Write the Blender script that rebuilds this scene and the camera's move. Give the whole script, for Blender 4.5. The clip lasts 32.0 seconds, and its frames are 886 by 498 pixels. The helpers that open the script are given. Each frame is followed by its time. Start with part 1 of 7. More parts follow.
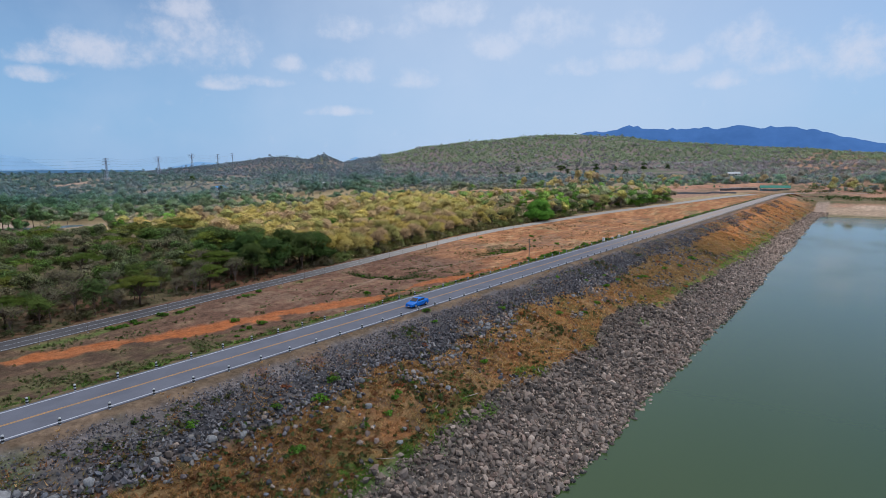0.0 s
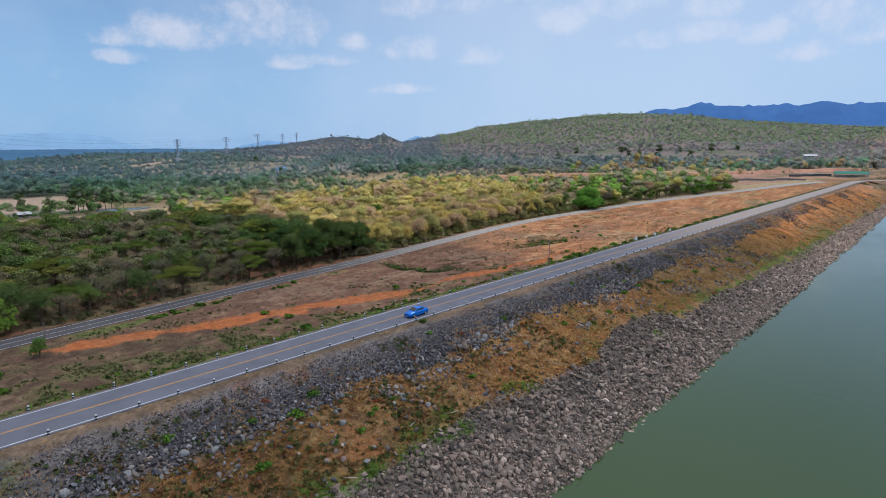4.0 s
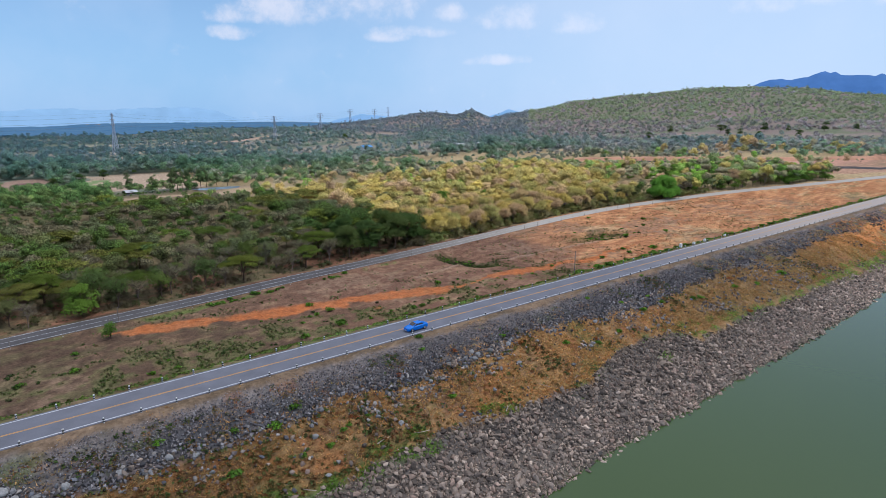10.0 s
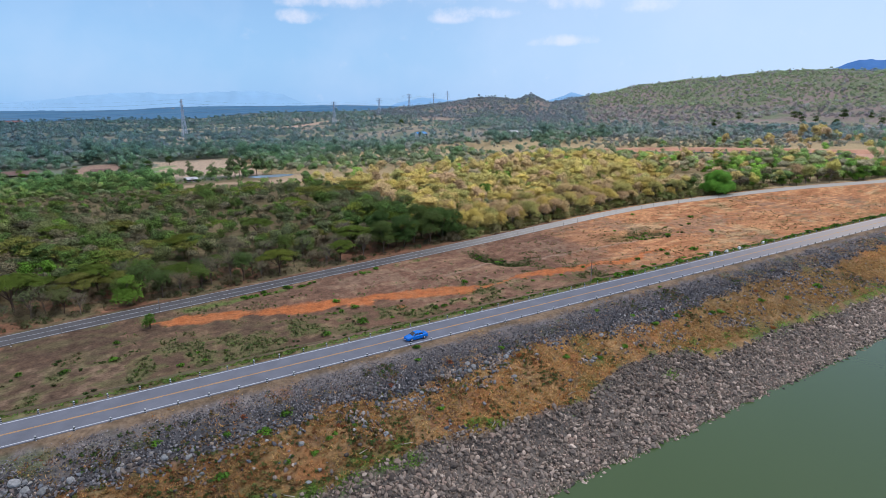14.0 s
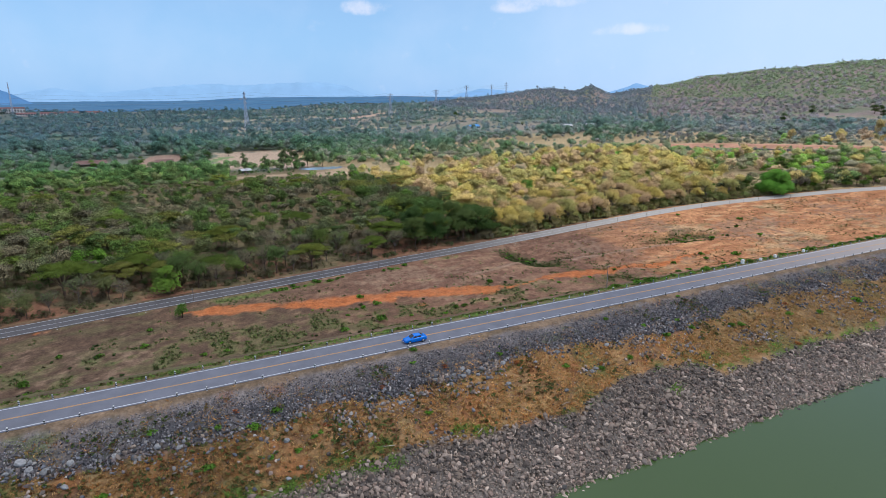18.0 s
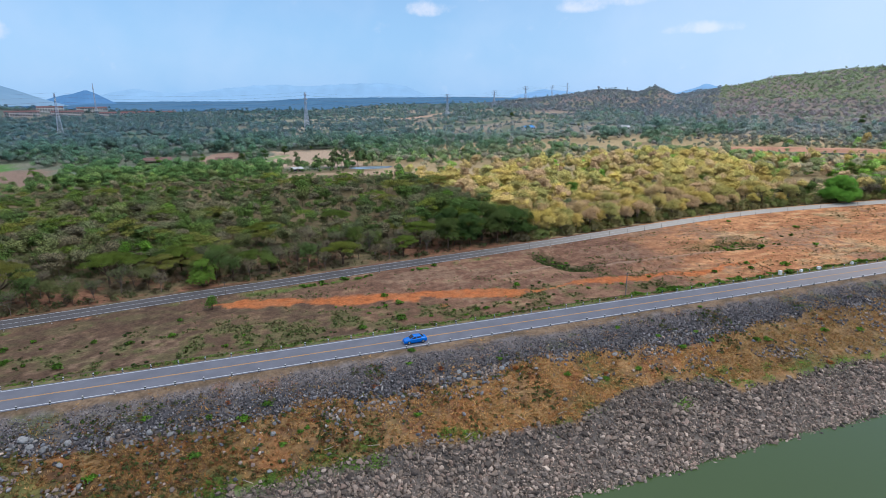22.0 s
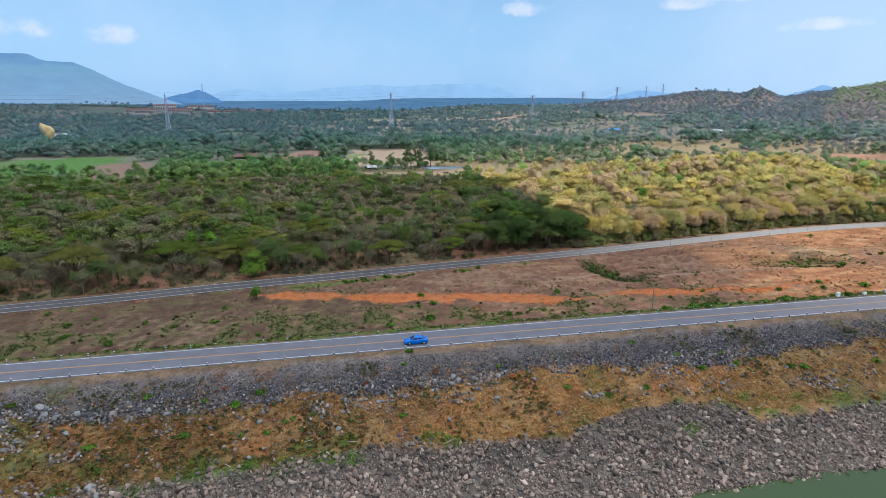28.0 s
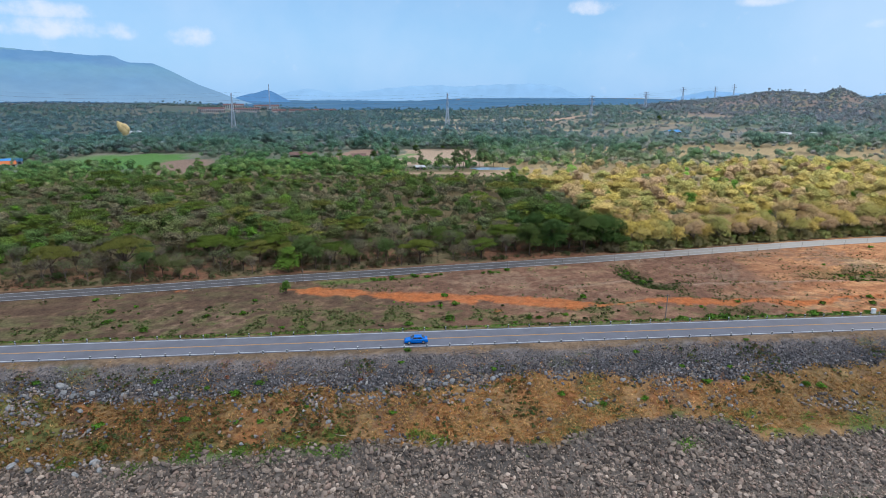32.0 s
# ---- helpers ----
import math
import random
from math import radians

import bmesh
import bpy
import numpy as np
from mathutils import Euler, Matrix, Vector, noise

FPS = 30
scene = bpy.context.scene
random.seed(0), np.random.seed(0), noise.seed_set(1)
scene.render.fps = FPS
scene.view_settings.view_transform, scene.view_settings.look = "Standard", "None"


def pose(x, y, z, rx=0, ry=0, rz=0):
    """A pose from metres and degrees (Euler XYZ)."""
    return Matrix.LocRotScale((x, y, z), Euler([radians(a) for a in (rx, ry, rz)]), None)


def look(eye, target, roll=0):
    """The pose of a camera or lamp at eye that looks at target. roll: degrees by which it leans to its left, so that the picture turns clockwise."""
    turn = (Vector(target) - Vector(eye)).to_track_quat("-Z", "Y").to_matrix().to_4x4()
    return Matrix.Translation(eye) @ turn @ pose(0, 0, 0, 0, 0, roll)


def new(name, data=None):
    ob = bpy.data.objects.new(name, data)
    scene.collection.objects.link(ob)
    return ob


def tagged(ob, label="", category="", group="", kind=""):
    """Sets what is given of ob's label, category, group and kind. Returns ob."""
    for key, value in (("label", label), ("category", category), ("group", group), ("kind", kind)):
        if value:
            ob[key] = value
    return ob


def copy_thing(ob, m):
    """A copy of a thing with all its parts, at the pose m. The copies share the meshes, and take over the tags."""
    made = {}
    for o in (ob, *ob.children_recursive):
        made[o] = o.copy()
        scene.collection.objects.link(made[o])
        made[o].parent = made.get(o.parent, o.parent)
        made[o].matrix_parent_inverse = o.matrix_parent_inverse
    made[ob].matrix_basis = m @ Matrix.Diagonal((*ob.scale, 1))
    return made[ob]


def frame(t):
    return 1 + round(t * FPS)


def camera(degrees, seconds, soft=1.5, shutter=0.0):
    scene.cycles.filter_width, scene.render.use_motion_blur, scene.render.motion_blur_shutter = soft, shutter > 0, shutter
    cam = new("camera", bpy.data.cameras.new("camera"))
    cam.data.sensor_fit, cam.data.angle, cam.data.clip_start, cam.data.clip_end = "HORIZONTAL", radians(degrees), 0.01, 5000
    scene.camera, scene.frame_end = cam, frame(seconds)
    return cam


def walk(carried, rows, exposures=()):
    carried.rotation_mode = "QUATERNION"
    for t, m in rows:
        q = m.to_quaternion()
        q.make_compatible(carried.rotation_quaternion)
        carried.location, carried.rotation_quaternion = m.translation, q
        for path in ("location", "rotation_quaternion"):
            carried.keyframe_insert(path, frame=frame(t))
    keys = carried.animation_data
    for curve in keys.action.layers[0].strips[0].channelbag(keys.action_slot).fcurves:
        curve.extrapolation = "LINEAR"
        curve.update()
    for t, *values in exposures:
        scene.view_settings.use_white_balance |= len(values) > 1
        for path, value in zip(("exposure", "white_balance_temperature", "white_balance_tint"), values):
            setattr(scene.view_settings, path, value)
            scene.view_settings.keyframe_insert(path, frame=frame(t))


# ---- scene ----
cam = camera(75.2, 32.0, soft=0.8)
PATH = [
    (0, (-76.308, -64.334, 23.923), (-74.722, -63.149, 23.644), -0.3),
    (3, (-71.071, -70.404, 28.183), (-69.591, -69.102, 27.849), -0.3),
    (6, (-66.415, -77.21, 32.614), (-65.049, -75.8, 32.231), -0.2),
    (9, (-61.248, -83.818, 37.182), (-60.005, -82.31, 36.757), -0.2),
    (11, (-57.372, -87.506, 40.171), (-56.211, -85.943, 39.715), -0.2),
    (13, (-53.102, -91.024, 43.077), (-52.029, -89.407, 42.594), -0.2),
    (17, (-43.925, -97.176, 47.368), (-43.029, -95.466, 46.845), -0.2),
    (19, (-38.859, -99.081, 47.18), (-38.051, -97.327, 46.659), -0.2),
    (21, (-33.759, -100.8, 47.168), (-33.043, -99.006, 46.647), -0.2),
    (23, (-28.486, -102.454, 47.082), (-27.865, -100.626, 46.561), -0.1),
    (25, (-23.384, -103.39, 47.064), (-22.855, -101.533, 46.543), -0.0),
    (28, (-15.852, -105.493, 47.395), (-15.468, -103.6, 46.876), 0.1),
    (30, (-10.714, -107.117, 47.852), (-10.426, -105.207, 47.331), 0.2),
    (32, (-5.081, -108.232, 48.085), (-4.896, -106.309, 47.565), 0.2),
]
walk(cam, [(t, look(eye, target, roll)) for t, eye, target, roll in PATH], [(0, -0.33, 6050, 12), (13, 0.0, 6050, 13), (32, 0.05, 6050, 9)])

# ---- world, sun, exposure ----
SUN_AZ, SUN_EL = radians(-42), radians(57)
world = bpy.data.worlds.new("sky")
scene.world = world
world.use_nodes = True
wn, wl = world.node_tree.nodes, world.node_tree.links
wn.clear()


def wnode(kind, **kw):
    n = wn.new(kind)
    for k, v in kw.items():
        n.inputs[k].default_value = v
    return n


w_out = wn.new("ShaderNodeOutputWorld")
w_bg = wnode("ShaderNodeBackground", Strength=0.13)
w_sky = wn.new("ShaderNodeTexSky")
w_sky.sky_type = "NISHITA"
w_sky.sun_disc = False
w_sky.sun_elevation = SUN_EL
w_sky.sun_rotation = math.pi / 2 - SUN_AZ
w_sky.air_density, w_sky.dust_density, w_sky.ozone_density = 1.0, 0.8, 3.0
w_co = wn.new("ShaderNodeTexCoord")
w_sep = wn.new("ShaderNodeSeparateXYZ")
wl.new(w_co.outputs["Generated"], w_sep.inputs[0])


def wmath(op, a, b=None, c=None, clamp=False):
    n = wn.new("ShaderNodeMath")
    n.operation, n.use_clamp = op, clamp
    for i, v in enumerate((a, b, c)):
        if v is None:
            continue
        if isinstance(v, (int, float)):
            n.inputs[i].default_value = v
        else:
            wl.new(v, n.inputs[i])
    return n.outputs[0]


def wmix(fac, a, b):
    n = wn.new("ShaderNodeMixRGB")
    for i, v in enumerate((fac, a, b)):
        if isinstance(v, (int, float)):
            n.inputs[i].default_value = v
        elif isinstance(v, tuple):
            n.inputs[i].default_value = (*v, 1)
        else:
            wl.new(v, n.inputs[i])
    return n.outputs[0]


w_az = wmath("MULTIPLY", wmath("ARCTAN2", w_sep.outputs["Y"], w_sep.outputs["X"]), 57.2958)
w_el = wmath("MULTIPLY", wmath("ARCSINE", w_sep.outputs["Z"]), 57.2958)
w_map = wn.new("ShaderNodeMapping")
w_map.inputs["Scale"].default_value = (1.0, 1.0, 1.05)
wl.new(w_co.outputs["Generated"], w_map.inputs["Vector"])
w_puff = wnode("ShaderNodeTexNoise", Scale=23.0, Detail=9.0, Roughness=0.6)
w_thin = wnode("ShaderNodeTexNoise", Scale=6.0, Detail=5.0, Roughness=0.55)
wl.new(w_map.outputs[0], w_puff.inputs["Vector"])
wl.new(w_map.outputs[0], w_thin.inputs["Vector"])
# small cumulus: azimuth, height above the horizon and half sizes in degrees
CLOUDS = [(66.2, 10.0, 4.6, 1.9), (70.0, 9.2, 2.8, 1.0), (59.1, 11.6, 4.6, 3.2), (59.7, 13.9, 3.4, 1.4), (45.8, 13.0, 2.4, 1.5), (40.5, 13.2, 2.4, 1.2), (35.8, 14.5, 3.6, 1.6), (31.6, 11.8, 2.6, 1.7),
          (27.0, 13.0, 4.0, 2.1), (19.1, 12.2, 2.6, 1.7), (20.0, 9.6, 4.0, 1.2), (9.4, 10.6, 3.0, 2.3), (6.4, 8.7, 3.0, 1.3), (2.2, 9.1, 3.4, 2.4), (11.9, 7.6, 2.6, 1.0), (39.1, 8.5, 2.4, 1.1),
          (45.5, 9.4, 2.8, 1.4), (55.3, 8.0, 3.6, 0.7), (70.7, 7.6, 2.2, 0.7), (24.0, 9.3, 2.8, 1.1), (14.7, 9.4, 2.7, 1.4), (51.2, 9.7, 1.5, 1.0), (107.1, 4.7, 2.1, 1.0), (70.9, 7.4, 1.5, 0.6),
          (56.6, 7.7, 2.7, 0.7), (46.6, 5.5, 3.2, 0.6), (116.8, 5.1, 5.2, 1.0), (118.1, 6.3, 4.1, 0.8)]
w_all = None
for az, el, dw, dh in CLOUDS:
    u = wmath("MULTIPLY", wmath("SUBTRACT", w_az, az), 1 / dw)
    v = wmath("MULTIPLY", wmath("SUBTRACT", w_el, el - 0.3 * dh), 1 / dh)
    v = wmath("MAXIMUM", v, wmath("MULTIPLY", v, -1.8))
    q = wmath("SUBTRACT", 1.0, wmath("ADD", wmath("MULTIPLY", u, u), wmath("MULTIPLY", v, v)))
    w_all = q if w_all is None else wmath("MAXIMUM", w_all, q)
w_all = wmath("MAXIMUM", w_all, -1.2)
w_sum = wmath("ADD", w_all, wmath("MULTIPLY", wmath("SUBTRACT", w_puff.outputs["Fac"], 0.5), 5.5))
w_cl = wnode("ShaderNodeMapRange")
w_cl.inputs["From Min"].default_value, w_cl.inputs["From Max"].default_value = -0.6, 1.9
w_cl.interpolation_type = "SMOOTHSTEP"
wl.new(w_sum, w_cl.inputs["Value"])
w_wisp = wnode("ShaderNodeMapRange")
w_wisp.inputs["From Min"].default_value, w_wisp.inputs["From Max"].default_value = 0.40, 0.72
wl.new(w_thin.outputs["Fac"], w_wisp.inputs["Value"])
w_low = wnode("ShaderNodeMapRange")
w_low.inputs["From Min"].default_value, w_low.inputs["From Max"].default_value = 20.0, -2.0
w_low.interpolation_type = "SMOOTHSTEP"
wl.new(w_el, w_low.inputs["Value"])
w_base = wmix(wmath("MULTIPLY_ADD", w_low.outputs[0], 0.74, 0.12), w_sky.outputs[0], (2.4, 4.5, 7.1))
w_base = wmix(wmath("MULTIPLY", w_wisp.outputs[0], 0.3), w_base, (4.8, 5.8, 7.2))
w_base = wmix(wmath("MULTIPLY", w_cl.outputs[0], 0.72), w_base, (6.7, 6.7, 7.2))
# milky haze around the middle of the hill side
w_milk = wnode("ShaderNodeMapRange")
w_milk.inputs["From Min"].default_value, w_milk.inputs["From Max"].default_value, w_milk.inputs["To Max"].default_value = 46.0, 2.0, 0.55
w_milk.interpolation_type = "SMOOTHSTEP"
wl.new(wmath("ABSOLUTE", wmath("SUBTRACT", w_az, 27.0)), w_milk.inputs["Value"])
w_base = wmix(w_milk.outputs[0], w_base, (5.7, 6.65, 7.9))
# bright broken cloud deck above the view, added to soften and lift the light
w_over = wnode("ShaderNodeMapRange")
w_over.inputs["From Min"].default_value, w_over.inputs["From Max"].default_value = 20.0, 42.0
w_over.interpolation_type = "SMOOTHSTEP"
wl.new(w_el, w_over.inputs["Value"])
w_deck = wmath("MULTIPLY", w_over.outputs[0], wmath("MULTIPLY_ADD", w_thin.outputs["Fac"], 0.9, 0.4, True))
w_base = wmix(w_deck, w_base, (8.6, 8.9, 9.4))
wl.new(w_base, w_bg.inputs["Color"])
wl.new(w_bg.outputs[0], w_out.inputs[0])

sun_data = bpy.data.lights.new("sun", "SUN")
sun_data.energy, sun_data.angle, sun_data.color = 1.3, radians(12), (1.0, 0.95, 0.86)
sun = new("sun", sun_data)
sun.matrix_world = look((0, 0, 0), (-math.cos(SUN_AZ) * math.cos(SUN_EL), -math.sin(SUN_AZ) * math.cos(SUN_EL), -math.sin(SUN_EL)))
sun.location = (0, 0, 400)
scene.view_settings.exposure = 0.0

# ---- materials ----
RNG = np.random.RandomState(7)


def material(name, color, rough=0.8, metal=0.0, grain=0.0, grain_scale=4.0, stain=0.0, stain_scale=0.4, bump=0.0,
             attr="", island=0.0, objrand=0.0, translucent=0.0, spec=0.3, gaps=0.0, outward=False):
    """Principled material with colour grain at two scales, an optional colour attribute and per-piece variation."""
    m = bpy.data.materials.new(name)
    m.use_nodes = True
    nd, ln = m.node_tree.nodes, m.node_tree.links
    b = nd["Principled BSDF"]
    b.inputs["Roughness"].default_value, b.inputs["Metallic"].default_value = rough, metal
    b.inputs["Specular IOR Level"].default_value = spec
    m.diffuse_color = (*color, 1)
    if attr:
        a = nd.new("ShaderNodeAttribute")
        a.attribute_name = attr
        col = a.outputs["Color"]
    else:
        c = nd.new("ShaderNodeRGB")
        c.outputs[0].default_value = (*color, 1)
        col = c.outputs[0]

    def scaled(col, value, lo, hi):
        r = nd.new("ShaderNodeMapRange")
        r.inputs["To Min"].default_value, r.inputs["To Max"].default_value = lo, hi
        ln.new(value, r.inputs["Value"])
        x = nd.new("ShaderNodeVectorMath")
        x.operation = "SCALE"
        ln.new(col, x.inputs[0])
        ln.new(r.outputs[0], x.inputs["Scale"])
        return x.outputs[0]

    co = nd.new("ShaderNodeTexCoord").outputs["Object"]
    height = None
    for amount, size in ((grain, grain_scale), (stain, stain_scale)):
        if amount:
            t = nd.new("ShaderNodeTexNoise")
            t.inputs["Scale"].default_value, t.inputs["Detail"].default_value, t.inputs["Roughness"].default_value = size, 5, 0.65
            ln.new(co, t.inputs["Vector"])
            s = nd.new("ShaderNodeMapRange")
            s.inputs["From Min"].default_value, s.inputs["From Max"].default_value = 0.28, 0.72
            ln.new(t.outputs["Fac"], s.inputs["Value"])
            col = scaled(col, s.outputs[0], 1 - amount, 1 + amount)
            height = height or t.outputs["Fac"]
    if island:
        g = nd.new("ShaderNodeNewGeometry")
        col = scaled(col, g.outputs["Random Per Island"], 1 - island, 1 + island)
    if objrand:
        o = nd.new("ShaderNodeObjectInfo")
        col = scaled(col, o.outputs["Random"], 1 - objrand, 1 + objrand)
    ln.new(col, b.inputs["Base Color"])
    if bump and height:
        u = nd.new("ShaderNodeBump")
        u.inputs["Strength"].default_value, u.inputs["Distance"].default_value = min(1, bump * 8), bump
        ln.new(height, u.inputs["Height"])
        ln.new(u.outputs[0], b.inputs["Normal"])
    if outward:
        a = nd.new("ShaderNodeAttribute")
        a.attribute_name = "outward"
        v = nd.new("ShaderNodeVectorTransform")
        v.vector_type, v.convert_from, v.convert_to = "NORMAL", "OBJECT", "WORLD"
        ln.new(a.outputs["Vector"], v.inputs[0])
        ln.new(v.outputs[0], b.inputs["Normal"])
    if translucent:
        t = nd.new("ShaderNodeBsdfTranslucent")
        ln.new(col, t.inputs["Color"])
        if outward:
            ln.new(v.outputs[0], t.inputs["Normal"])
        x = nd.new("ShaderNodeMixShader")
        x.inputs[0].default_value = translucent
        ln.new(b.outputs[0], x.inputs[1])
        ln.new(t.outputs[0], x.inputs[2])
        ln.new(x.outputs[0], nd["Material Output"].inputs["Surface"])
        if gaps:
            t = nd.new("ShaderNodeTexNoise")
            t.inputs["Scale"].default_value, t.inputs["Detail"].default_value = gaps, 2
            ln.new(co, t.inputs["Vector"])
            g = nd.new("ShaderNodeMapRange")
            g.inputs["From Min"].default_value, g.inputs["From Max"].default_value = (0.44, 0.5) if gaps > 2 else (0.4, 0.64)
            ln.new(t.outputs["Fac"], g.inputs["Value"])
            y = nd.new("ShaderNodeMixShader")
            ln.new(g.outputs[0], y.inputs[0])
            ln.new(nd.new("ShaderNodeBsdfTransparent").outputs[0], y.inputs[1])
            ln.new(x.outputs[0], y.inputs[2])
            ln.new(y.outputs[0], nd["Material Output"].inputs["Surface"])
    return m


def road_material(name, x0, x1, sunlit_dust, *args, **kw):
    """Asphalt that pales towards the dam's east end: dust colour that stands in for sunlight there."""
    m = material(name, *args, **kw)
    nd, ln = m.node_tree.nodes, m.node_tree.links
    b = nd["Principled BSDF"]
    was = b.inputs["Base Color"].links[0].from_socket
    p = nd.new("ShaderNodeSeparateXYZ")
    ln.new(nd.new("ShaderNodeTexCoord").outputs["Object"], p.inputs[0])
    n = nd.new("ShaderNodeTexNoise")
    n.inputs["Scale"].default_value, n.inputs["Detail"].default_value = 0.09, 5
    a = nd.new("ShaderNodeMath")
    a.operation = "MULTIPLY_ADD"
    a.inputs[1].default_value = 90
    ln.new(n.outputs["Fac"], a.inputs[0])
    ln.new(p.outputs["X"], a.inputs[2])
    r = nd.new("ShaderNodeMapRange")
    r.inputs["From Min"].default_value, r.inputs["From Max"].default_value, r.inputs["To Max"].default_value = x0, x1, 0.85
    r.interpolation_type = "SMOOTHSTEP"
    ln.new(a.outputs[0], r.inputs["Value"])
    x = nd.new("ShaderNodeMixRGB")
    x.inputs["Color2"].default_value = (*sunlit_dust, 1)
    ln.new(r.outputs[0], x.inputs["Fac"])
    ln.new(was, x.inputs["Color1"])
    ln.new(x.outputs[0], b.inputs["Base Color"])
    return m


M_GROUND = material("dry_ground", (0.25, 0.15, 0.08), 0.95, attr="soil", grain=0.36, grain_scale=1.7, stain=0.36, stain_scale=0.4, bump=0.2, spec=0.1)
M_ASPHALT = road_material("asphalt", 95, 240, (0.42, 0.35, 0.30), (0.142, 0.145, 0.17), 0.85, grain=0.12, grain_scale=9, stain=0.16, stain_scale=0.25, bump=0.004, spec=0.25)
M_ASPHALT2 = road_material("worn_asphalt", 70, 230, (0.46, 0.42, 0.37), (0.088, 0.083, 0.085), 0.88, grain=0.12, grain_scale=7, stain=0.2, stain_scale=0.15, bump=0.004, spec=0.2)
M_WHITE = material("white_road_paint", (0.52, 0.53, 0.56), 0.7, grain=0.15, grain_scale=3, stain=0.12)
M_YELLOW = material("yellow_road_paint", (0.52, 0.28, 0.085), 0.7, grain=0.2, grain_scale=3, stain=0.15)
M_LEAF = material("foliage", (0.08, 0.12, 0.03), 0.8, attr="tint", island=0.08, translucent=0.2, spec=0.08, gaps=3.2, outward=True)
M_WEED = material("low_foliage", (0.08, 0.12, 0.03), 0.8, attr="tint", island=0.08, translucent=0.5, spec=0.08, gaps=3.2, outward=True)
M_LEAF_FAR = material("far_foliage", (0.08, 0.12, 0.03), 0.85, attr="tint", island=0.06, translucent=0.2, spec=0.05, gaps=1.7, outward=True)
M_TWIG = material("dry_twigs", (0.21, 0.165, 0.14), 0.95, grain=0.2, grain_scale=3, objrand=0.25, spec=0.1)
M_STONE = material("quarry_stone", (0.2, 0.19, 0.18), 0.9, attr="tint", island=0.3, grain=0.2, grain_scale=2.2, bump=0.03, spec=0.2)
M_STRAW = material("dry_grass", (0.4, 0.24, 0.09), 0.9, attr="tint", island=0.25, translucent=0.3, spec=0.1)
M_BARK = material("bark", (0.13, 0.09, 0.07), 0.95, grain=0.35, grain_scale=5, objrand=0.2, bump=0.02, spec=0.1)
M_CONC = material("painted_concrete", (0.56, 0.56, 0.55), 0.8, grain=0.15, grain_scale=12, objrand=0.1)
M_BLACK = material("black_paint", (0.03, 0.03, 0.035), 0.7, grain=0.2, grain_scale=12)
M_STEEL = material("galvanised_steel", (0.23, 0.25, 0.28), 0.55, 0.5, grain=0.12, grain_scale=3)
M_WOODPOLE = material("weathered_pole", (0.2, 0.17, 0.15), 0.9, grain=0.3, grain_scale=6, objrand=0.15)


# ---- mesh helpers ----
def part(name, bm, mat, parent=None, label=""):
    me = bpy.data.meshes.new(name)
    bm.to_mesh(me)
    bm.free()
    me.materials.append(mat)
    ob = new(name, me)
    ob.parent = parent
    if label:
        ob["label"] = label
    return ob


def thing(name, label, category, group="", kind="", at=(0, 0, 0), rz=0.0):
    ob = new(name)
    ob.empty_display_size = 0.3
    ob.matrix_basis = pose(*at, 0, 0, rz)
    return tagged(ob, label, category, group, kind)


def box(bm, x0, x1, y0, y1, z0, z1, bevel=0.0):
    r = bmesh.ops.create_cube(bm, size=1.0)
    for v in r["verts"]:
        v.co = Vector((x0 + (v.co.x + 0.5) * (x1 - x0), y0 + (v.co.y + 0.5) * (y1 - y0), z0 + (v.co.z + 0.5) * (z1 - z0)))
    if bevel:
        bmesh.ops.bevel(bm, geom=list({e for v in r["verts"] for e in v.link_edges}), offset=bevel, segments=1, affect="EDGES")
    return bm


def tube_arrays(points, radii, sides=6):
    """Quads round a bent tapered tube."""
    P = [Vector(p) for p in points]
    V, Q = [], []
    for i, p in enumerate(P):
        d = (P[min(i + 1, len(P) - 1)] - P[max(i - 1, 0)]).normalized()
        a = d.cross(Vector((0.31, 0.95, 0.05))).normalized()
        b = d.cross(a)
        for k in range(sides):
            g = 2 * math.pi * k / sides
            V.append(p + radii[i] * (math.cos(g) * a + math.sin(g) * b))
        if i:
            o = (i - 1) * sides
            for k in range(sides):
                Q.append((o + k, o + (k + 1) % sides, o + sides + (k + 1) % sides, o + sides + k))
    return np.array([tuple(v) for v in V]), np.array(Q)


def tube(bm, points, radii, sides=6):
    V, Q = tube_arrays(points, radii, sides)
    vs = [bm.verts.new(v) for v in V]
    for q in Q:
        bm.faces.new([vs[i] for i in q])
    for ring in (vs[:sides], vs[-sides:]):
        bm.faces.new(ring)
    return bm


def array_mesh(name, V, F, tint=None, attr="tint", smooth=False, outward=None):
    """A mesh from vertex and face arrays; all faces have the same number of corners."""
    me = bpy.data.meshes.new(name)
    V, F = np.ascontiguousarray(V, dtype=np.float32), np.ascontiguousarray(F, dtype=np.int32)
    n, k = F.shape
    me.vertices.add(len(V))
    me.vertices.foreach_set("co", V.ravel())
    me.loops.add(n * k)
    me.loops.foreach_set("vertex_index", F.ravel())
    me.polygons.add(n)
    me.polygons.foreach_set("loop_start", np.arange(n, dtype=np.int32) * k)
    me.polygons.foreach_set("use_smooth", np.full(n, smooth, dtype=bool))
    if tint is not None:
        a = me.attributes.new(attr, "FLOAT_COLOR", "POINT")
        c = np.ones((len(V), 4), dtype=np.float32)
        c[:, :3] = tint
        a.data.foreach_set("color", c.ravel())
    if outward is not None:
        a = me.attributes.new("outward", "FLOAT_VECTOR", "POINT")
        a.data.foreach_set("vector", np.ascontiguousarray(outward, dtype=np.float32).ravel())
    me.update(calc_edges=True)
    return me


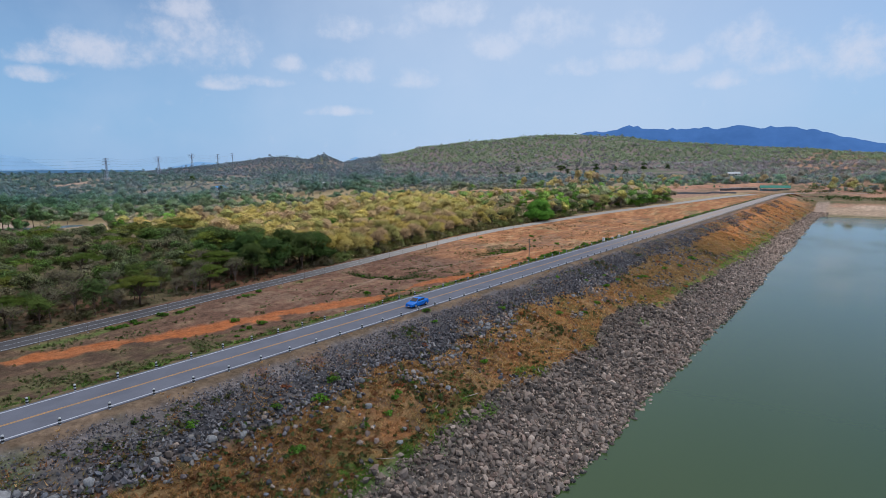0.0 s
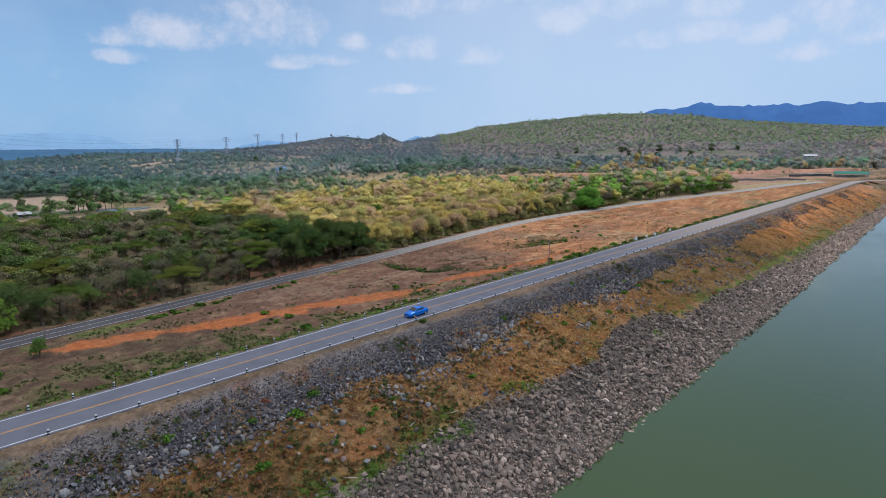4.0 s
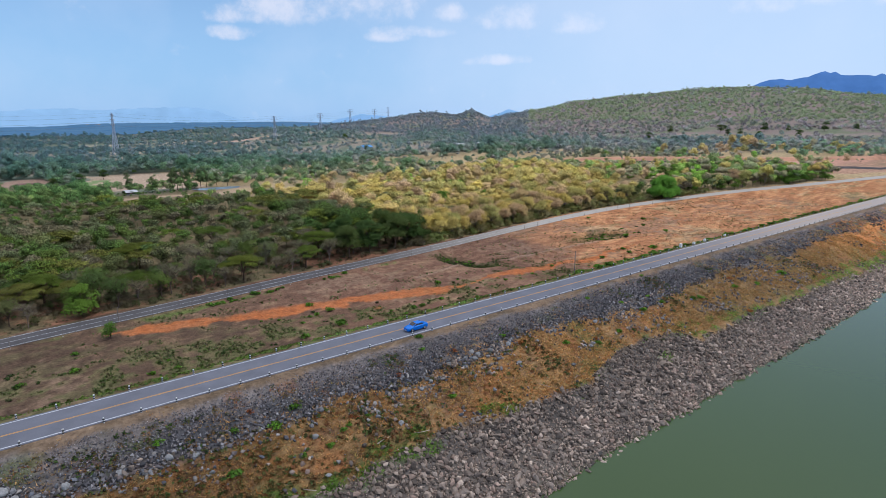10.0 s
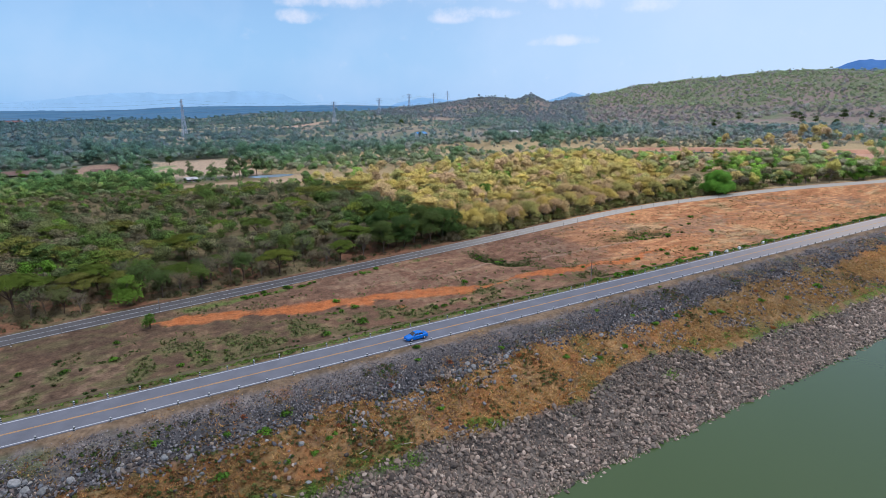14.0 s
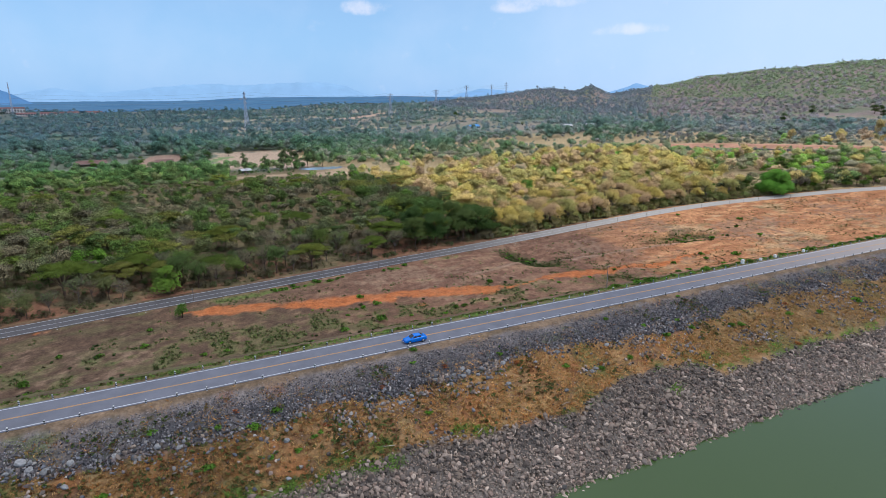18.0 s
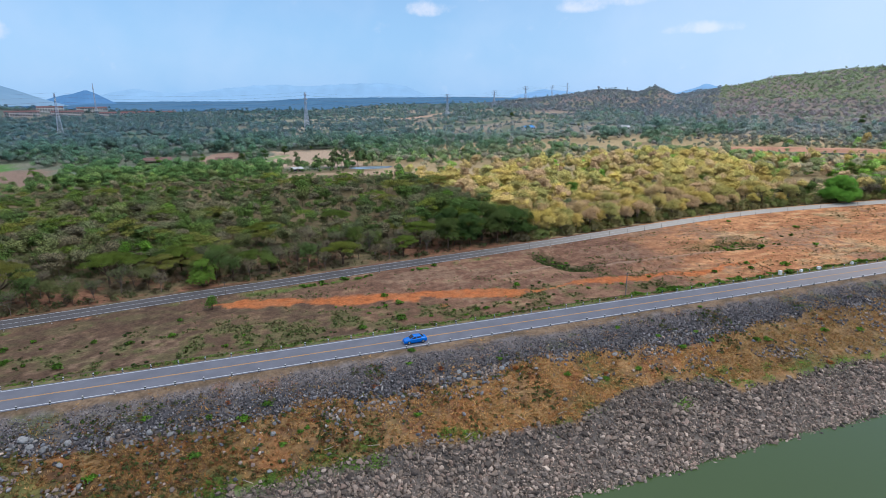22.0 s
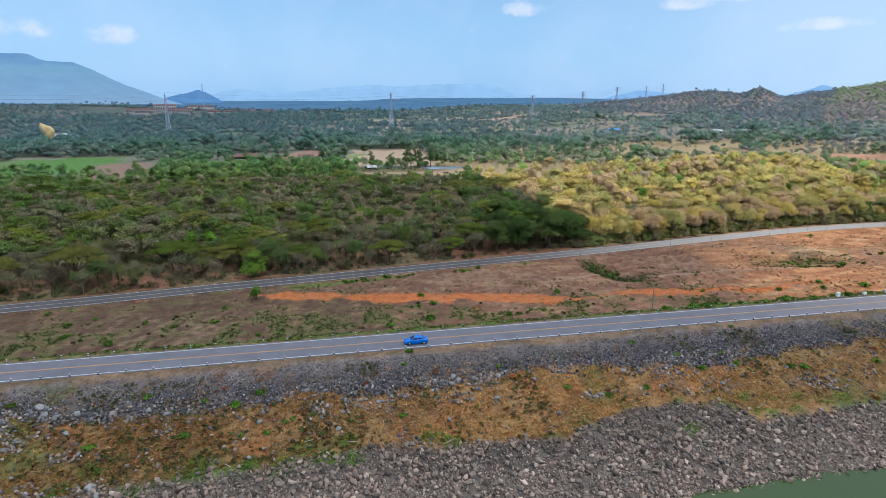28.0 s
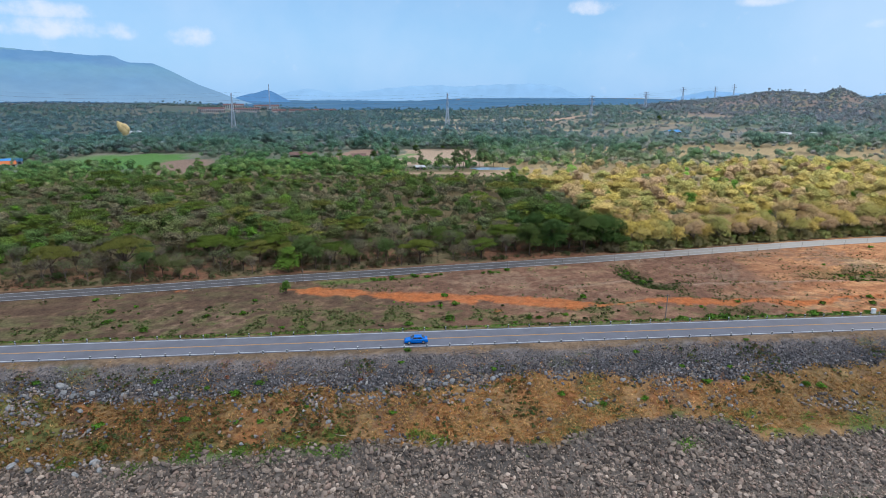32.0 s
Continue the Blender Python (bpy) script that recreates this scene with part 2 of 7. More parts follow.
def spread(shapes, pick, pos, rot, scale, tint, wild=None):
    """Merge copies of (V, F) or (V, F, outward) shapes: turned about z by rot (or by the matrices in wild), scaled, moved. Returns V, F, tint and, where given, outward."""
    VV, FF, TT, NN, base = [], [], [], [], 0

    def turned(W, i):
        c, n = np.cos(rot[i])[:, None], np.sin(rot[i])[:, None]
        return np.stack((W[..., 0] * c - W[..., 1] * n, W[..., 0] * n + W[..., 1] * c, W[..., 2]), -1)

    for s, (V, F, *N) in enumerate(shapes):
        i = np.nonzero(pick == s)[0]
        if not len(i):
            continue
        W = V[None] * scale[i][:, None, :]
        W = turned(W, i) if wild is None else np.einsum("nij,nvj->nvi", wild[i], W)
        W = W + pos[i][:, None, :]
        VV.append(W.reshape(-1, 3))
        if N:
            NN.append(turned(np.broadcast_to(N[0], (len(i), *N[0].shape)), i).reshape(-1, 3))
        FF.append((F[None] + (np.arange(len(i)) * len(V))[:, None, None] + base).reshape(-1, F.shape[1]))
        TT.append(np.repeat(tint[i], len(V), axis=0))
        base += len(i) * len(V)
    out = np.concatenate(VV), np.concatenate(FF), np.concatenate(TT)
    return (*out, np.concatenate(NN)) if NN else out


def turns(n, rng):
    """n random rotation matrices."""
    q = rng.normal(size=(n, 4))
    q /= np.linalg.norm(q, axis=1)[:, None]
    w, x, y, z = q.T
    return np.stack((1 - 2 * (y * y + z * z), 2 * (x * y - z * w), 2 * (x * z + y * w),
                     2 * (x * y + z * w), 1 - 2 * (x * x + z * z), 2 * (y * z - x * w),
                     2 * (x * z - y * w), 2 * (y * z + x * w), 1 - 2 * (x * x + y * y)), -1).reshape(n, 3, 3)


# ---- smooth random fields over the plan ----
def field(x, y, size, seed, octaves=3):
    """Value noise in about -1..1 at that size in metres."""
    out, amp, tot = np.zeros(np.shape(x)), 1.0, 0.0
    for o in range(octaves):
        t = np.random.RandomState(seed * 13 + o).uniform(-1, 1, (64, 64))
        u, v = np.asarray(x) / size + 7.3 * o, np.asarray(y) / size + 3.1 * o
        i, j = np.floor(u).astype(int), np.floor(v).astype(int)
        f, g = u - i, v - j
        f, g = f * f * (3 - 2 * f), g * g * (3 - 2 * g)
        a, b, c, d = t[i % 64, j % 64], t[(i + 1) % 64, j % 64], t[i % 64, (j + 1) % 64], t[(i + 1) % 64, (j + 1) % 64]
        out = out + amp * ((a * (1 - f) + b * f) * (1 - g) + (c * (1 - f) + d * f) * g)
        tot, amp, size = tot + amp, amp * 0.55, size * 0.5
    return out / tot * 1.5


def ramp(v, a, b):
    u = np.clip((np.asarray(v, dtype=float) - a) / (b - a), 0, 1)
    return u * u * (3 - 2 * u)


# ---- the lie of the land ----
WATER = -12.9
CENTRE = (-60.0, -80.0)
# lower road, waterside edge: x, y, z
LOWER = [(-420, 42, -17.2), (-260, 63, -17.2), (-130, 80, -17.2), (-88, 85.3, -17.2), (-52, 90.9, -17.2), (-13, 95.8, -17.2), (18, 100.2, -17.2), (66, 106.2, -17.2),
         (102, 111.4, -17.2), (160, 120.0, -17.0), (200, 125.0, -16.8), (241, 127.2, -16.5), (275, 124.8, -16.0), (305, 118.5, -14.9),
         (335, 108, -13.0), (362, 92.5, -10.4), (400, 67.5, -6.8), (465, 32, -1.8), (492, 16, -0.6)]
LX, LY, LZ = (np.array(c, dtype=float) for c in zip(*LOWER))
HILL = [(-12.3, 28), (-0.0, 38), (6.5, 53), (10.7, 61), (15.4, 74), (20.4, 93), (26.4, 105), (33.8, 86), (39.3, 65), (42.1, 41), (45.4, 24), (47.7, 11), (50.6, -14), (53.7, -14)]
LUMP = [(43.6, -14), (46.2, 0), (47.5, 19), (49.0, 41), (50.4, 23), (52.5, 34), (54.2, 28), (56.2, 19), (60.6, 3), (65.9, -14), (69.6, -14), (71.5, -14)]


def land(x, y):
    x, y = np.asarray(x, dtype=float), np.asarray(y, dtype=float)
    floor = np.interp(x, LX, LZ) - 0.5
    floor = np.where(x > 492, -0.6 + 3 * ramp(x, 520, 700), floor)
    wob = field(x, y, 22, 3) * 0.35 + field(x, y, 5, 4, 2) * 0.12
    floor = floor + wob
    # hollows between dam and lower road
    for hx, hy, ax, ay, dep in ((91.6, 91.1, 10, 15, 2.0), (175.3, 85.3, 20, 9, 1.5), (117.1, 90.8, 14, 10, 0.8)):
        floor = floor - dep * np.exp(-(((x - hx + wob * 4) / ax) ** 2 + ((y - hy + wob * 4) / ay) ** 2) ** 2.5)
    ridge = np.interp(x, [66, 92, 102, 127, 180, 220], [79.2, 86.5, 76.8, 76.8, 78.3, 67.6])
    floor = floor + 0.7 * np.exp(-((y - ridge) / 2.2) ** 2) * ramp(x, 55, 72) * (1 - ramp(x, 150, 200))
    ly = np.interp(x, LX, LY)
    tilt = np.interp(x, [0, 280, 330, 480], [0, 0, 2.4, 2.4])
    onroad = ramp(y, ly - 3.5 - tilt, ly - 0.6 - tilt) * (1 - ramp(y, ly + 9.4 + tilt, ly + 13 + tilt))
    floor = floor * (1 - onroad) + (np.interp(x, LX, LZ) - 0.06) * onroad
    down = np.maximum(floor, -0.06 - np.maximum(y - 5.2, 0) * 0.42)
    bed = -17 + 13.5 * ramp(x, 385, 500) + 4.5 * ramp(x, 500, 760)
    face = -0.06 - np.maximum(-y - 5.0, 0) * 0.392
    face = face + (field(x, y, 9, 5) * 0.28 + field(x, y, 2.6, 6, 2) * 0.12) * ramp(-y, 5.5, 9)
    # the shore swings in towards the far end
    face = face - 0.9 * ramp(x, 90, 200) * ramp(-y, 22, 34) - 1.0 * ramp(x, 200, 390) * ramp(-y, 20, 32)
    up = np.maximum(face, bed)
    z = np.where(y >= 0, down, up)
    # far plain and hills
    dx, dy = x - CENTRE[0], y - CENTRE[1]
    r, az = np.hypot(dx, dy), np.degrees(np.arctan2(dy, dx))
    z = z + field(x, y, 160, 8) * 1.2 * ramp(r, 400, 700) + 0.009 * (np.clip(r, 900, 2100) - 900) * ramp(az, 28, 42) + 0.0025 * np.maximum(r - 2100, 0) * ramp(az, 62, 68)
    hz = np.array(HILL, dtype=float)
    h = np.interp(az, hz[:, 0], hz[:, 1], left=-14, right=-14)
    w = np.where(r < 1850, np.exp(-((r - 1850) / 470) ** 2), np.exp(-((r - 1850) / 600) ** 2))
    bump = (h + 14) * w * (1 + 0.06 * field(x, y, 120, 9)) * ramp(r, 620, 1200)
    lz = np.array(LUMP, dtype=float)
    h2 = np.interp(az, lz[:, 0], lz[:, 1], left=-14, right=-14)
    w2 = np.exp(-((r - 1850) / np.where(r < 1850, 340, 200)) ** 2)
    bump2 = (h2 + 14) * w2 * (1 + 0.06 * field(x, y, 90, 10))
    rise = np.interp(az, [95, 100, 106, 112, 130], [0, 9, 21, 26, 30]) * np.exp(-((r - 1960) / np.where(r < 1960, 190, 500)) ** 2)
    return z + np.maximum(bump, bump2) + rise


def steps(spans):
    out = []
    for a, b, d in spans:
        out.extend(np.arange(a, b, d))
    out.append(spans[-1][1])
    return np.array(out)


GX = steps([(-4500, -1000, 250), (-1000, -300, 50), (-300, -110, 10), (-110, 150, 1.2), (150, 330, 1.8), (330, 520, 2.8), (520, 1000, 16), (1000, 2400, 35), (2400, 4850, 245)])
GY = steps([(-4500, -500, 400), (-500, -60, 40), (-60, -42, 3), (-42, -4, 0.75), (-4, 44, 2.0), (44, 140, 1.1), (140, 300, 4), (300, 800, 12), (800, 2100, 30), (2100, 4850, 250)])


def pick3(a, b, f):
    return a * (1 - f[..., None]) + b * f[..., None]


def C3(*c):
    return np.array(c, dtype=float)


def near(x, y, centres, rad, flat=0.6):
    """1 at the centres, falling to 0 about rad metres off."""
    out = np.zeros(np.shape(x))
    for cx, cy in centres:
        out = np.maximum(out, np.exp(-((x - cx) / rad) ** 2 - ((y - cy) / (rad * flat)) ** 2))
    return out


GREEN_SPOTS = [(-18, -24.4), (-14.6, -24.9), (2.4, -24.4), (-21.4, -22.3), (-0.9, -23.1), (-38.3, -24.5), (-24.8, -25.2), (-46, -27), (-36.6, -23.9), (-29.8, -24.4), (66.4, -26), (61, -26.2), (44.6, -27.5), (-14.8, -22), (-52.4, -22.4), (-57, -25),
               (118, -22), (128, -24), (100, -27), (58, -22.5), (63, -23), (68.5, -23.6), (73, -24.4), (78, -24.6), (59, -25.5), (126, -26.5), (134, -26), (142, -26.5), (150, -27), (88, -25.5), (95, -26), (104, -26.4), (112, -26.6), (130, -26.2), (151, -25.8), (160, -26.6), (168, -27), (176, -27.5), (186, -27), (198, -27), (209, -26.8), (216, -27.4), (226, -27), (233, -27.1)]
ROCK_SPOTS = [(0.4, -12.5), (-13, -15.7), (-18.8, -15.5), (-6, -15), (30, -18.6), (73.5, -19.9), (77, -21.4), (-64.2, -16), (-56.8, -19.6), (-68.2, -14.8), (-62.7, -11.3), (-67.5, -12.4), (-48.5, -12.9), (46, -16), (56, -12), (-60, -24.5), (-52, -25), (4, -16.5), (10, -13)]


def red_band(x, y):
    """The strip of bare orange earth between the roads."""
    n1, n2, n4 = field(x, y, 14, 21), field(x, y, 4.5, 22), field(x, y, 1.8, 24, 2)
    c = np.interp(x, [-45, -30, 1, 20, 34, 64, 89, 134, 167, 191], [83.9, 83.4, 75.8, 70, 66.6, 63.1, 61.9, 59, 61.5, 63.7])
    w = np.interp(x, [-40, -30, -10, 15, 31, 52, 60, 76, 84, 110, 135, 175], [0, 4.6, 3.6, 5.6, 6.6, 4.2, 0.6, 0.6, 3.4, 3.2, 2.4, 0]) * (1 + 0.45 * n1 + 0.25 * n2)
    gap = ramp(field(x, y * 0.4, 11, 30), -1.3, -0.8)
    return (1 - ramp(np.abs(y - c + 1.8 * n2 + 2.6 * n1 + 0.6 * n4), w * 0.7, w * 1.08 + 0.05)) * gap


def edge_shale(x, y):
    """Lower border of the crushed stone."""
    e = np.interp(x, [-95, -64, -52, -36, -25, -15, -6, 1, 8, 20, 30, 42, 57, 66, 77, 100, 125, 200, 260],
                  [-11.2, -12.6, -13.8, -13.8, -12, -12.3, -13, -13.6, -11.9, -11, -12.1, -13.3, -14.3, -13.2, -12.4, -12, -12.7, -13, -12.4])
    return e + 0.8 * field(x, y, 14, 21) + 1.1 * field(x, y, 4.5, 22)


def edge_talus(x, y):
    """Upper border of the riprap."""
    e = np.interp(x, [-95, -60, -43, -29, -16, -11, -5, 8, 13, 20, 25, 31, 38, 50, 54, 58, 75, 90, 108, 140],
                  [-25.5, -25.8, -26, -25.6, -24.3, -23.8, -24.6, -24.9, -25, -26.4, -25.7, -23, -22, -23, -24.8, -27.2, -27.4, -27.4, -28, -28.5])
    return e + 0.5 * field(x, y, 14, 21) + 0.9 * field(x, y, 4.5, 22)


def soil(x, y):
    """Base colour of the ground by what lies there, with some shade and haze painted in."""
    n1, n2, n3 = field(x, y, 14, 21), field(x, y, 4.5, 22), field(x, y, 40, 23)
    # waterside face of the dam
    n6, n7 = field(x, y, 2.4, 27, 2), field(x, y, 3.6, 28)
    straw = pick3(C3(0.225, 0.133, 0.06), C3(0.12, 0.07, 0.042), ramp(n2 + 0.6 * n6, -0.5, 0.6))
    # darker towards the west: shade painted into the straw colour
    straw = straw * (0.86 + 0.44 * ramp(x, -50, 10))[..., None]
    straw = pick3(straw, C3(0.3, 0.12, 0.045), ramp(n7, 0.25, 0.7) * 0.6)
    straw = pick3(straw, C3(0.32, 0.215, 0.095), ramp(n6 - n7, 0.5, 1.2) * 0.7)
    straw = pick3(straw, C3(0.13, 0.14, 0.045), ramp(n1 + n2 * 0.5 + 0.3 * (1 - ramp(x, -30, 30)) * ramp(-y, 16, 22), 0.3, 0.9) * 0.75)
    straw = pick3(straw, C3(0.55, 0.235, 0.085), ramp(x + 20 * n1 + 10 * n2, 145, 190) * ramp(y + 4 * n2, -23, -15) * (0.5 + 0.5 * ramp(n2, -0.5, 0.5)))
    straw = pick3(straw, C3(0.15, 0.115, 0.06), 0.3 * ramp(x + 8 * n2, 48, 72) * (1 - ramp(x, 140, 175)))
    shale = pick3(C3(0.075, 0.073, 0.077), C3(0.13, 0.113, 0.105), ramp(n2 + 0.5 * n6, -0.4, 0.6))
    shale = pick3(shale, C3(0.20, 0.172, 0.16), ramp(y + 1.2 * n7, -9.6, -7.2) * 0.8)
    shale = pick3(shale, C3(0.19, 0.085, 0.045), ramp(n7, 0.45, 0.9) * 0.6)
    shale = pick3(shale, C3(0.085, 0.11, 0.035), ramp(n6 + n1 * 0.6, 0.5, 0.95) * 0.6)
    talus = pick3(C3(0.085, 0.075, 0.068), C3(0.13, 0.112, 0.1), ramp(n2 + n1, -0.6, 0.8))
    talus = pick3(talus, C3(0.16, 0.135, 0.115), ramp(-y + n1 + n6, 28, 33) * 0.8)
    talus = pick3(talus, C3(0.40, 0.29, 0.22), ramp(x + 12 * n1, 120, 230))
    e1, e2 = edge_shale(x, y), edge_talus(x, y)
    face = pick3(straw, shale, ramp(y, e1 - 0.8, e1 + 0.8) * (1 - 0.75 * ramp(x + 35 * n1, 210, 320)))
    face = pick3(face, C3(0.105, 0.16, 0.03), ramp(n2 + 0.4 * n1, 0.15, 0.6) * np.exp(-((y - e2 + 0.3) / 1.6) ** 2) * 0.8)
    face = pick3(talus, face, ramp(y, e2 - 0.8, e2 + 0.8))
    face = pick3(face, C3(0.10, 0.17, 0.03), ramp(near(x, y, GREEN_SPOTS, 2.4) + 0.35 * n2, 0.3, 0.8) * (0.7 - 0.4 * ramp(x, 45, 70)))
    verge = pick3(C3(0.20, 0.137, 0.09), C3(0.14, 0.098, 0.062), ramp(n2, -0.4, 0.6))
    face = pick3(face, verge, ramp(y, -6.7 + n2 * 1.1, -5.6 + n2 * 1.1))
    face = pick3(face, C3(0.13, 0.115, 0.085), (1 - ramp(y, -37.6, -36.2)) * (1 - ramp(x, 395, 410)))
    # strip between dam and lower road
    n4 = field(x, y, 1.8, 24, 2)
    n5 = field(x * 0.35 + y * 0.1, y, 3.2, 26)
    # west darker and east lighter, partly shade and sunlight put into the colour
    brown = pick3(C3(0.095, 0.06, 0.04), C3(0.175, 0.104, 0.067), ramp(n2 + 0.6 * n1 + 0.5 * n4, -0.7, 0.8))
    brown = pick3(brown, pick3(C3(0.155, 0.083, 0.055), C3(0.235, 0.13, 0.083), ramp(n5 + 0.4 * n4, -0.6, 0.7)), ramp(x + 14 * n1, -12, 30) * ramp(y + 4 * n1, 24, 46))
    east = pick3(C3(0.38, 0.165, 0.075), C3(0.56, 0.275, 0.125), ramp(n5 + 0.5 * n2, -0.6, 0.7))
    east = pick3(east, C3(0.50, 0.35, 0.19), ramp(n5 + n1 + 0.5 * n3, 0.5, 1.1) * 0.6)
    east = pick3(east, C3(0.20, 0.17, 0.075), ramp(n1 - 0.5 * n5 + 0.4 * n4, 0.5, 1.0) * 0.6)
    brown = pick3(brown, east, ramp(x + 18 * n1 - 0.5 * np.maximum(y - 60, 0), 100, 150) * 0.92)
    track = np.interp(x, [66, 92, 102, 127, 180, 220], [79.2, 86.5, 76.8, 76.8, 78.3, 67.6])
    brown = pick3(brown, C3(0.34, 0.235, 0.165), np.exp(-((y - track - 0.8 * n2) / 0.9) ** 2) * (x > 58) * (x < 210) * 0.7)
    brown = pick3(brown, C3(0.25, 0.165, 0.11), ramp(field(x, y + 3 * n1, 30, 25) + 0.6 * n4, 0.35, 0.8) * 0.6)
    weeds = ramp(n2 + 0.5 * n1 + 0.4 * n4, -0.35, 0.6) * (1 - 0.7 * ramp(x, 90, 130)) * (0.82 - 0.2 * ramp(x, 10, 60))
    brown = pick3(brown, C3(0.10, 0.115, 0.04), weeds * ramp(-y, -72 - 6 * n1, -60))
    brown = pick3(brown, C3(0.3, 0.205, 0.115), ramp(n5 + 0.35 * n4, 0.3, 0.8) * ramp(x, -60, 0) * (1 - ramp(x, 60, 110)) * 0.5)
    brown = pick3(brown, C3(0.115, 0.105, 0.05), (1 - ramp(x + 10 * n1, -30, 15)) * ramp(n2 - n5, -0.4, 0.6) * 0.5)
    red = red_band(x, y)
    brown = pick3(brown, pick3(C3(0.44, 0.135, 0.042), C3(0.4, 0.14, 0.052), ramp(n4, -0.5, 0.6)), red * 0.85)
    # hollows: dark weeds, darker still to stand in for shade in the dip
    for hx, hy, ax, ay in ((87.3, 92.5, 5.5, 12.5), (91.8, 80.9, 8, 5), (172.5, 86, 22, 9)):
        brown = pick3(brown, C3(0.07, 0.078, 0.03), np.exp(-(((x - hx + 2 * n2) / ax) ** 2 + ((y - hy + 2 * n2) / ay) ** 2) ** 2) * np.clip(0.75 + 0.5 * n2, 0, 0.95) * (0.75 if hx > 100 else 1.0))
    ly = np.interp(x, LX, LY)
    brown = pick3(brown, C3(0.10, 0.15, 0.035), ramp(n1 + n2, 0.1, 0.5) * np.exp(-((y - ly + 3.0) / 1.6) ** 2) * (x < 75) * 0.8)
    brown = pick3(brown, pick3(C3(0.20, 0.145, 0.08), C3(0.125, 0.14, 0.05), ramp(n2 + n4, -0.3, 0.5)), ramp(-y, -20, -7) * 0.75)
    wood = pick3(C3(0.25, 0.125, 0.075), C3(0.16, 0.13, 0.07), np.maximum(ramp(n1 + 0.5 * n2, -0.3, 0.5), 0.9 * ramp(y - ly, 26, 48)))
    wood = pick3(wood, C3(0.48, 0.36, 0.2), ramp(x + 0.03 * (y - 110) + 8 * n1, 85, 110) * 0.8)
    land_c = pick3(brown, wood, ramp(y, ly + 10.5, ly + 12.5))
    # fields of the plain
    r = np.hypot(x - CENTRE[0], y - CENTRE[1])
    belt = field(x * 0.35, y, 55, 29)
    # far ground lightened for the haze over the plain
    plain = pick3(C3(0.14, 0.17, 0.12), C3(0.27, 0.23, 0.18), ramp(belt + 0.3 * n1, -0.3, 0.5) * ramp(r, 560, 760))
    land_c = pick3(land_c, plain, ramp(r + 40 * n3 - 270 * ramp(x + 0.03 * (y - 110), 85, 110) * (y < 620), 470, 560) * ramp(y, 120, 160))
    for cx, cy, ax, ay, tilt, col in ((-263.5, 499.1, 54, 66, 14, C3(0.1, 0.205, 0.055)), (-193, 448.6, 24, 62, 14, C3(0.24, 0.165, 0.125)),
                                      (50.9, 523.6, 46, 86, -8, C3(0.42, 0.31, 0.22)), (5.1, 517.6, 7, 50, -28, C3(0.2, 0.27, 0.11)), (-37.5, 558.5, 20, 62, -14, C3(0.3, 0.2, 0.15)),
                                      (57.5, 381.2, 46, 9, -4, C3(0.4, 0.28, 0.19)), (105.8, 408, 26, 8, -6, C3(0.36, 0.26, 0.18)),
                                      (363.8, 1166, 60, 30, 0, C3(0.42, 0.29, 0.22)), (507.6, 1207.3, 90, 26, 0, C3(0.38, 0.28, 0.2)), (523.1, 857.8, 80, 14, 0, C3(0.33, 0.26, 0.17)),
                                      (-524.7, 1587.3, 160, 50, 25, C3(0.4, 0.28, 0.2)), (542.6, 127.3, 140, 6, -42, C3(0.46, 0.22, 0.11)), (630, 70.7, 150, 50, -20, C3(0.48, 0.265, 0.19)), (477, 88, 44, 26, -38, C3(0.4, 0.24, 0.16)),
                                      (560, -85, 130, 60, 0, C3(0.5, 0.33, 0.2)), (980, 345, 150, 58, -50, C3(0.40, 0.38, 0.2)), (974.4, 461.9, 60, 14, -40, C3(0.34, 0.3, 0.15)),
                                      (893.5, 448.5, 14, 60, 0, C3(0.5, 0.36, 0.25)), (262.2, 892.6, 70, 24, 10, C3(0.33, 0.27, 0.19)), (75.6, 1030.2, 90, 22, -5, C3(0.3, 0.27, 0.2)), (-109.4, 916.5, 60, 22, 8, C3(0.2, 0.26, 0.12)), (598.7, 1028.6, 70, 30, 0, C3(0.34, 0.28, 0.2)), (208.4, 1315.2, 120, 30, 0, C3(0.34, 0.3, 0.22)), (-52.2, 679.6, 46, 16, 12, C3(0.26, 0.22, 0.15))):
        t = radians(tilt)
        u, v = (x - cx) * math.cos(t) + (y - cy) * math.sin(t), -(x - cx) * math.sin(t) + (y - cy) * math.cos(t)
        d = np.maximum(np.abs(u) / ax, np.abs(v) / ay) + 0.16 * n1
        land_c = pick3(land_c, np.broadcast_to(col, land_c.shape), 1 - ramp(d, 0.9, 1.05))
    # hill ground toned to match the hazed scrub
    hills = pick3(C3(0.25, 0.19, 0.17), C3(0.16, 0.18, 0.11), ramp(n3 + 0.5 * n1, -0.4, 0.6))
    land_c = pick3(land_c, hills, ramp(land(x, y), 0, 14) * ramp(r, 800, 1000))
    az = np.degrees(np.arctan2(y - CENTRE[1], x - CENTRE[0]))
    # far west ground blued and darkened for haze
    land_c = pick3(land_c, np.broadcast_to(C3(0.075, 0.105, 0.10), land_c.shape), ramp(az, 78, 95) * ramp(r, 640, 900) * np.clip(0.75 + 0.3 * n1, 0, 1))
    sand = pick3(C3(0.56, 0.40, 0.28), C3(0.44, 0.31, 0.21), ramp(n1, -0.3, 0.6))
    scrub = pick3(C3(0.20, 0.15, 0.085), C3(0.46, 0.25, 0.16), ramp(n1 + n3, -0.4, 0.4))
    shore = pick3(sand, scrub, ramp(land(x, y) + n1, -7.2, -5.4))
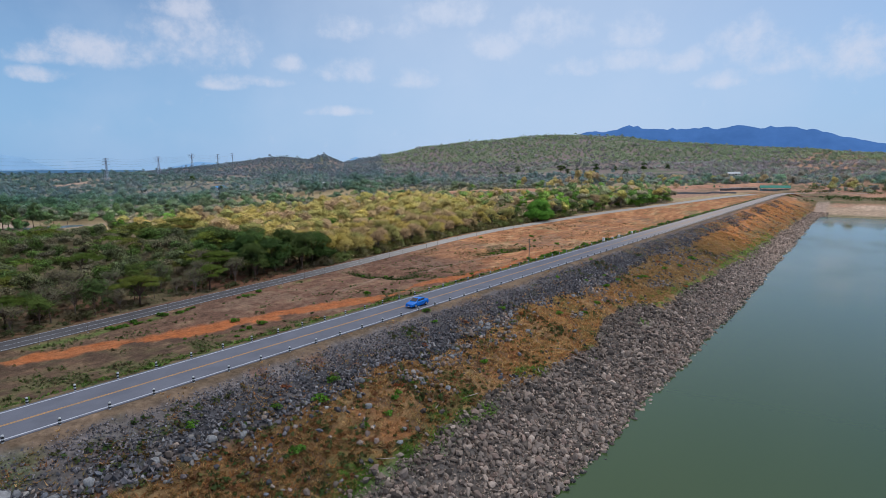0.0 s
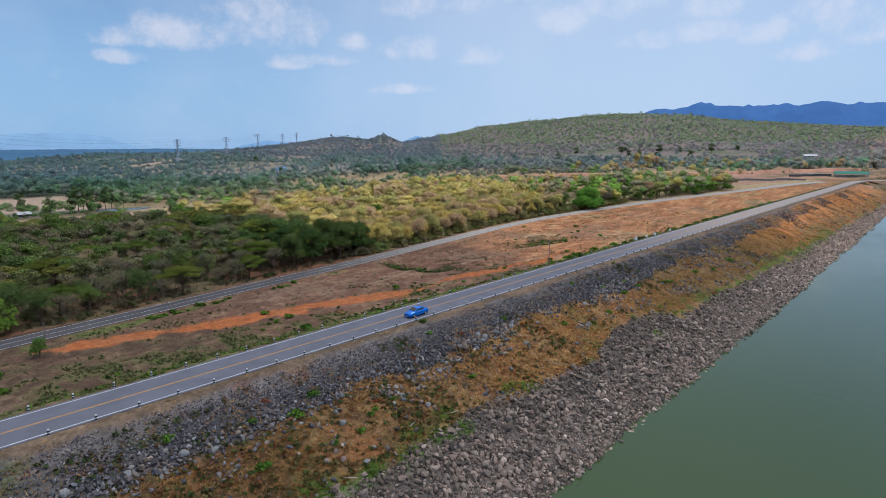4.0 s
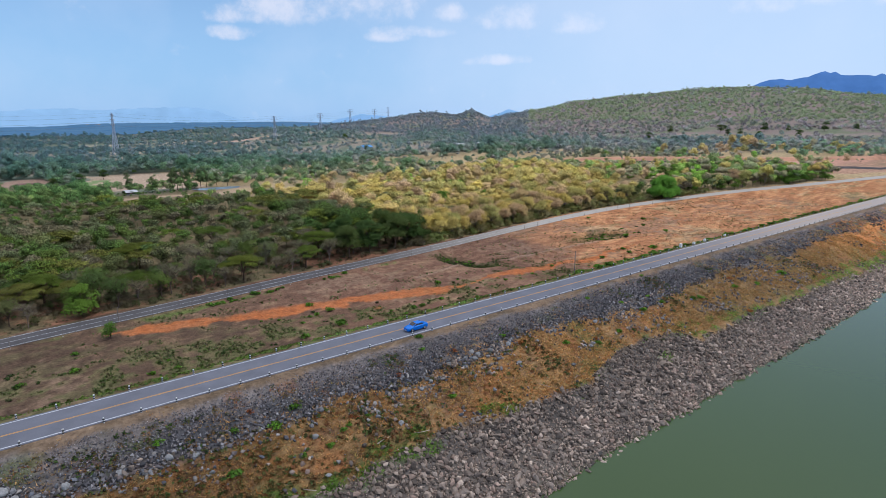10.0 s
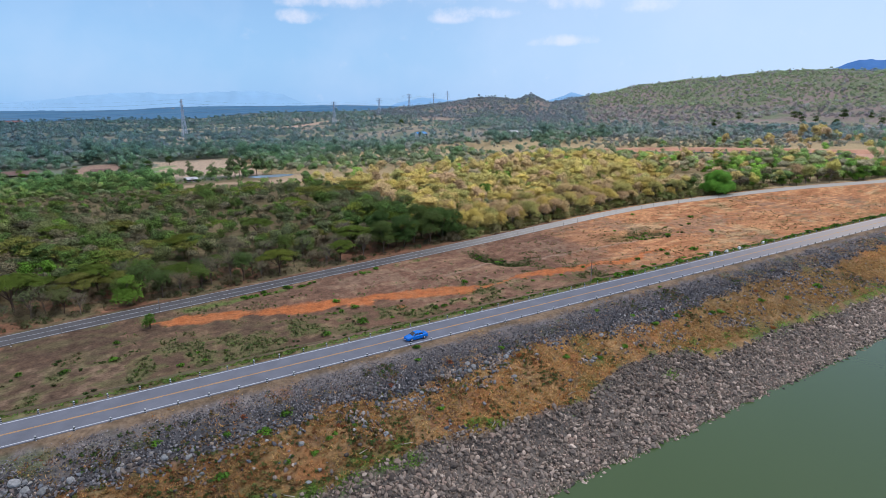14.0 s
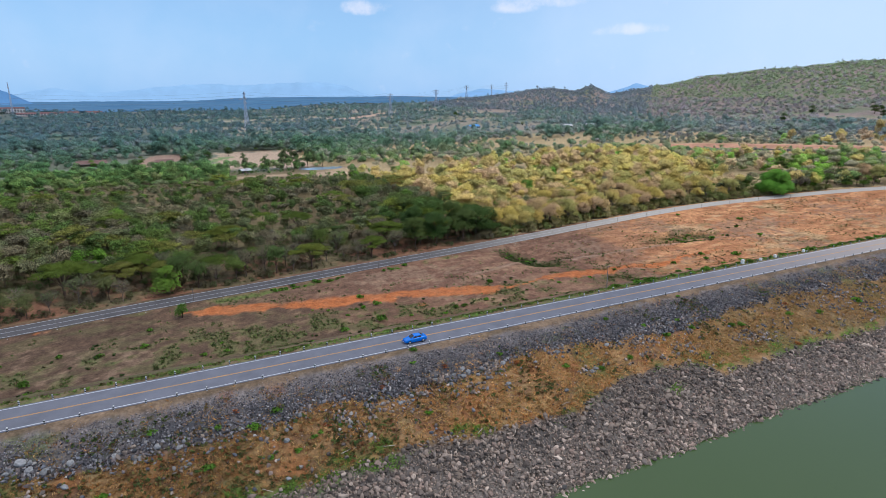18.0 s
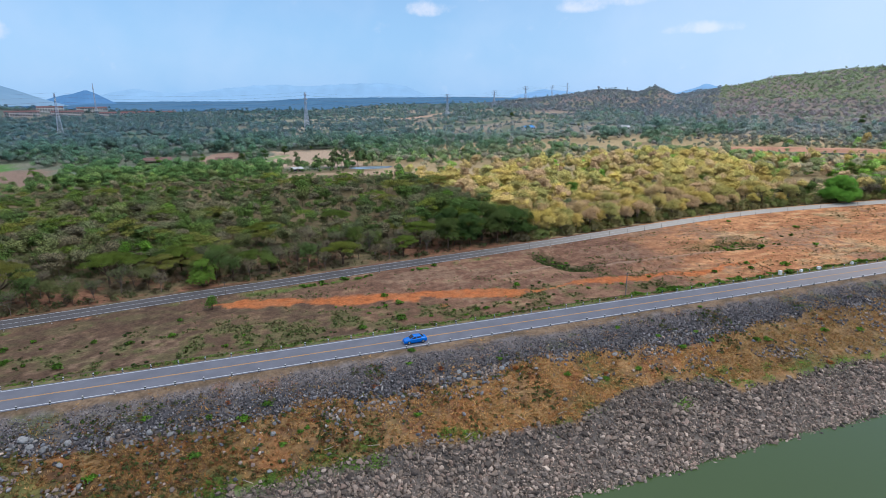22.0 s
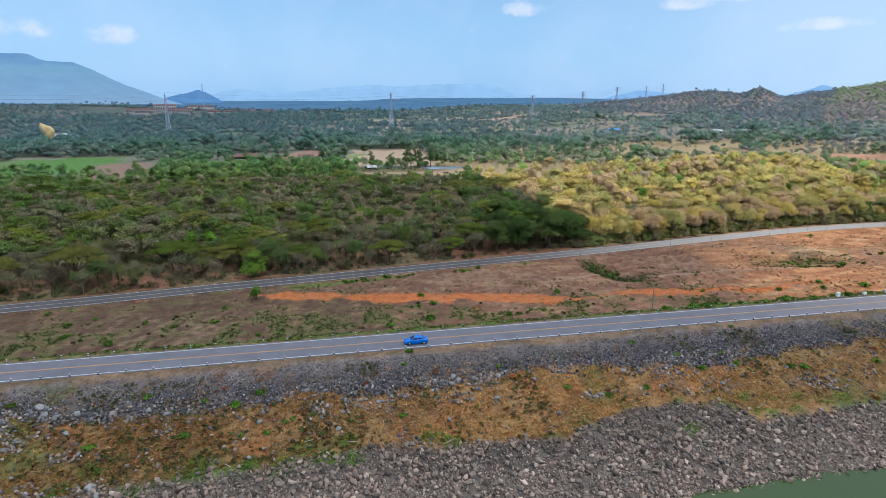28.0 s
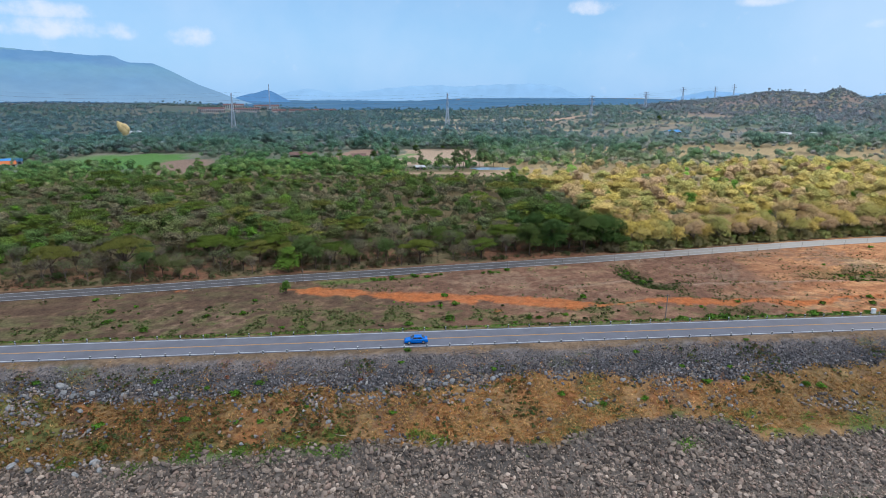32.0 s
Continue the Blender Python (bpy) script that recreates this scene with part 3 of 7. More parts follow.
    shore = pick3(shore, C3(0.11, 0.12, 0.05), np.maximum(np.exp(-((land(x, y) + 12.4) / 0.7) ** 2), np.exp(-((land(x, y) + 4.6) / 0.8) ** 2)) * 0.75)
    face = pick3(face, shore, np.maximum(ramp(x + 10 * n1, 455, 500) * (1 - ramp(y, -12, -5) * (x < 560)), ramp(x, 398, 414) * (1 - ramp(y + n2, -38, -35))))
    land_c = pick3(land_c, scrub, ramp(x + 10 * n1, 500, 530) * (1 - ramp(y, 90, 130)) * (1 - ramp(np.abs(y - 40), 30, 60) * 0.5) * 0.8)
    return pick3(face, land_c, (np.asarray(y) > 0).astype(float))


gx, gy = np.meshgrid(GX, GY, indexing="ij")
gz = land(gx, gy)
nx, ny = gx.shape
idx = np.arange(nx * ny).reshape(nx, ny)
quads = np.stack((idx[:-1, :-1], idx[1:, :-1], idx[1:, 1:], idx[:-1, 1:]), -1).reshape(-1, 4)
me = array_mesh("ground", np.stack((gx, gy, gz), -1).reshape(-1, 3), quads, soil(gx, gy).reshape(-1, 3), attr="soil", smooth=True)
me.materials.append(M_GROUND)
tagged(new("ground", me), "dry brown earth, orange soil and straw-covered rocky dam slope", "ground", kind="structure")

# ---- water ----
M_WATER = bpy.data.materials.new("lake_water")
M_WATER.use_nodes = True
nd, ln = M_WATER.node_tree.nodes, M_WATER.node_tree.links
b = nd["Principled BSDF"]
b.inputs["Base Color"].default_value = (0.046, 0.078, 0.022, 1)
b.inputs["Roughness"].default_value = 0.2
b.inputs["IOR"].default_value = 1.33
t1 = nd.new("ShaderNodeTexNoise")
t1.inputs["Scale"].default_value, t1.inputs["Detail"].default_value = 0.9, 5
u = nd.new("ShaderNodeBump")
u.inputs["Strength"].default_value, u.inputs["Distance"].default_value = 0.25, 0.03
ln.new(nd.new("ShaderNodeTexCoord").outputs["Object"], t1.inputs["Vector"])
ln.new(t1.outputs["Fac"], u.inputs["Height"])
ln.new(u.outputs[0], b.inputs["Normal"])
t2 = nd.new("ShaderNodeTexNoise")
t2.inputs["Scale"].default_value, t2.inputs["Detail"].default_value = 0.022, 4
w_stretch = nd.new("ShaderNodeMapping")
w_stretch.inputs["Scale"].default_value = (0.45, 1.0, 1.0)
ln.new(nd.new("ShaderNodeTexCoord").outputs["Object"], w_stretch.inputs["Vector"])
ln.new(w_stretch.outputs[0], t2.inputs["Vector"])
w_calm = nd.new("ShaderNodeMapRange")
w_calm.inputs["From Min"].default_value, w_calm.inputs["From Max"].default_value = 0.4, 0.62
w_calm.inputs["To Min"].default_value, w_calm.inputs["To Max"].default_value = 0.06, 0.22
ln.new(t2.outputs["Fac"], w_calm.inputs["Value"])
ln.new(w_calm.outputs[0], b.inputs["Roughness"])
bm = bmesh.new()
bmesh.ops.create_grid(bm, x_segments=24, y_segments=24, size=1)
for v in bm.verts:
    v.co = Vector((-2000 + v.co.x * 2500 + 0, -1530 + v.co.y * 1500, WATER))
tagged(part("water", bm, M_WATER), "calm murky green reservoir water", "water", kind="structure")


# ---- roads ----
def ribbon(name, centre, half, thick, mat, parent=None, shift=0.0, label=""):
    """A slab that follows a line of (x, y, z); shift moves it sideways (to the left of the way)."""
    bm = bmesh.new()
    P = [Vector(c) for c in centre]
    rows = []
    for i, p in enumerate(P):
        d = (P[min(i + 1, len(P) - 1)] - P[max(i - 1, 0)])
        s = Vector((-d.y, d.x, 0)).normalized()
        a, c = p + s * (shift - half), p + s * (shift + half)
        rows.append([bm.verts.new(q) for q in (a, c, c - Vector((0, 0, thick)), a - Vector((0, 0, thick)))])
    for r0, r1 in zip(rows, rows[1:]):
        for k in range(4):
            bm.faces.new((r0[k], r1[k], r1[(k + 1) % 4], r0[(k + 1) % 4]))
    bm.faces.new(rows[0]); bm.faces.new(rows[-1])
    bmesh.ops.recalc_face_normals(bm, faces=bm.faces)
    return part(name, bm, mat, parent, label)


crest = [(x, 0, 0) for x in range(-600, 501, 20)] + [(515, -3, 0), (530, -12, 0), (545, -30, 0), (552, -60, 0)]
road = tagged(ribbon("road", crest, 3.95, 0.09, M_ASPHALT), "grey asphalt dam-crest road with a yellow centre line", "road", kind="structure")
straight = [c for c in crest if c[0] <= 260]
for s in (-3.5, 3.5):
    ribbon("edge_line", [(x, y, 0.006) for x, y, z in straight], 0.09, 0.005, M_WHITE, road, s, "white painted edge line")
for s in (-0.1, 0.1):
    ribbon("centre_line", [(x, y, 0.006) for x, y, z in straight], 0.06, 0.005, M_YELLOW, road, s, "yellow painted centre line")


def spline(points, step=6.0):
    """Catmull-Rom points along a line."""
    P = [Vector(p) for p in points]
    out = []
    for i in range(len(P) - 1):
        a, b, c, d = P[max(i - 1, 0)], P[i], P[i + 1], P[min(i + 2, len(P) - 1)]
        n = max(1, int((c - b).length / step))
        for k in range(n):
            t = k / n
            out.append(0.5 * ((2 * b) + (c - a) * t + (2 * a - 5 * b + 4 * c - d) * t * t + (3 * b - a - 3 * c + d) * t ** 3))
    return out + [P[-1]]


def drape(ob):
    """Let the slab lie level across on ground that climbs along x."""
    for v in ob.data.vertices:
        near_z = min(lower, key=lambda p: (p.x - v.co.x) ** 2 + (p.y - v.co.y) ** 2).z
        v.co.z += float(np.interp(v.co.x, LX, LZ)) - near_z + 0.03
    return ob


lower = spline(LOWER)
lower_road = tagged(drape(ribbon("road", lower, 4.2, 0.123, M_ASPHALT2, None, 4.2)), "worn grey lower road curving below the dam", "road", kind="structure")
lift = [p + Vector((0, 0, 0.05)) for p in lower]
cut = [p for p in lift if p.x < 215]
for s in (0.5, 7.9):
    ribbon("edge_line", cut, 0.1, 0.007, M_WHITE, lower_road, s, "faded white edge line")
ribbon("centre_line", cut, 0.07, 0.007, M_WHITE, lower_road, 4.2, "faded pale centre line")


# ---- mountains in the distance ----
# air haze over far ranges, put into their colour as a blue glow
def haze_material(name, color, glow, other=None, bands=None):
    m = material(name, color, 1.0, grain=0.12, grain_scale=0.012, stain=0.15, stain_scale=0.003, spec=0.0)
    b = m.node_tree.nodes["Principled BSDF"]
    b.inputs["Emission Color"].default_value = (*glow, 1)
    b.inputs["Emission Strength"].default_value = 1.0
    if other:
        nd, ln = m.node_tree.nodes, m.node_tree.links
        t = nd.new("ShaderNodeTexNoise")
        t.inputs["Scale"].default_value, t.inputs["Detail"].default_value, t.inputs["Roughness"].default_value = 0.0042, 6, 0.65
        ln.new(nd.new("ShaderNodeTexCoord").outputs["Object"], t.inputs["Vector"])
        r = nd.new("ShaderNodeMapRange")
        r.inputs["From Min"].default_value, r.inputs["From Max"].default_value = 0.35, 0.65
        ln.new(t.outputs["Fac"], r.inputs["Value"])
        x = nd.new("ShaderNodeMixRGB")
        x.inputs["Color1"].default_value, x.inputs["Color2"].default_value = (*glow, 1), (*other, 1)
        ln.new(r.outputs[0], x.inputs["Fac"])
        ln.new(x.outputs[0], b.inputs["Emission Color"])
        if bands:
            # slopes, wooded cliff and grassy rim by height, as glowing haze tones
            p = nd.new("ShaderNodeSeparateXYZ")
            ln.new(nd.new("ShaderNodeTexCoord").outputs["Object"], p.inputs[0])
            q = nd.new("ShaderNodeMath")
            q.operation = "MULTIPLY_ADD"
            q.inputs[1].default_value = 90
            ln.new(t.outputs["Fac"], q.inputs[0])
            ln.new(p.outputs["Z"], q.inputs[2])
            z = nd.new("ShaderNodeMapRange")
            z.inputs["From Min"].default_value, z.inputs["From Max"].default_value = 20, 285
            ln.new(q.outputs[0], z.inputs["Value"])
            g = nd.new("ShaderNodeValToRGB")
            while len(g.color_ramp.elements) < len(bands):
                g.color_ramp.elements.new(0.5)
            for e, (at, col) in zip(g.color_ramp.elements, bands):
                e.position, e.color = at, (*col, 1)
            ln.new(z.outputs[0], g.inputs["Fac"])
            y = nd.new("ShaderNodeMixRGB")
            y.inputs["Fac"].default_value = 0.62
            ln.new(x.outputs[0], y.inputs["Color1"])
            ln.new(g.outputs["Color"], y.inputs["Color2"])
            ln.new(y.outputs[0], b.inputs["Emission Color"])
    return m


def mountains(name, skyline, radius, depth, mat, label, seed, rough=0.045):
    """A far range: its crest follows (azimuth, height) at that distance from the middle of the walk."""
    s = np.array(sorted(skyline), dtype=float)
    az = np.linspace(s[0, 0], s[-1, 0], 140)
    h = np.interp(az, s[:, 0], s[:, 1])
    h = h + (h + 20) * rough * field(az * 12, az * 0, 9, seed)
    rows = []
    for k, (dr, f) in enumerate(((-1.0, 0.0), (-0.7, 0.16), (-0.45, 0.40), (-0.2, 0.74), (0.0, 1.0), (0.5, 0.5), (1.0, 0.0))):
        gully = field(az * 9, np.full_like(az, k * 0.7), 6, seed + 5)
        r = radius + depth * (dr + 0.10 * 0.3 * gully * (dr < 0))
        z = -16 + (h + 16) * np.clip(f + 0.03 * gully * (0 < f < 1), 0, 1)
        rows.append(np.stack((CENTRE[0] + r * np.cos(np.radians(az)), CENTRE[1] + r * np.sin(np.radians(az)), z), -1))
    V = np.concatenate(rows)
    n = len(az)
    i = np.arange(len(rows) * n).reshape(len(rows), n)
    Q = np.stack((i[:-1, 1:], i[:-1, :-1], i[1:, :-1], i[1:, 1:]), -1).reshape(-1, 4)
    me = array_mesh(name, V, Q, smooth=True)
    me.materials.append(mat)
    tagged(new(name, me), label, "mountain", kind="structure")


BLUE_RANGE = [(31.7, -9), (26.7, 163), (23.6, 266), (19.1, 305), (16.5, 276), (13.7, 278), (10.5, 289), (6.7, 275), (3.8, 240), (1.5, 182), (-2.3, 130), (-12.3, 67), (-20.3, -13)]
MESA = [(149.2, 104), (134.3, 224), (120.0, 238), (117.5, 230), (114.8, 219), (112.4, 215), (111.4, 189), (109.5, 187), (108.2, 156), (106.0, 91), (103.3, 31), (100.8, -16)]
SMALL_HILL = [(104.8, -16), (103.4, 16), (101.9, 48), (100.1, 68), (99.1, 35), (97.7, -16)]
PALE_RANGE = [(105.3, -16), (100.1, 33), (96.7, 90), (93.8, 50), (89.0, 89), (85.2, 119), (81.8, 105), (78.6, 121), (75.4, 131), (72.7, 101), (70.7, 34), (68.4, -5)]
PALE_HILL = [(63.5, -2), (62.0, 39), (59.8, 79), (56.6, 53), (51.6, 36), (47.9, 49), (45.5, 106), (43.1, 72), (39.7, -8)]
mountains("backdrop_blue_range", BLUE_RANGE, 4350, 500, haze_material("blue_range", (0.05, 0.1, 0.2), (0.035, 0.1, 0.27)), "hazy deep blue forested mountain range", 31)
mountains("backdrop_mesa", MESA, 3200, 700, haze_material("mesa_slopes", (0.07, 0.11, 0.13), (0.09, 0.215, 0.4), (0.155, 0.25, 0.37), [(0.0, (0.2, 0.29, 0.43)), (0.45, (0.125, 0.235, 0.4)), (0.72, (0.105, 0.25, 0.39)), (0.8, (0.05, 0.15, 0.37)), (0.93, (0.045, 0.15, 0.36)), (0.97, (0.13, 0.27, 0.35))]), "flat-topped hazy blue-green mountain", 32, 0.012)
mountains("backdrop_small_hill", SMALL_HILL, 3700, 200, haze_material("small_hill", (0.06, 0.12, 0.2), (0.05, 0.13, 0.27)), "small haze-blue hill on the plain", 33)
mountains("backdrop_pale_range", PALE_RANGE, 4560, 250, haze_material("pale_range", (0.1, 0.16, 0.22), (0.20, 0.34, 0.52)), "very pale haze-blue range at the horizon", 34)
mountains("backdrop_pale_hill", PALE_HILL, 4560, 250, haze_material("pale_hill", (0.1, 0.16, 0.22), (0.15, 0.29, 0.50)), "pale haze-blue hill behind the forested ridge", 35)


# ---- stones of the dam face ----
def stone_shape(rng):
    """A rough angular block of 20 faces."""
    p = (1 + 5 ** 0.5) / 2
    V = np.array([(-1, p, 0), (1, p, 0), (-1, -p, 0), (1, -p, 0), (0, -1, p), (0, 1, p), (0, -1, -p), (0, 1, -p), (p, 0, -1), (p, 0, 1), (-p, 0, -1), (-p, 0, 1)], dtype=float)
    V /= np.linalg.norm(V[0])
    V = V * rng.uniform(0.62, 1.25, (12, 1)) * np.array([1.0, 0.8, 0.66]) * 0.5
    F = np.array([(0, 11, 5), (0, 5, 1), (0, 1, 7), (0, 7, 10), (0, 10, 11), (1, 5, 9), (5, 11, 4), (11, 10, 2), (10, 7, 6), (7, 1, 8),
                  (3, 9, 4), (3, 4, 2), (3, 2, 6), (3, 6, 8), (3, 8, 9), (4, 9, 5), (2, 4, 11), (6, 2, 10), (8, 6, 7), (9, 8, 1)])
    return V, F


def chip_shape(rng):
    """A small split stone of 6 faces."""
    V = np.array([(1, 0, 0), (-0.5, 0.87, 0), (-0.5, -0.87, 0), (0, 0, 0.9), (0, 0, -0.9)], dtype=float)
    V = V * rng.uniform(0.7, 1.3, (5, 1)) + rng.uniform(-0.25, 0.25, (5, 3))
    F = np.array([(0, 1, 3), (1, 2, 3), (2, 0, 3), (1, 0, 4), (2, 1, 4), (0, 2, 4)])
    return V * np.array([1, 0.85, 0.7]) * 0.55, F


CHIPS = [chip_shape(RNG) for k in range(12)]
STONES = [stone_shape(RNG) for k in range(14)]


def stones(name, n, xs, keep, size, tones, label, rng, power=1.6, sink=0.15, shapes=None):
    shapes = shapes or STONES
    x = rng.uniform(xs[0], xs[1], n)
    y = rng.uniform(xs[2], xs[3], n)
    ok = rng.uniform(size=n) < keep(x, y)
    x, y = x[ok], y[ok]
    n = len(x)
    s = size[0] + (size[1] - size[0]) * rng.uniform(size=n) ** power
    if name == "gravel":
        s = s * np.interp(-y, [6, 9.5, 12.5, 15], [0.5, 0.7, 1.1, 1.35])
    sc = s[:, None] * rng.uniform(0.75, 1.25, (n, 3))
    z = land(x, y) + s * sink
    t = np.array(tones)[rng.randint(0, len(tones), n)] * rng.uniform(0.75, 1.25, (n, 1))
    if name == "riprap":
        t = t * np.interp(-y, [23, 27, 31, 38], [0.8, 0.92, 1.12, 1.25])[:, None] * np.where(x < 150, 1 + 0.35 * ramp(x + 10 * field(x, y, 14, 21), 85, 165), 1.0)[:, None]
    V, F, T = spread(shapes, rng.randint(0, len(shapes), n), np.stack((x, y, z), -1), None, sc, t, turns(n, rng))
    me = array_mesh(name, V, F, T)
    me.materials.append(M_STONE)
    return tagged(new(name, me), label, "stones", kind="stuff")


GREY = [(0.151, 0.138, 0.142), (0.083, 0.077, 0.081), (0.177, 0.168, 0.173), (0.104, 0.096, 0.102), (0.146, 0.118, 0.112), (0.234, 0.22, 0.218), (0.054, 0.053, 0.057)]
PALEG = [(0.21, 0.205, 0.205), (0.145, 0.15, 0.168), (0.29, 0.265, 0.24), (0.19, 0.155, 0.135), (0.10, 0.102, 0.11)]
TAN = [(0.247, 0.19, 0.144), (0.16, 0.125, 0.1), (0.299, 0.23, 0.177), (0.205, 0.163, 0.13), (0.257, 0.184, 0.141), (0.1, 0.08, 0.065), (0.347, 0.272, 0.21)]
TAN = [(r, g, b * 1.03) for r, g, b in TAN]
rs = np.random.RandomState(11)


def bare(x, y):
    """Where earth shows between the stones."""
    return ramp(field(x, y, 6, 51) + 0.5 * field(x, y, 19, 58), -0.55, 0.25)


stones("gravel", 56000, (-95, 140, -15, -6.0), lambda x, y: ramp(y, edge_shale(x, y) - 1.2, edge_shale(x, y) + 0.8) * ramp(-y, 5.2, 7.2) * (0.3 + 0.7 * bare(x, y)) * np.interp(-y, [6, 9, 12, 15], [1, 1, 0.6, 0.45]),
       (0.24, 0.7), GREY, "small blue-grey crushed stones under the road", rs, 2.0, 0.28, CHIPS)
stones("gravel", 14000, (135, 420, -17, -6.5), lambda x, y: ramp(y, edge_shale(x, y) - 1.2, edge_shale(x, y) + 0.8) * np.maximum(ramp(field(x, y, 16, 52), 0.0, 0.5), 0.8 * (1 - ramp(x, 150, 210))), (0.3, 0.95), GREY, "dark crushed stones in patches under the road", rs, 1.6, 0.15, CHIPS)
stones("gravel", 34000, (-95, 200, -10.5, -5.2), lambda x, y: ramp(-y + 0.8 * field(x, y, 3.6, 28), 5.3, 6.4) * (1 - ramp(-y, 8.4, 10)) * (0.35 + 0.65 * bare(x, y)), (0.2, 0.48), [(0.24, 0.21, 0.21), (0.17, 0.16, 0.175), (0.30, 0.26, 0.245), (0.13, 0.125, 0.135), (0.26, 0.19, 0.15), (0.21, 0.2, 0.23)], "fine lilac-grey chippings along the road shoulder", rs, 1.6, 0.2, CHIPS)
stones("boulders", 5200, (-95, 140, -18, -8), lambda x, y: np.exp(-((y - edge_shale(x, y) + 0.2) / 1.7) ** 2) * ramp(field(x, y, 9, 53), -0.5, 0.3), (0.35, 0.9), PALEG + GREY + GREY,
       "grey boulders along the foot of the gravel", rs, 2.0, 0.25)
stones("boulders", 9500, (-95, 140, -25.5, -12), lambda x, y: (0.05 + 0.95 * ramp(field(x, y, 4.0, 54) + 0.4 * field(x, y, 25, 59), 0.1, 0.55)) * ramp(y, edge_talus(x, y), edge_talus(x, y) + 1), (0.22, 0.95), PALEG + TAN,
       "pale stones scattered through dry grass", rs, 2.2, 0.25)
stones("riprap", 11500, (-95, 150, -38.8, -22), lambda x, y: (1 - ramp(y, edge_talus(x, y) - 0.9, edge_talus(x, y) + 1.2)) * (0.6 + 0.4 * ramp(field(x, y, 3.5, 60), -0.5, 0.1)), (0.45, 1.2), TAN, "brownish grey riprap stones down to the water", rs, 2.2, 0.24)
stones("riprap", 48000, (-95, 150, -38.8, -22), lambda x, y: (1 - ramp(y, edge_talus(x, y) - 0.9, edge_talus(x, y) + 1.4)) * 0.9, (0.2, 0.6), TAN, "small brownish grey stones between the riprap", rs, 1.6, 0.22, CHIPS)
stones("riprap", 9000, (150, 440, -38.4, -23.5), lambda x, y: 1 - ramp(y, edge_talus(x, y) - 0.6, edge_talus(x, y) + 0.9), (0.4, 1.3), [(0.36, 0.27, 0.21), (0.26, 0.195, 0.155), (0.42, 0.32, 0.25)],
       "tan riprap stones along the far shore", rs, 1.8, 0.24, CHIPS)
stones("boulders", 16000, (-75, 80, -26, -10), lambda x, y: 0.75 * ramp(near(x, y, ROCK_SPOTS, 3.4, 0.45) + 0.3 * field(x, y, 2.5, 99), 0.3, 0.9), (0.28, 0.95), PALEG[:3] + TAN, "clusters of pale stones in the dry grass", rs, 1.8, 0.25)
stones("boulders", 8500, (140, 430, -27, -7), lambda x, y: ramp(field(x, y, 9, 92), 0.05, 0.6), (0.3, 1.1), GREY + TAN, "grey and tan rocks on the orange slope", rs, 2.0, 0.2, CHIPS)
stones("stones", 1100, (-95, 190, -40, -35.5), lambda x, y: np.exp(-((land(x, y) - WATER + 0.1) / 0.35) ** 2) * ramp(field(x, y, 6, 114), -0.6, 0.3), (0.4, 1.0), [(0.07, 0.065, 0.06), (0.1, 0.09, 0.08)], "dark wet stones standing in shallow water", rs, 1.6, 0.3)


# ---- dry grass on the face ----
def tuft_shape(rng, blades=6):
    V, F = [], []
    for k in range(blades):
        a, w = rng.uniform(0, 6.28), rng.uniform(0.055, 0.12)
        lean, hgt = rng.uniform(0.2, 1.0), rng.uniform(0.4, 1.1)
        b = np.array([rng.uniform(-0.25, 0.25), rng.uniform(-0.25, 0.25), -0.1])
        side = np.array([-math.sin(a), math.cos(a), 0]) * w
        top = b + np.array([math.cos(a) * lean, math.sin(a) * lean, hgt + 0.1])
        n = len(V)
        V += [b - side, b + side, top]
        F += [(n, n + 1, n + 2)]
    return np.array(V), np.array(F)


TUFTS = [tuft_shape(RNG) for k in range(8)]


def tufts(name, n, span, keep, size, tones, label, rng, mat=None):
    x, y = rng.uniform(span[0], span[1], n), rng.uniform(span[2], span[3], n)
    ok = rng.uniform(size=n) < keep(x, y)
    x, y = x[ok], y[ok]
    n = len(x)
    s = rng.uniform(size[0], size[1], n)
    # tufts take the same painted shade, darker towards the west
    t = np.array(tones)[rng.randint(0, len(tones), n)] * rng.uniform(0.75, 1.25, (n, 1)) * (0.88 + 0.42 * ramp(x, -50, 10))[:, None]
    if name == "dry_grass":
        f = (0.35 * ramp(x + 8 * field(x, y, 9, 88), 48, 72) * (1 - ramp(x, 140, 175)))[:, None]
        t = t * (1 - f) + np.array([0.2, 0.165, 0.075]) * f
    sc = np.stack((s * 1.3, s * 1.3, s * 0.62), -1)
    V, F, T = spread(TUFTS, rng.randint(0, len(TUFTS), n), np.stack((x, y, land(x, y)), -1), rng.uniform(0, 6.28, n), sc, t)
    me = array_mesh(name, V, F, T)
    me.materials.append(mat or M_STRAW)
    return tagged(new(name, me), label, "grass", kind="stuff")


STRAW = [(0.451, 0.253, 0.092), (0.372, 0.202, 0.077), (0.529, 0.322, 0.132), (0.294, 0.143, 0.057), (0.392, 0.175, 0.057), (0.353, 0.239, 0.088), (0.255, 0.193, 0.066)]
GREENS = [(0.13, 0.24, 0.04), (0.17, 0.24, 0.06), (0.1, 0.18, 0.04)]
tufts("dry_grass", 62000, (-95, 190, -25.5, -8), lambda x, y: ramp(y, edge_talus(x, y) - 0.3, edge_talus(x, y) + 1.0) * np.maximum(1 - ramp(y, edge_shale(x, y) - 0.6, edge_shale(x, y) + 0.8), 0.45 * (1 - bare(x, y))) * (0.35 + 0.65 * ramp(field(x, y, 6, 55), -0.4, 0.3)),
      (0.26, 0.62), STRAW, "matted orange-brown dry grass on the dam slope", rs)
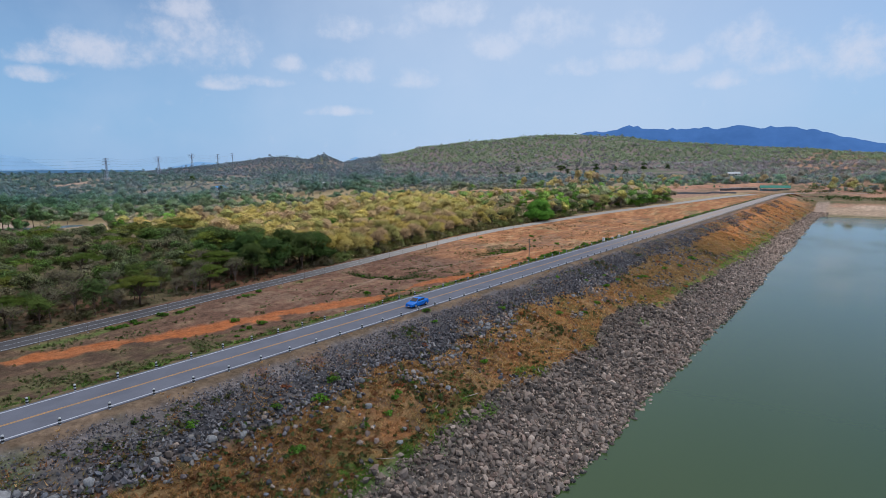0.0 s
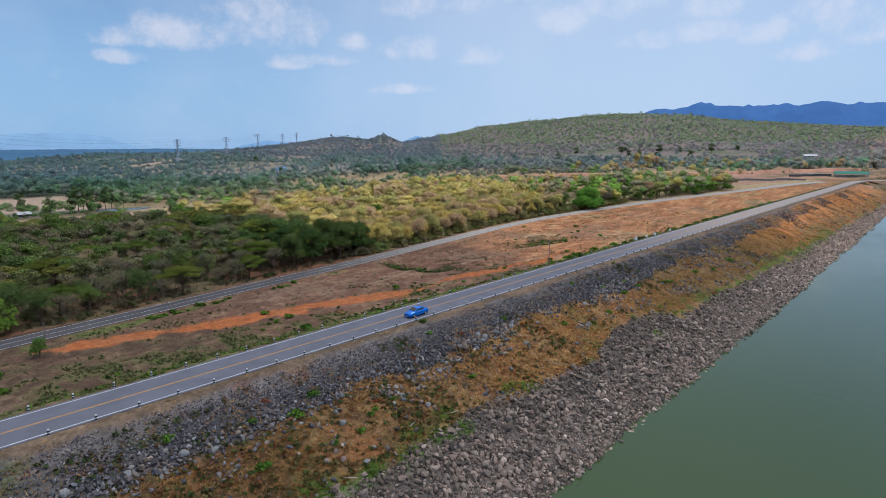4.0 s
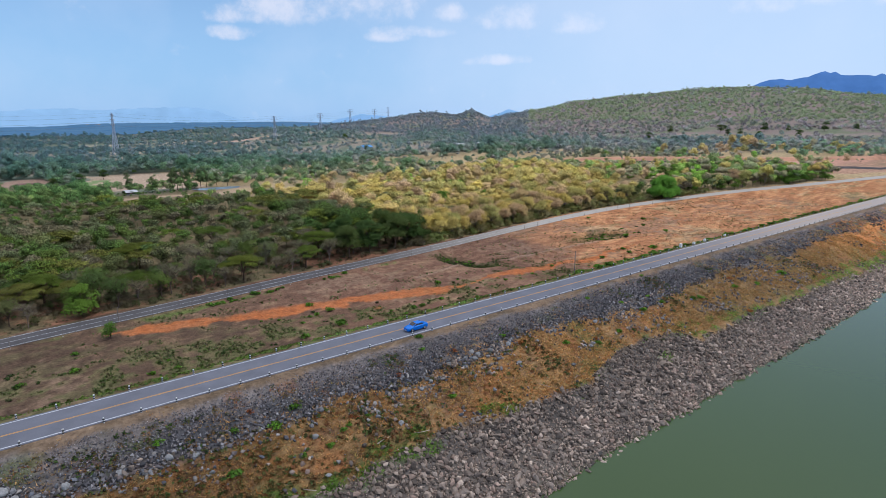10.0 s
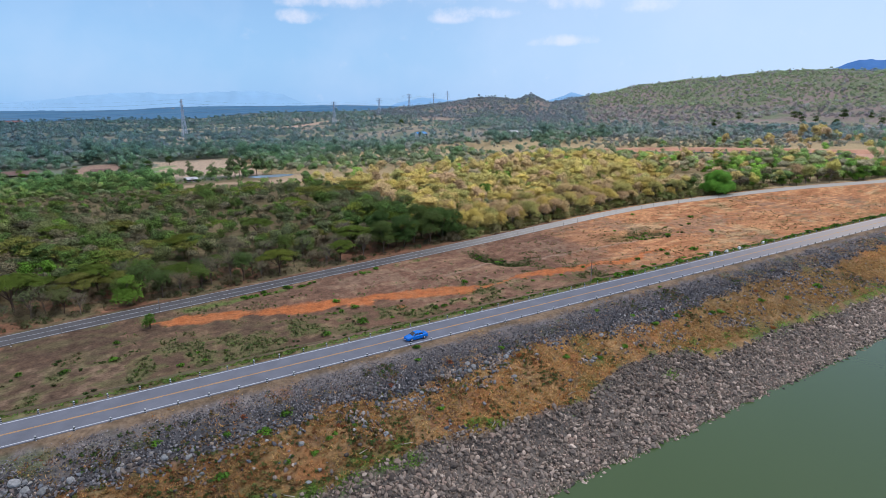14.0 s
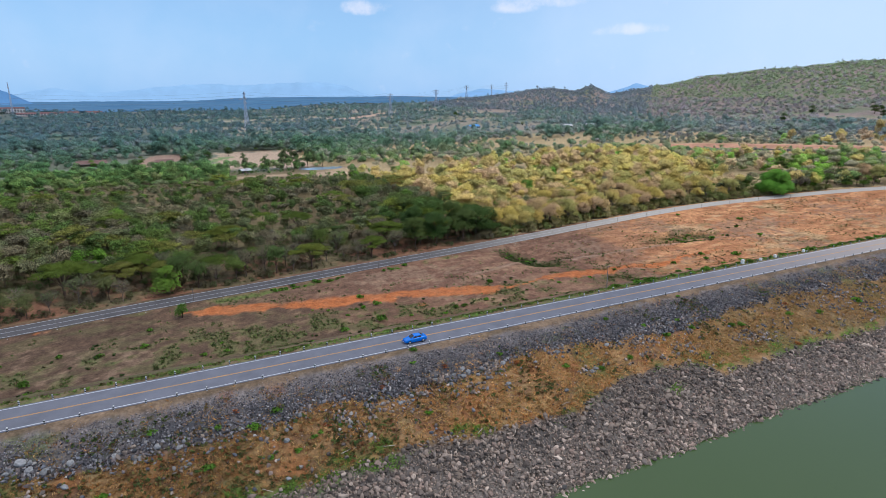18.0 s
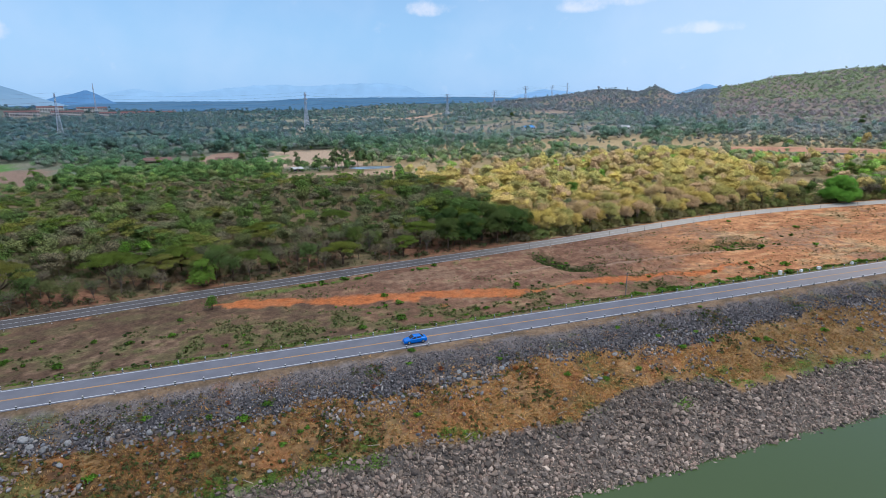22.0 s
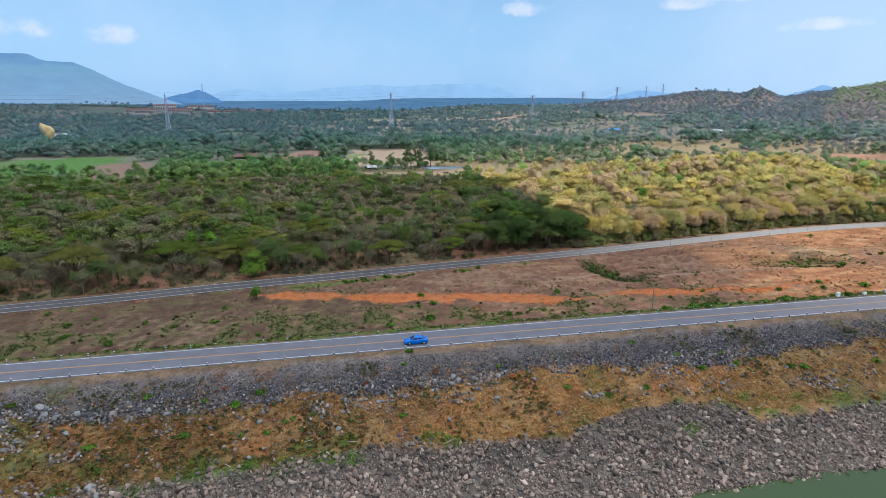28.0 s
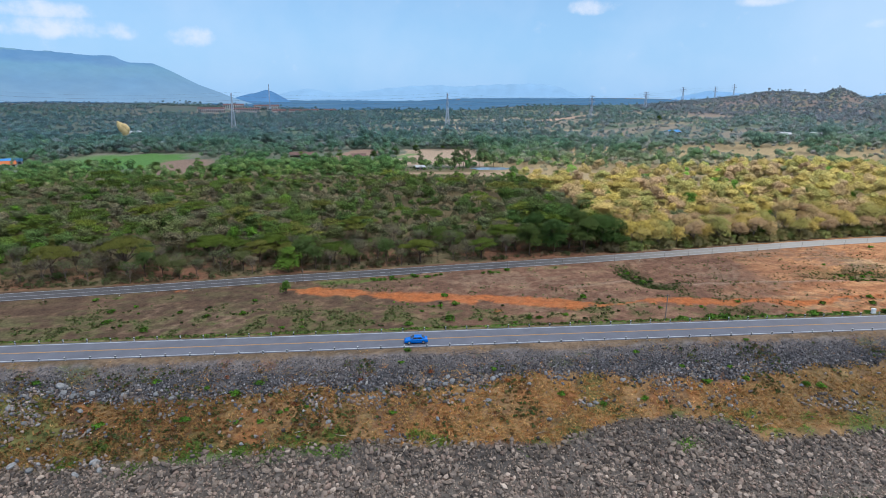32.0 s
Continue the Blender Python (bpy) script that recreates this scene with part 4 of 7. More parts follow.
tufts("dry_grass", 2600, (-95, 190, -25.5, -9), lambda x, y: ramp(y, edge_talus(x, y) - 0.3, edge_talus(x, y) + 1.0) * ramp(field(x, y, 3.0, 91), 0.0, 0.5), (0.45, 0.85), STRAW, "taller straw tussocks on the dam slope", rs)
tufts("dry_grass", 11000, (185, 430, -27, -7), lambda x, y: 0.25 + 0.75 * ramp(field(x, y, 10, 90), -0.3, 0.5), (0.45, 1.0), [(0.56, 0.25, 0.08), (0.48, 0.22, 0.08), (0.56, 0.33, 0.14), (0.4, 0.16, 0.06), (0.24, 0.22, 0.08)], "orange-brown dry grass on the far dam slope", rs)
tufts("dry_grass", 1600, (-95, 135, -8.5, -4.4), lambda x, y: ramp(field(x, y, 5, 56), 0.0, 0.6), (0.2, 0.5), STRAW, "short dry grass along the road verge", rs)
tufts("green_grass", 30000, (-65, 135, -29, -20), lambda x, y: 0.8 * ramp(near(x, y, GREEN_SPOTS, 2.4) + 0.3 * field(x, y, 2, 100), 0.35, 0.8) * (1 - 0.65 * ramp(x, 40, 60)), (0.3, 0.65), [(0.14, 0.25, 0.038), (0.16, 0.27, 0.048), (0.11, 0.18, 0.04)], "bright fresh green grass clumps above the riprap", rs)
tufts("green_grass", 3600, (135, 245, -30.5, -22), lambda x, y: 0.8 * ramp(near(x, y, GREEN_SPOTS, 5.0) + 0.3 * field(x, y, 4, 100), 0.35, 0.8), (0.4, 0.9), [(0.16, 0.28, 0.05), (0.2, 0.3, 0.06), (0.15, 0.2, 0.05)], "green grass patch on the lower dam slope", rs)
tufts("green_grass", 3600, (-95, 150, -28, -21), lambda x, y: np.exp(-((y - edge_talus(x, y) + 0.3) / 1.5) ** 2) * ramp(field(x, y, 4.5, 22) + 0.4 * field(x, y, 14, 21), 0.15, 0.5), (0.25, 0.6), GREENS,
      "fresh green grass where straw meets riprap", rs)
tufts("green_grass", 15000, (-110, 420, 4.6, 12.5), lambda x, y: (0.08 + 0.25 * ramp(x, 30, 80) + 0.7 * ramp(field(x, y, 9, 57), 0.0, 0.6)) * ramp(-y, -12.5, -6), (0.3, 0.7), GREENS + [(0.2, 0.17, 0.06)], "green grass verge beside the crest road", rs)
tufts("dry_grass", 9500, (-95, 200, -14, -6.5), lambda x, y: ramp(field(x, y, 3.6, 28), 0.2, 0.7), (0.25, 0.6), [(0.30, 0.12, 0.05), (0.25, 0.15, 0.06), (0.16, 0.15, 0.05), (0.10, 0.15, 0.04)], "rust-coloured dry tufts between the crushed stones", rs)
# ---- guard posts along the crest ----
post = thing("guard_post", "black and white striped concrete guard post", "post", "guard posts along the dam road")
bm = bmesh.new()
tube(bm, [(0, 0, -0.35), (0, 0, 0.7), (0, 0, 0.75)], [0.125, 0.125, 0.085], 10)
part("body", bm, M_CONC, post)
for z in (0.10, 0.42):
    bm = bmesh.new()
    tube(bm, [(0, 0, z), (0, 0, z + 0.18)], [0.131, 0.131], 10)
    part("band", bm, M_BLACK, post, "painted black band")
xs = [-7.15 + 4.5 * k for k in range(-19, 108)]
first = True
for x in xs:
    for y in (-4.1, 4.2):
        m = pose(x, y, -0.06, random.uniform(-2, 2), random.uniform(-2, 2), random.uniform(0, 360))
        if first:
            post.matrix_basis = m
            first = False
        else:
            copy_thing(post, m)


# ---- trees ----
def leaves(rng, lumps, n, size, flat=1.0, lift=1.15):
    """n leaf sprays in the shells of the ellipsoids (x, y, z, rx, ry, rz), with the way out of the crown at each."""
    L = np.array(lumps, dtype=float)
    w = L[:, 3] * L[:, 4]
    k = rng.choice(len(L), n, p=w / w.sum())
    d = rng.normal(size=(n, 3))
    d /= np.linalg.norm(d, axis=1)[:, None]
    d[:, 2] = np.where(d[:, 2] < -0.35, -d[:, 2] * 0.6, d[:, 2])
    r = rng.uniform(0.45, 1.06, n) ** 0.6
    c = L[k, :3] + d * L[k, 3:] * r[:, None]
    a = rng.normal(size=(n, 3))
    nrm = d * 0.8 + a * 0.6 + np.array([0, 0, flat])
    nrm /= np.linalg.norm(nrm, axis=1)[:, None]
    u = np.cross(nrm, rng.normal(size=(n, 3)))
    u /= np.linalg.norm(u, axis=1)[:, None]
    v = np.cross(nrm, u)
    s = 1.28 * size * rng.uniform(0.6, 1.35, (n, 1))
    u, v = u * s * 0.72, v * s * 0.62
    V = np.stack((c - u, c + u * 0.7 - v, c + u * 0.4 + v), 1).reshape(-1, 3)
    mid = (L[:, :3] * w[:, None]).sum(0) / w.sum()
    whole = c - mid
    whole = whole / (np.linalg.norm(whole, axis=1)[:, None] + 0.3)
    out = d / L[k, 3:] * L[k, 3:].min(1)[:, None] * 0.6 + whole * 0.5 + a * 0.16 + np.array([0, 0, lift])
    out /= np.linalg.norm(out, axis=1)[:, None]
    return V, np.arange(3 * n).reshape(n, 3), np.repeat(out, 3, 0)


G5 = (1 + 5 ** 0.5) / 2
ICO_V = np.array([(-1, G5, 0), (1, G5, 0), (-1, -G5, 0), (1, -G5, 0), (0, -1, G5), (0, 1, G5), (0, -1, -G5), (0, 1, -G5), (G5, 0, -1), (G5, 0, 1), (-G5, 0, -1), (-G5, 0, 1)]) / math.hypot(1, G5)
ICO_F = np.array([(0, 11, 5), (0, 5, 1), (0, 1, 7), (0, 7, 10), (0, 10, 11), (1, 5, 9), (5, 11, 4), (11, 10, 2), (10, 7, 6), (7, 1, 8), (3, 9, 4), (3, 4, 2), (3, 2, 6), (3, 6, 8), (3, 8, 9), (4, 9, 5), (2, 4, 11), (6, 2, 10), (8, 6, 7), (9, 8, 1)])


def clumps(rng, lumps, size=1.0, rough=0.25, lift=0.9):
    """Uneven boughs full of leaves, one for each lump, open below."""
    out = []
    mid = np.mean([q[:3] for q in lumps], axis=0)
    for q in lumps:
        t = rng.uniform(0, 6.28)
        d = np.stack((ICO_V[:, 0] * math.cos(t) - ICO_V[:, 1] * math.sin(t), ICO_V[:, 0] * math.sin(t) + ICO_V[:, 1] * math.cos(t), ICO_V[:, 2]), -1)
        V = np.array(q[:3]) + d * np.array(q[3:]) * size * rng.uniform(1 - rough, 1 + rough, (12, 1))
        F = ICO_F[d[ICO_F, 2].mean(1) > -0.6]
        w = V - mid
        w = w / (np.linalg.norm(w, axis=1)[:, None] + 0.3)
        N = d * 0.55 + w * 0.5 + rng.normal(size=(12, 3)) * 0.1 + np.array([0, 0, lift])
        out.append((V, F, N / np.linalg.norm(N, axis=1)[:, None]))
    return join(*out)


def upward(shape):
    """A shape with the way up as its outward side."""
    V, F = shape
    N = np.zeros(V.shape)
    N[:, 2] = 1
    return V, F, N


def halves(shape):
    """The same surface in triangles."""
    V, Q = shape
    return V, np.concatenate((Q[:, (0, 1, 2)], Q[:, (0, 2, 3)]))


def join(*pieces):
    """The pieces as one, with their outward sides where all have them."""
    V, F, N, o = [], [], [], 0
    for v, f, *n in pieces:
        V.append(v)
        F.append(f + o)
        N += n
        o += len(v)
    out = np.concatenate(V), np.concatenate(F)
    return (*out, np.concatenate(N)) if len(N) == len(pieces) else out


def limbs(rng, height, spread_r, lumps, trunk_r, fork=0.35, sides=6, twigs=0):
    """Trunk, one limb to each lump, and fine twigs that fan out in the lumps."""
    f = height * fork
    bend = rng.uniform(-0.3, 0.3, 2)
    out = [tube_arrays([(0, 0, -0.4), (bend[0] * 0.5, bend[1] * 0.5, f * 0.55), (bend[0], bend[1], f)], [trunk_r * 1.25, trunk_r, trunk_r * 0.8], sides)]
    for x, y, z, rx, ry, rz in lumps:
        q = (bend[0] + (x - bend[0]) * 0.45 + rng.uniform(-0.3, 0.3), bend[1] + (y - bend[1]) * 0.45 + rng.uniform(-0.3, 0.3), f + (z - f) * 0.6)
        out.append(tube_arrays([(bend[0], bend[1], f * 0.9), q, (x, y, z + rz * 0.2)], [trunk_r * 0.55, trunk_r * 0.33, trunk_r * 0.1], max(4, sides - 2)))
        for k in range(twigs):
            d = rng.normal(size=3)
            d[2] = abs(d[2]) * 0.9 + 0.2
            d /= np.linalg.norm(d)
            e = (x + d[0] * rx, y + d[1] * ry, z + d[2] * rz)
            out.append(tube_arrays([(q[0] + (x - q[0]) * 0.6, q[1] + (y - q[1]) * 0.6, q[2] + (z - q[2]) * 0.6), e], [0.06, 0.025], 3))
    return join(*out)


def lumps_umbrella(rng, h, r):
    """Flat layered pads, the outer ones lower."""
    out = []
    for k in range(13):
        a = k * 2.4 + rng.uniform(-0.3, 0.3)
        d = r * (0.1 + 0.68 * (k / 13) ** 0.7)
        s = r * rng.uniform(0.24, 0.36)
        out.append((d * math.cos(a), d * math.sin(a), h - 1.2 - 4.0 * (d / r) ** 2 + rng.uniform(-0.8, 0.4), s, s, s * 0.34))
    return out


def lumps_airy(rng, h, r):
    return lumps_round(rng, h, r, 0.3)


def lumps_low(rng, h, r):
    return lumps_round(rng, h, r, 0.08)


def lumps_round(rng, h, r, low=0.3):
    out = []
    for k in range(8):
        a = k * 2.4
        z = h * (low + 0.15 + (0.86 - low - 0.15) * rng.uniform())
        d = r * 0.55 * rng.uniform(0.4, 1)
        s = r * rng.uniform(0.42, 0.6)
        out.append((d * math.cos(a), d * math.sin(a), z, s, s, s * 0.85))
    out.append((0, 0, h * 0.82, r * 0.45, r * 0.45, h * 0.18))
    return out


def lumps_tall(rng, h, r):
    return [(rng.uniform(-0.4, 0.4) * r, rng.uniform(-0.4, 0.4) * r, h * (0.3 + 0.62 * k / 8), r * (0.75 - 0.05 * k), r * (0.75 - 0.05 * k), h * 0.09) for k in range(8)]


# kinds: lumps, height, radius, fork, trunk radius, leaf size, colours
KINDS = {
    "umbrella": (lumps_umbrella, 11.5, 9.4, 0.36, 0.34, 0.46, [(0.105, 0.147, 0.0218), (0.136, 0.16, 0.0246), (0.0909, 0.133, 0.0218), (0.15, 0.152, 0.0326)]),
    "dark": (lumps_low, 13.5, 6.4, 0.28, 0.28, 0.5, [(0.0569, 0.103, 0.0258), (0.07, 0.12, 0.029), (0.0875, 0.124, 0.0322)]),
    "green": (lumps_airy, 10.0, 4.8, 0.3, 0.16, 0.4, [(0.102, 0.162, 0.0357), (0.0922, 0.141, 0.0396), (0.124, 0.175, 0.0381), (0.139, 0.154, 0.0555)]),
    "yellow": (lumps_airy, 11.5, 5.4, 0.3, 0.15, 0.42, [(0.714, 0.521, 0.145), (0.68, 0.495, 0.168), (0.714, 0.545, 0.138), (0.646, 0.505, 0.153), (0.663, 0.464, 0.214), (0.527, 0.455, 0.138), (0.646, 0.431, 0.23), (0.476, 0.44, 0.138)]),
    "dry": (lumps_airy, 9.0, 4.5, 0.3, 0.13, 0.32, [(0.161, 0.154, 0.0777), (0.175, 0.15, 0.0851), (0.14, 0.154, 0.0703), (0.182, 0.161, 0.0888), (0.161, 0.143, 0.0851), (0.126, 0.147, 0.0629)]),
    "fresh": (lumps_low, 9.0, 5.0, 0.2, 0.18, 0.42, [(0.112, 0.217, 0.0259), (0.14, 0.238, 0.0333), (0.091, 0.182, 0.0259)]),
    "tall": (lumps_tall, 16.0, 3.5, 0.3, 0.2, 0.55, [(0.119, 0.175, 0.0666), (0.105, 0.161, 0.0629)]),
}
DENSITY = {"umbrella": 3400, "dark": 2600, "green": 1300, "yellow": 1900, "dry": 620, "fresh": 1700, "tall": 1100}
TWIGS = {"umbrella": 2, "dark": 0, "green": 3, "yellow": 4, "dry": 9, "fresh": 0, "tall": 0}
LABELS = {
    "umbrella": "spreading flat-topped olive-green rain tree beside the lower road",
    "dark": "tall dense dark green tree at the edge of the wood",
    "green": "fresh green bushy tree in the dry wood",
    "yellow": "yellow-leaved dry-season tree in the thicket",
    "dry": "half-bare brownish dry-season tree in the thicket",
    "fresh": "bright green leafy tree standing out of the dry wood",
    "tall": "slender tall grey-green tree standing in a row",
}
rt = np.random.RandomState(23)
VARIANTS, MID, FAR, SPECK, UNDER, MOUND = {}, {}, {}, {}, {}, {}
for kind, (lf, h, r, fork, tr, ls, cols) in KINDS.items():
    VARIANTS[kind], MID[kind], FAR[kind], SPECK[kind], UNDER[kind], MOUND[kind] = [], [], [], [], [], []
    for k in range(3):
        lumps = lf(rt, h, r)
        up = 3.2 if kind == "yellow" else 1.8
        wood = limbs(rt, h, r, lumps, tr, fork, 6, TWIGS[kind])
        VARIANTS[kind].append((wood, leaves(rt, lumps, DENSITY[kind], ls)))
        thin = halves(tube_arrays([(0, 0, -0.4), (0, 0, h * 0.5), (0.2, 0.1, h * 0.8)], [tr, tr * 0.7, tr * 0.3], 3))
        MID[kind].append(join(clumps(rt, lumps, 0.66, 0.3, up), leaves(rt, lumps, DENSITY[kind] // 12, ls * 1.75, 1.0, up), upward(thin)))
        UNDER[kind].append(leaves(rt, [(0, 0, 0.8, 1.5, 1.5, 1.2), (1.1, 0.6, 0.6, 1.2, 1.2, 0.9)], 44, 0.62))
        FAR[kind].append(join(clumps(rt, lumps[-4:], 1.08, 0.35, up), leaves(rt, lumps, 16, ls * 1.8, 1.0, 1.6)))
        SPECK[kind].append(clumps(rt, lumps[-2:], 1.35, 0.3, 2.6))
        MOUND[kind].append(clumps(rt, [(0, 0, 1.6, 4.6, 4.6, 3.6)], 1.0, 0.35, 3.0))
TREE_MESH = {}


def mottle(V):
    """Lighter and darker boughs in a crown."""
    return (1 + 0.14 * field(V[:, 0] + 0.7 * V[:, 2], V[:, 1] - 0.5 * V[:, 2], 2.6, 77, 2))[:, None]


for kind in VARIANTS:
    for k, (wood, crown) in enumerate(VARIANTS[kind]):
        a = array_mesh("trunk", *wood)
        a.materials.append(M_TWIG if kind in ("dry", "yellow") else M_BARK)
        for c, col in enumerate(KINDS[kind][6]):
            b = array_mesh("crown", crown[0], crown[1], np.array([col]) * mottle(crown[0]), outward=crown[2])
            b.materials.append(M_LEAF)
            TREE_MESH[kind, k, c] = (a, b)


def tree(kind, x, y, scale, rng, label="", group=""):
    k, c = rng.randint(3), rng.randint(len(KINDS[kind][6]))
    a, b = TREE_MESH[kind, k, c]
    ob = thing("tree", label or LABELS[kind], "tree", group or "trees beyond the lower road", at=(x, y, float(land(x, y)) - 0.1), rz=rng.uniform(0, 360))
    ob.scale = (scale * rng.uniform(0.9, 1.1), scale * rng.uniform(0.9, 1.1), scale)
    new("trunk", a).parent = ob
    new("crown", b).parent = ob
    return ob


def bearing(x, y):
    dx, dy = x - CENTRE[0], y - CENTRE[1]
    return np.hypot(dx, dy), np.degrees(np.arctan2(dy, dx))


CLEAR = [(-265.8, 496.6, 62, 72), (-192, 446.4, 34, 66), (50.7, 517.4, 46, 88), (-39.6, 558.9, 18, 58), (57.5, 381.2, 46, 11), (105.3, 398.1, 30, 14), (-46, 396, 8, 8), (-97, 500, 24, 22), (-36, 490, 18, 22), (88, 394, 26, 12), (-80.5, 534.8, 26, 14), (-34.1, 519.2, 22, 14), (363.8, 1166, 60, 36), (507.6, 1207.3, 90, 30),
         (-481.9, 1649.7, 190, 90), (-363.6, 726.9, 22, 26), (627.9, 20.3, 60, 46), (971.1, 329.9, 60, 50), (974.4, 461.9, 40, 20), (893.5, 448.5, 14, 66), (-336.3, 440.1, 26, 20), (440.4, 777.5, 24, 16), (261.6, 878.8, 70, 36), (75.3, 1013.7, 90, 34), (-109.5, 903.8, 60, 34), (598.6, 1012.9, 70, 40), (208.1, 1299.5, 120, 44), (-52.3, 670.6, 46, 26)]


CLEAR += [(303.5, 132, 17, 15)]
CLEAR += [(403 + 15 * k, 213 - 13.4 * k, 12, 11) for k in range(14)]


# bank of the spillway canal behind the bend
BANK = np.array([(398, 352), (412, 330), (444, 286), (468, 243), (497, 188), (530, 150), (580, 118), (619, 76), (672, 38), (740, 8)], dtype=float)


def bank_off(x, y):
    """Metres in front of the canal bank, seen from the dam."""
    return BX(y) - x


def BX(y):
    return np.interp(y, BANK[::-1, 1], BANK[::-1, 0])


def open_ground(x, y):
    o = (bank_off(x, y) < 16) & (bank_off(x, y) > -7) & (y < 345) & (y > 20)
    # pale sloping field below the hill
    u, v = (x - 980) * 0.64 - (y - 345) * 0.77, (x - 980) * 0.77 + (y - 345) * 0.64
    o |= (np.abs(u) < 150) & (np.abs(v) < 62)
    for cx, cy, ax, ay in CLEAR:
        o |= (np.abs(x - cx) < ax) & (np.abs(y - cy) < ay)
    return o


NAMES = list(KINDS)


def species(x, y, rng):
    """Index into NAMES for each place, and a height factor."""
    n = len(x)
    u, m1, m2 = rng.uniform(size=n), field(x, y, 45, 61), field(x, y, 17, 62)
    r, az = bearing(x, y)
    west = x + 0.03 * (y - 110) - 8 * m2 < 100.8
    k = np.full(n, 4)
    k = np.where(u < 0.34 + 0.25 * m1, np.where(u < 0.03, 5, 2), k)
    back = y - np.interp(x, LX, LY)
    k = np.where(west & (u > np.where(back < 75, 0.89, 0.94) - 0.1 * m2), 0, k)
    core = west & (x > 34) & (back < 66)
    k = np.where(core & (u < 0.7), np.where(rng.uniform(size=n) < 0.7, 1, 0), k)
    gold = ~west & (y < 640) & (az > 22) & (r < np.interp(az, [22, 27, 37, 49, 60, 69], [420, 460, 510, 590, 530, 430]) + 40 * m1)
    k = np.where(gold, np.where(u + 0.15 * m1 < 0.84, 3, np.where(u > 0.92, 5, 4)), k)
    east = ~west & ((az <= 33) & (r < 620) | (x > 330) & (y < 250))
    k = np.where(east, np.where(u < 0.42, 4, np.where(u < 0.68, 5, np.where(u < 0.84, 2, 3))), k)
    k = np.where(west & (r > 430) & (y > 300), np.where(u < 0.6, 1, 2), k)
    far = r > 560
    k = np.where(far & ~gold & ~east, np.where(u < 0.36 + 0.35 * m1, 1, np.where(u < 0.6, 2, np.where(u < 0.64, 6, 4))), k)
    return k, rng.uniform(0.7, 1.2, n)


def wood_line(x):
    return np.interp(x, LX, LY) + 12.5


def forest(name, shapes, step, rmin, rmax, label, rng, fill=1.0, haze_mix=0.0, keep=None):
    """Trees of the plain between two distances, joined."""
    x0, x1, y0, y1 = -1150 if rmin > 700 else -700, min(rmax, 1900), -420, min(rmax, 2000)
    X, Y = np.meshgrid(np.arange(x0, x1, step), np.arange(y0, y1, step))
    x, y = X.ravel() + rng.uniform(-0.48, 0.48, X.size) * step, Y.ravel() + rng.uniform(-0.48, 0.48, X.size) * step
    r, az = bearing(x, y)
    ok = (r > rmin) & (r < rmax) & (az > -14) & (az < 128) & ((y > wood_line(x) + 1) | (x > 590)) & ~open_ground(x, y)
    thin = fill * (0.55 + 0.6 * ramp(field(x, y, 70, 63), -0.7, 0.2))
    ok &= rng.uniform(size=len(x)) < np.where((r < 430) | (land(x, y) > 6), thin, thin * (0.15 + 0.85 * ramp(field(x * 0.6, y, 46, 67), -0.45, 0.05)))
    if name == "woodland" and rmax > 1000:
        ok &= (land(x, y) < 8) | (rng.uniform(size=len(x)) < 0.35)
    ok &= ~((x > 320) & (x < 590) & (y < wood_line(x) + 3 + 50 * ramp(x, 425, 475)))
    if keep is not None:
        ok &= keep(x, y)
    x, y, r, az2 = x[ok], y[ok], r[ok], az[ok]
    k, s = species(x, y, rng)
    s = s * (1 + 0.28 * field(x, y, 38, 68))
    tint = np.zeros((len(x), 3))
    for i, nm in enumerate(NAMES):
        c = np.array(KINDS[nm][6])
        tint[k == i] = c[rng.randint(0, len(c), int((k == i).sum()))]
    if name == "undergrowth":
        brush = np.array([(0.17, 0.145, 0.075), (0.18, 0.14, 0.085), (0.14, 0.155, 0.065), (0.19, 0.14, 0.09), (0.12, 0.165, 0.055)])
        tint = np.where((x < 100)[:, None], brush[rng.randint(0, 5, len(x))], tint)
        s = s * 1.15
    # trees past 380 m brighten: haze put into their tint
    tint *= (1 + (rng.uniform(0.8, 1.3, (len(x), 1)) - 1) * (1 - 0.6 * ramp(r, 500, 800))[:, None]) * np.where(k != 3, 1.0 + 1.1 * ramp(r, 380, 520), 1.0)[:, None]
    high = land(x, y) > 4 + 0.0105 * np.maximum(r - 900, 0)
    # hill scrub tones, lifted and greyed for the haze before them
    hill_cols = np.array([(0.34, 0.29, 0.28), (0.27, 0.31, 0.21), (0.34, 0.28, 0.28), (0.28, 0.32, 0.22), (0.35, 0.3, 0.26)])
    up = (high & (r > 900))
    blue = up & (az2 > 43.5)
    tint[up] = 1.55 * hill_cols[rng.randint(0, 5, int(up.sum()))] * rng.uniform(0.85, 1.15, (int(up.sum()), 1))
    belt = field(x * 0.35, y, 55, 29)
    wide = (r > 480) & ~up & (k != 3)
    pale = 0.9 * np.array([(0.34, 0.32, 0.24), (0.30, 0.33, 0.20), (0.37, 0.30, 0.25), (0.42, 0.40, 0.22)])[rng.randint(0, 4, len(x))]
    light = (ramp(belt + rng.uniform(-0.35, 0.35, len(x)), -0.15, 0.35) * wide * ramp(r, 500, 680))[:, None]
    light = light * (1 - 0.6 * ramp(az2, 55, 80))[:, None]
    tint = tint * (1 - 0.85 * light) + pale * 0.85 * light
    tint = np.where(up[:, None], tint * (0.8 + 0.36 * ramp(field(x, y, 70, 65), -0.6, 0.6))[:, None], tint)
    s = np.where(wide & (light[:, 0] > 0.5), s * 0.62, s)
    s = np.where(up, s * 0.6, np.where(r > 900, s * 0.85, s))
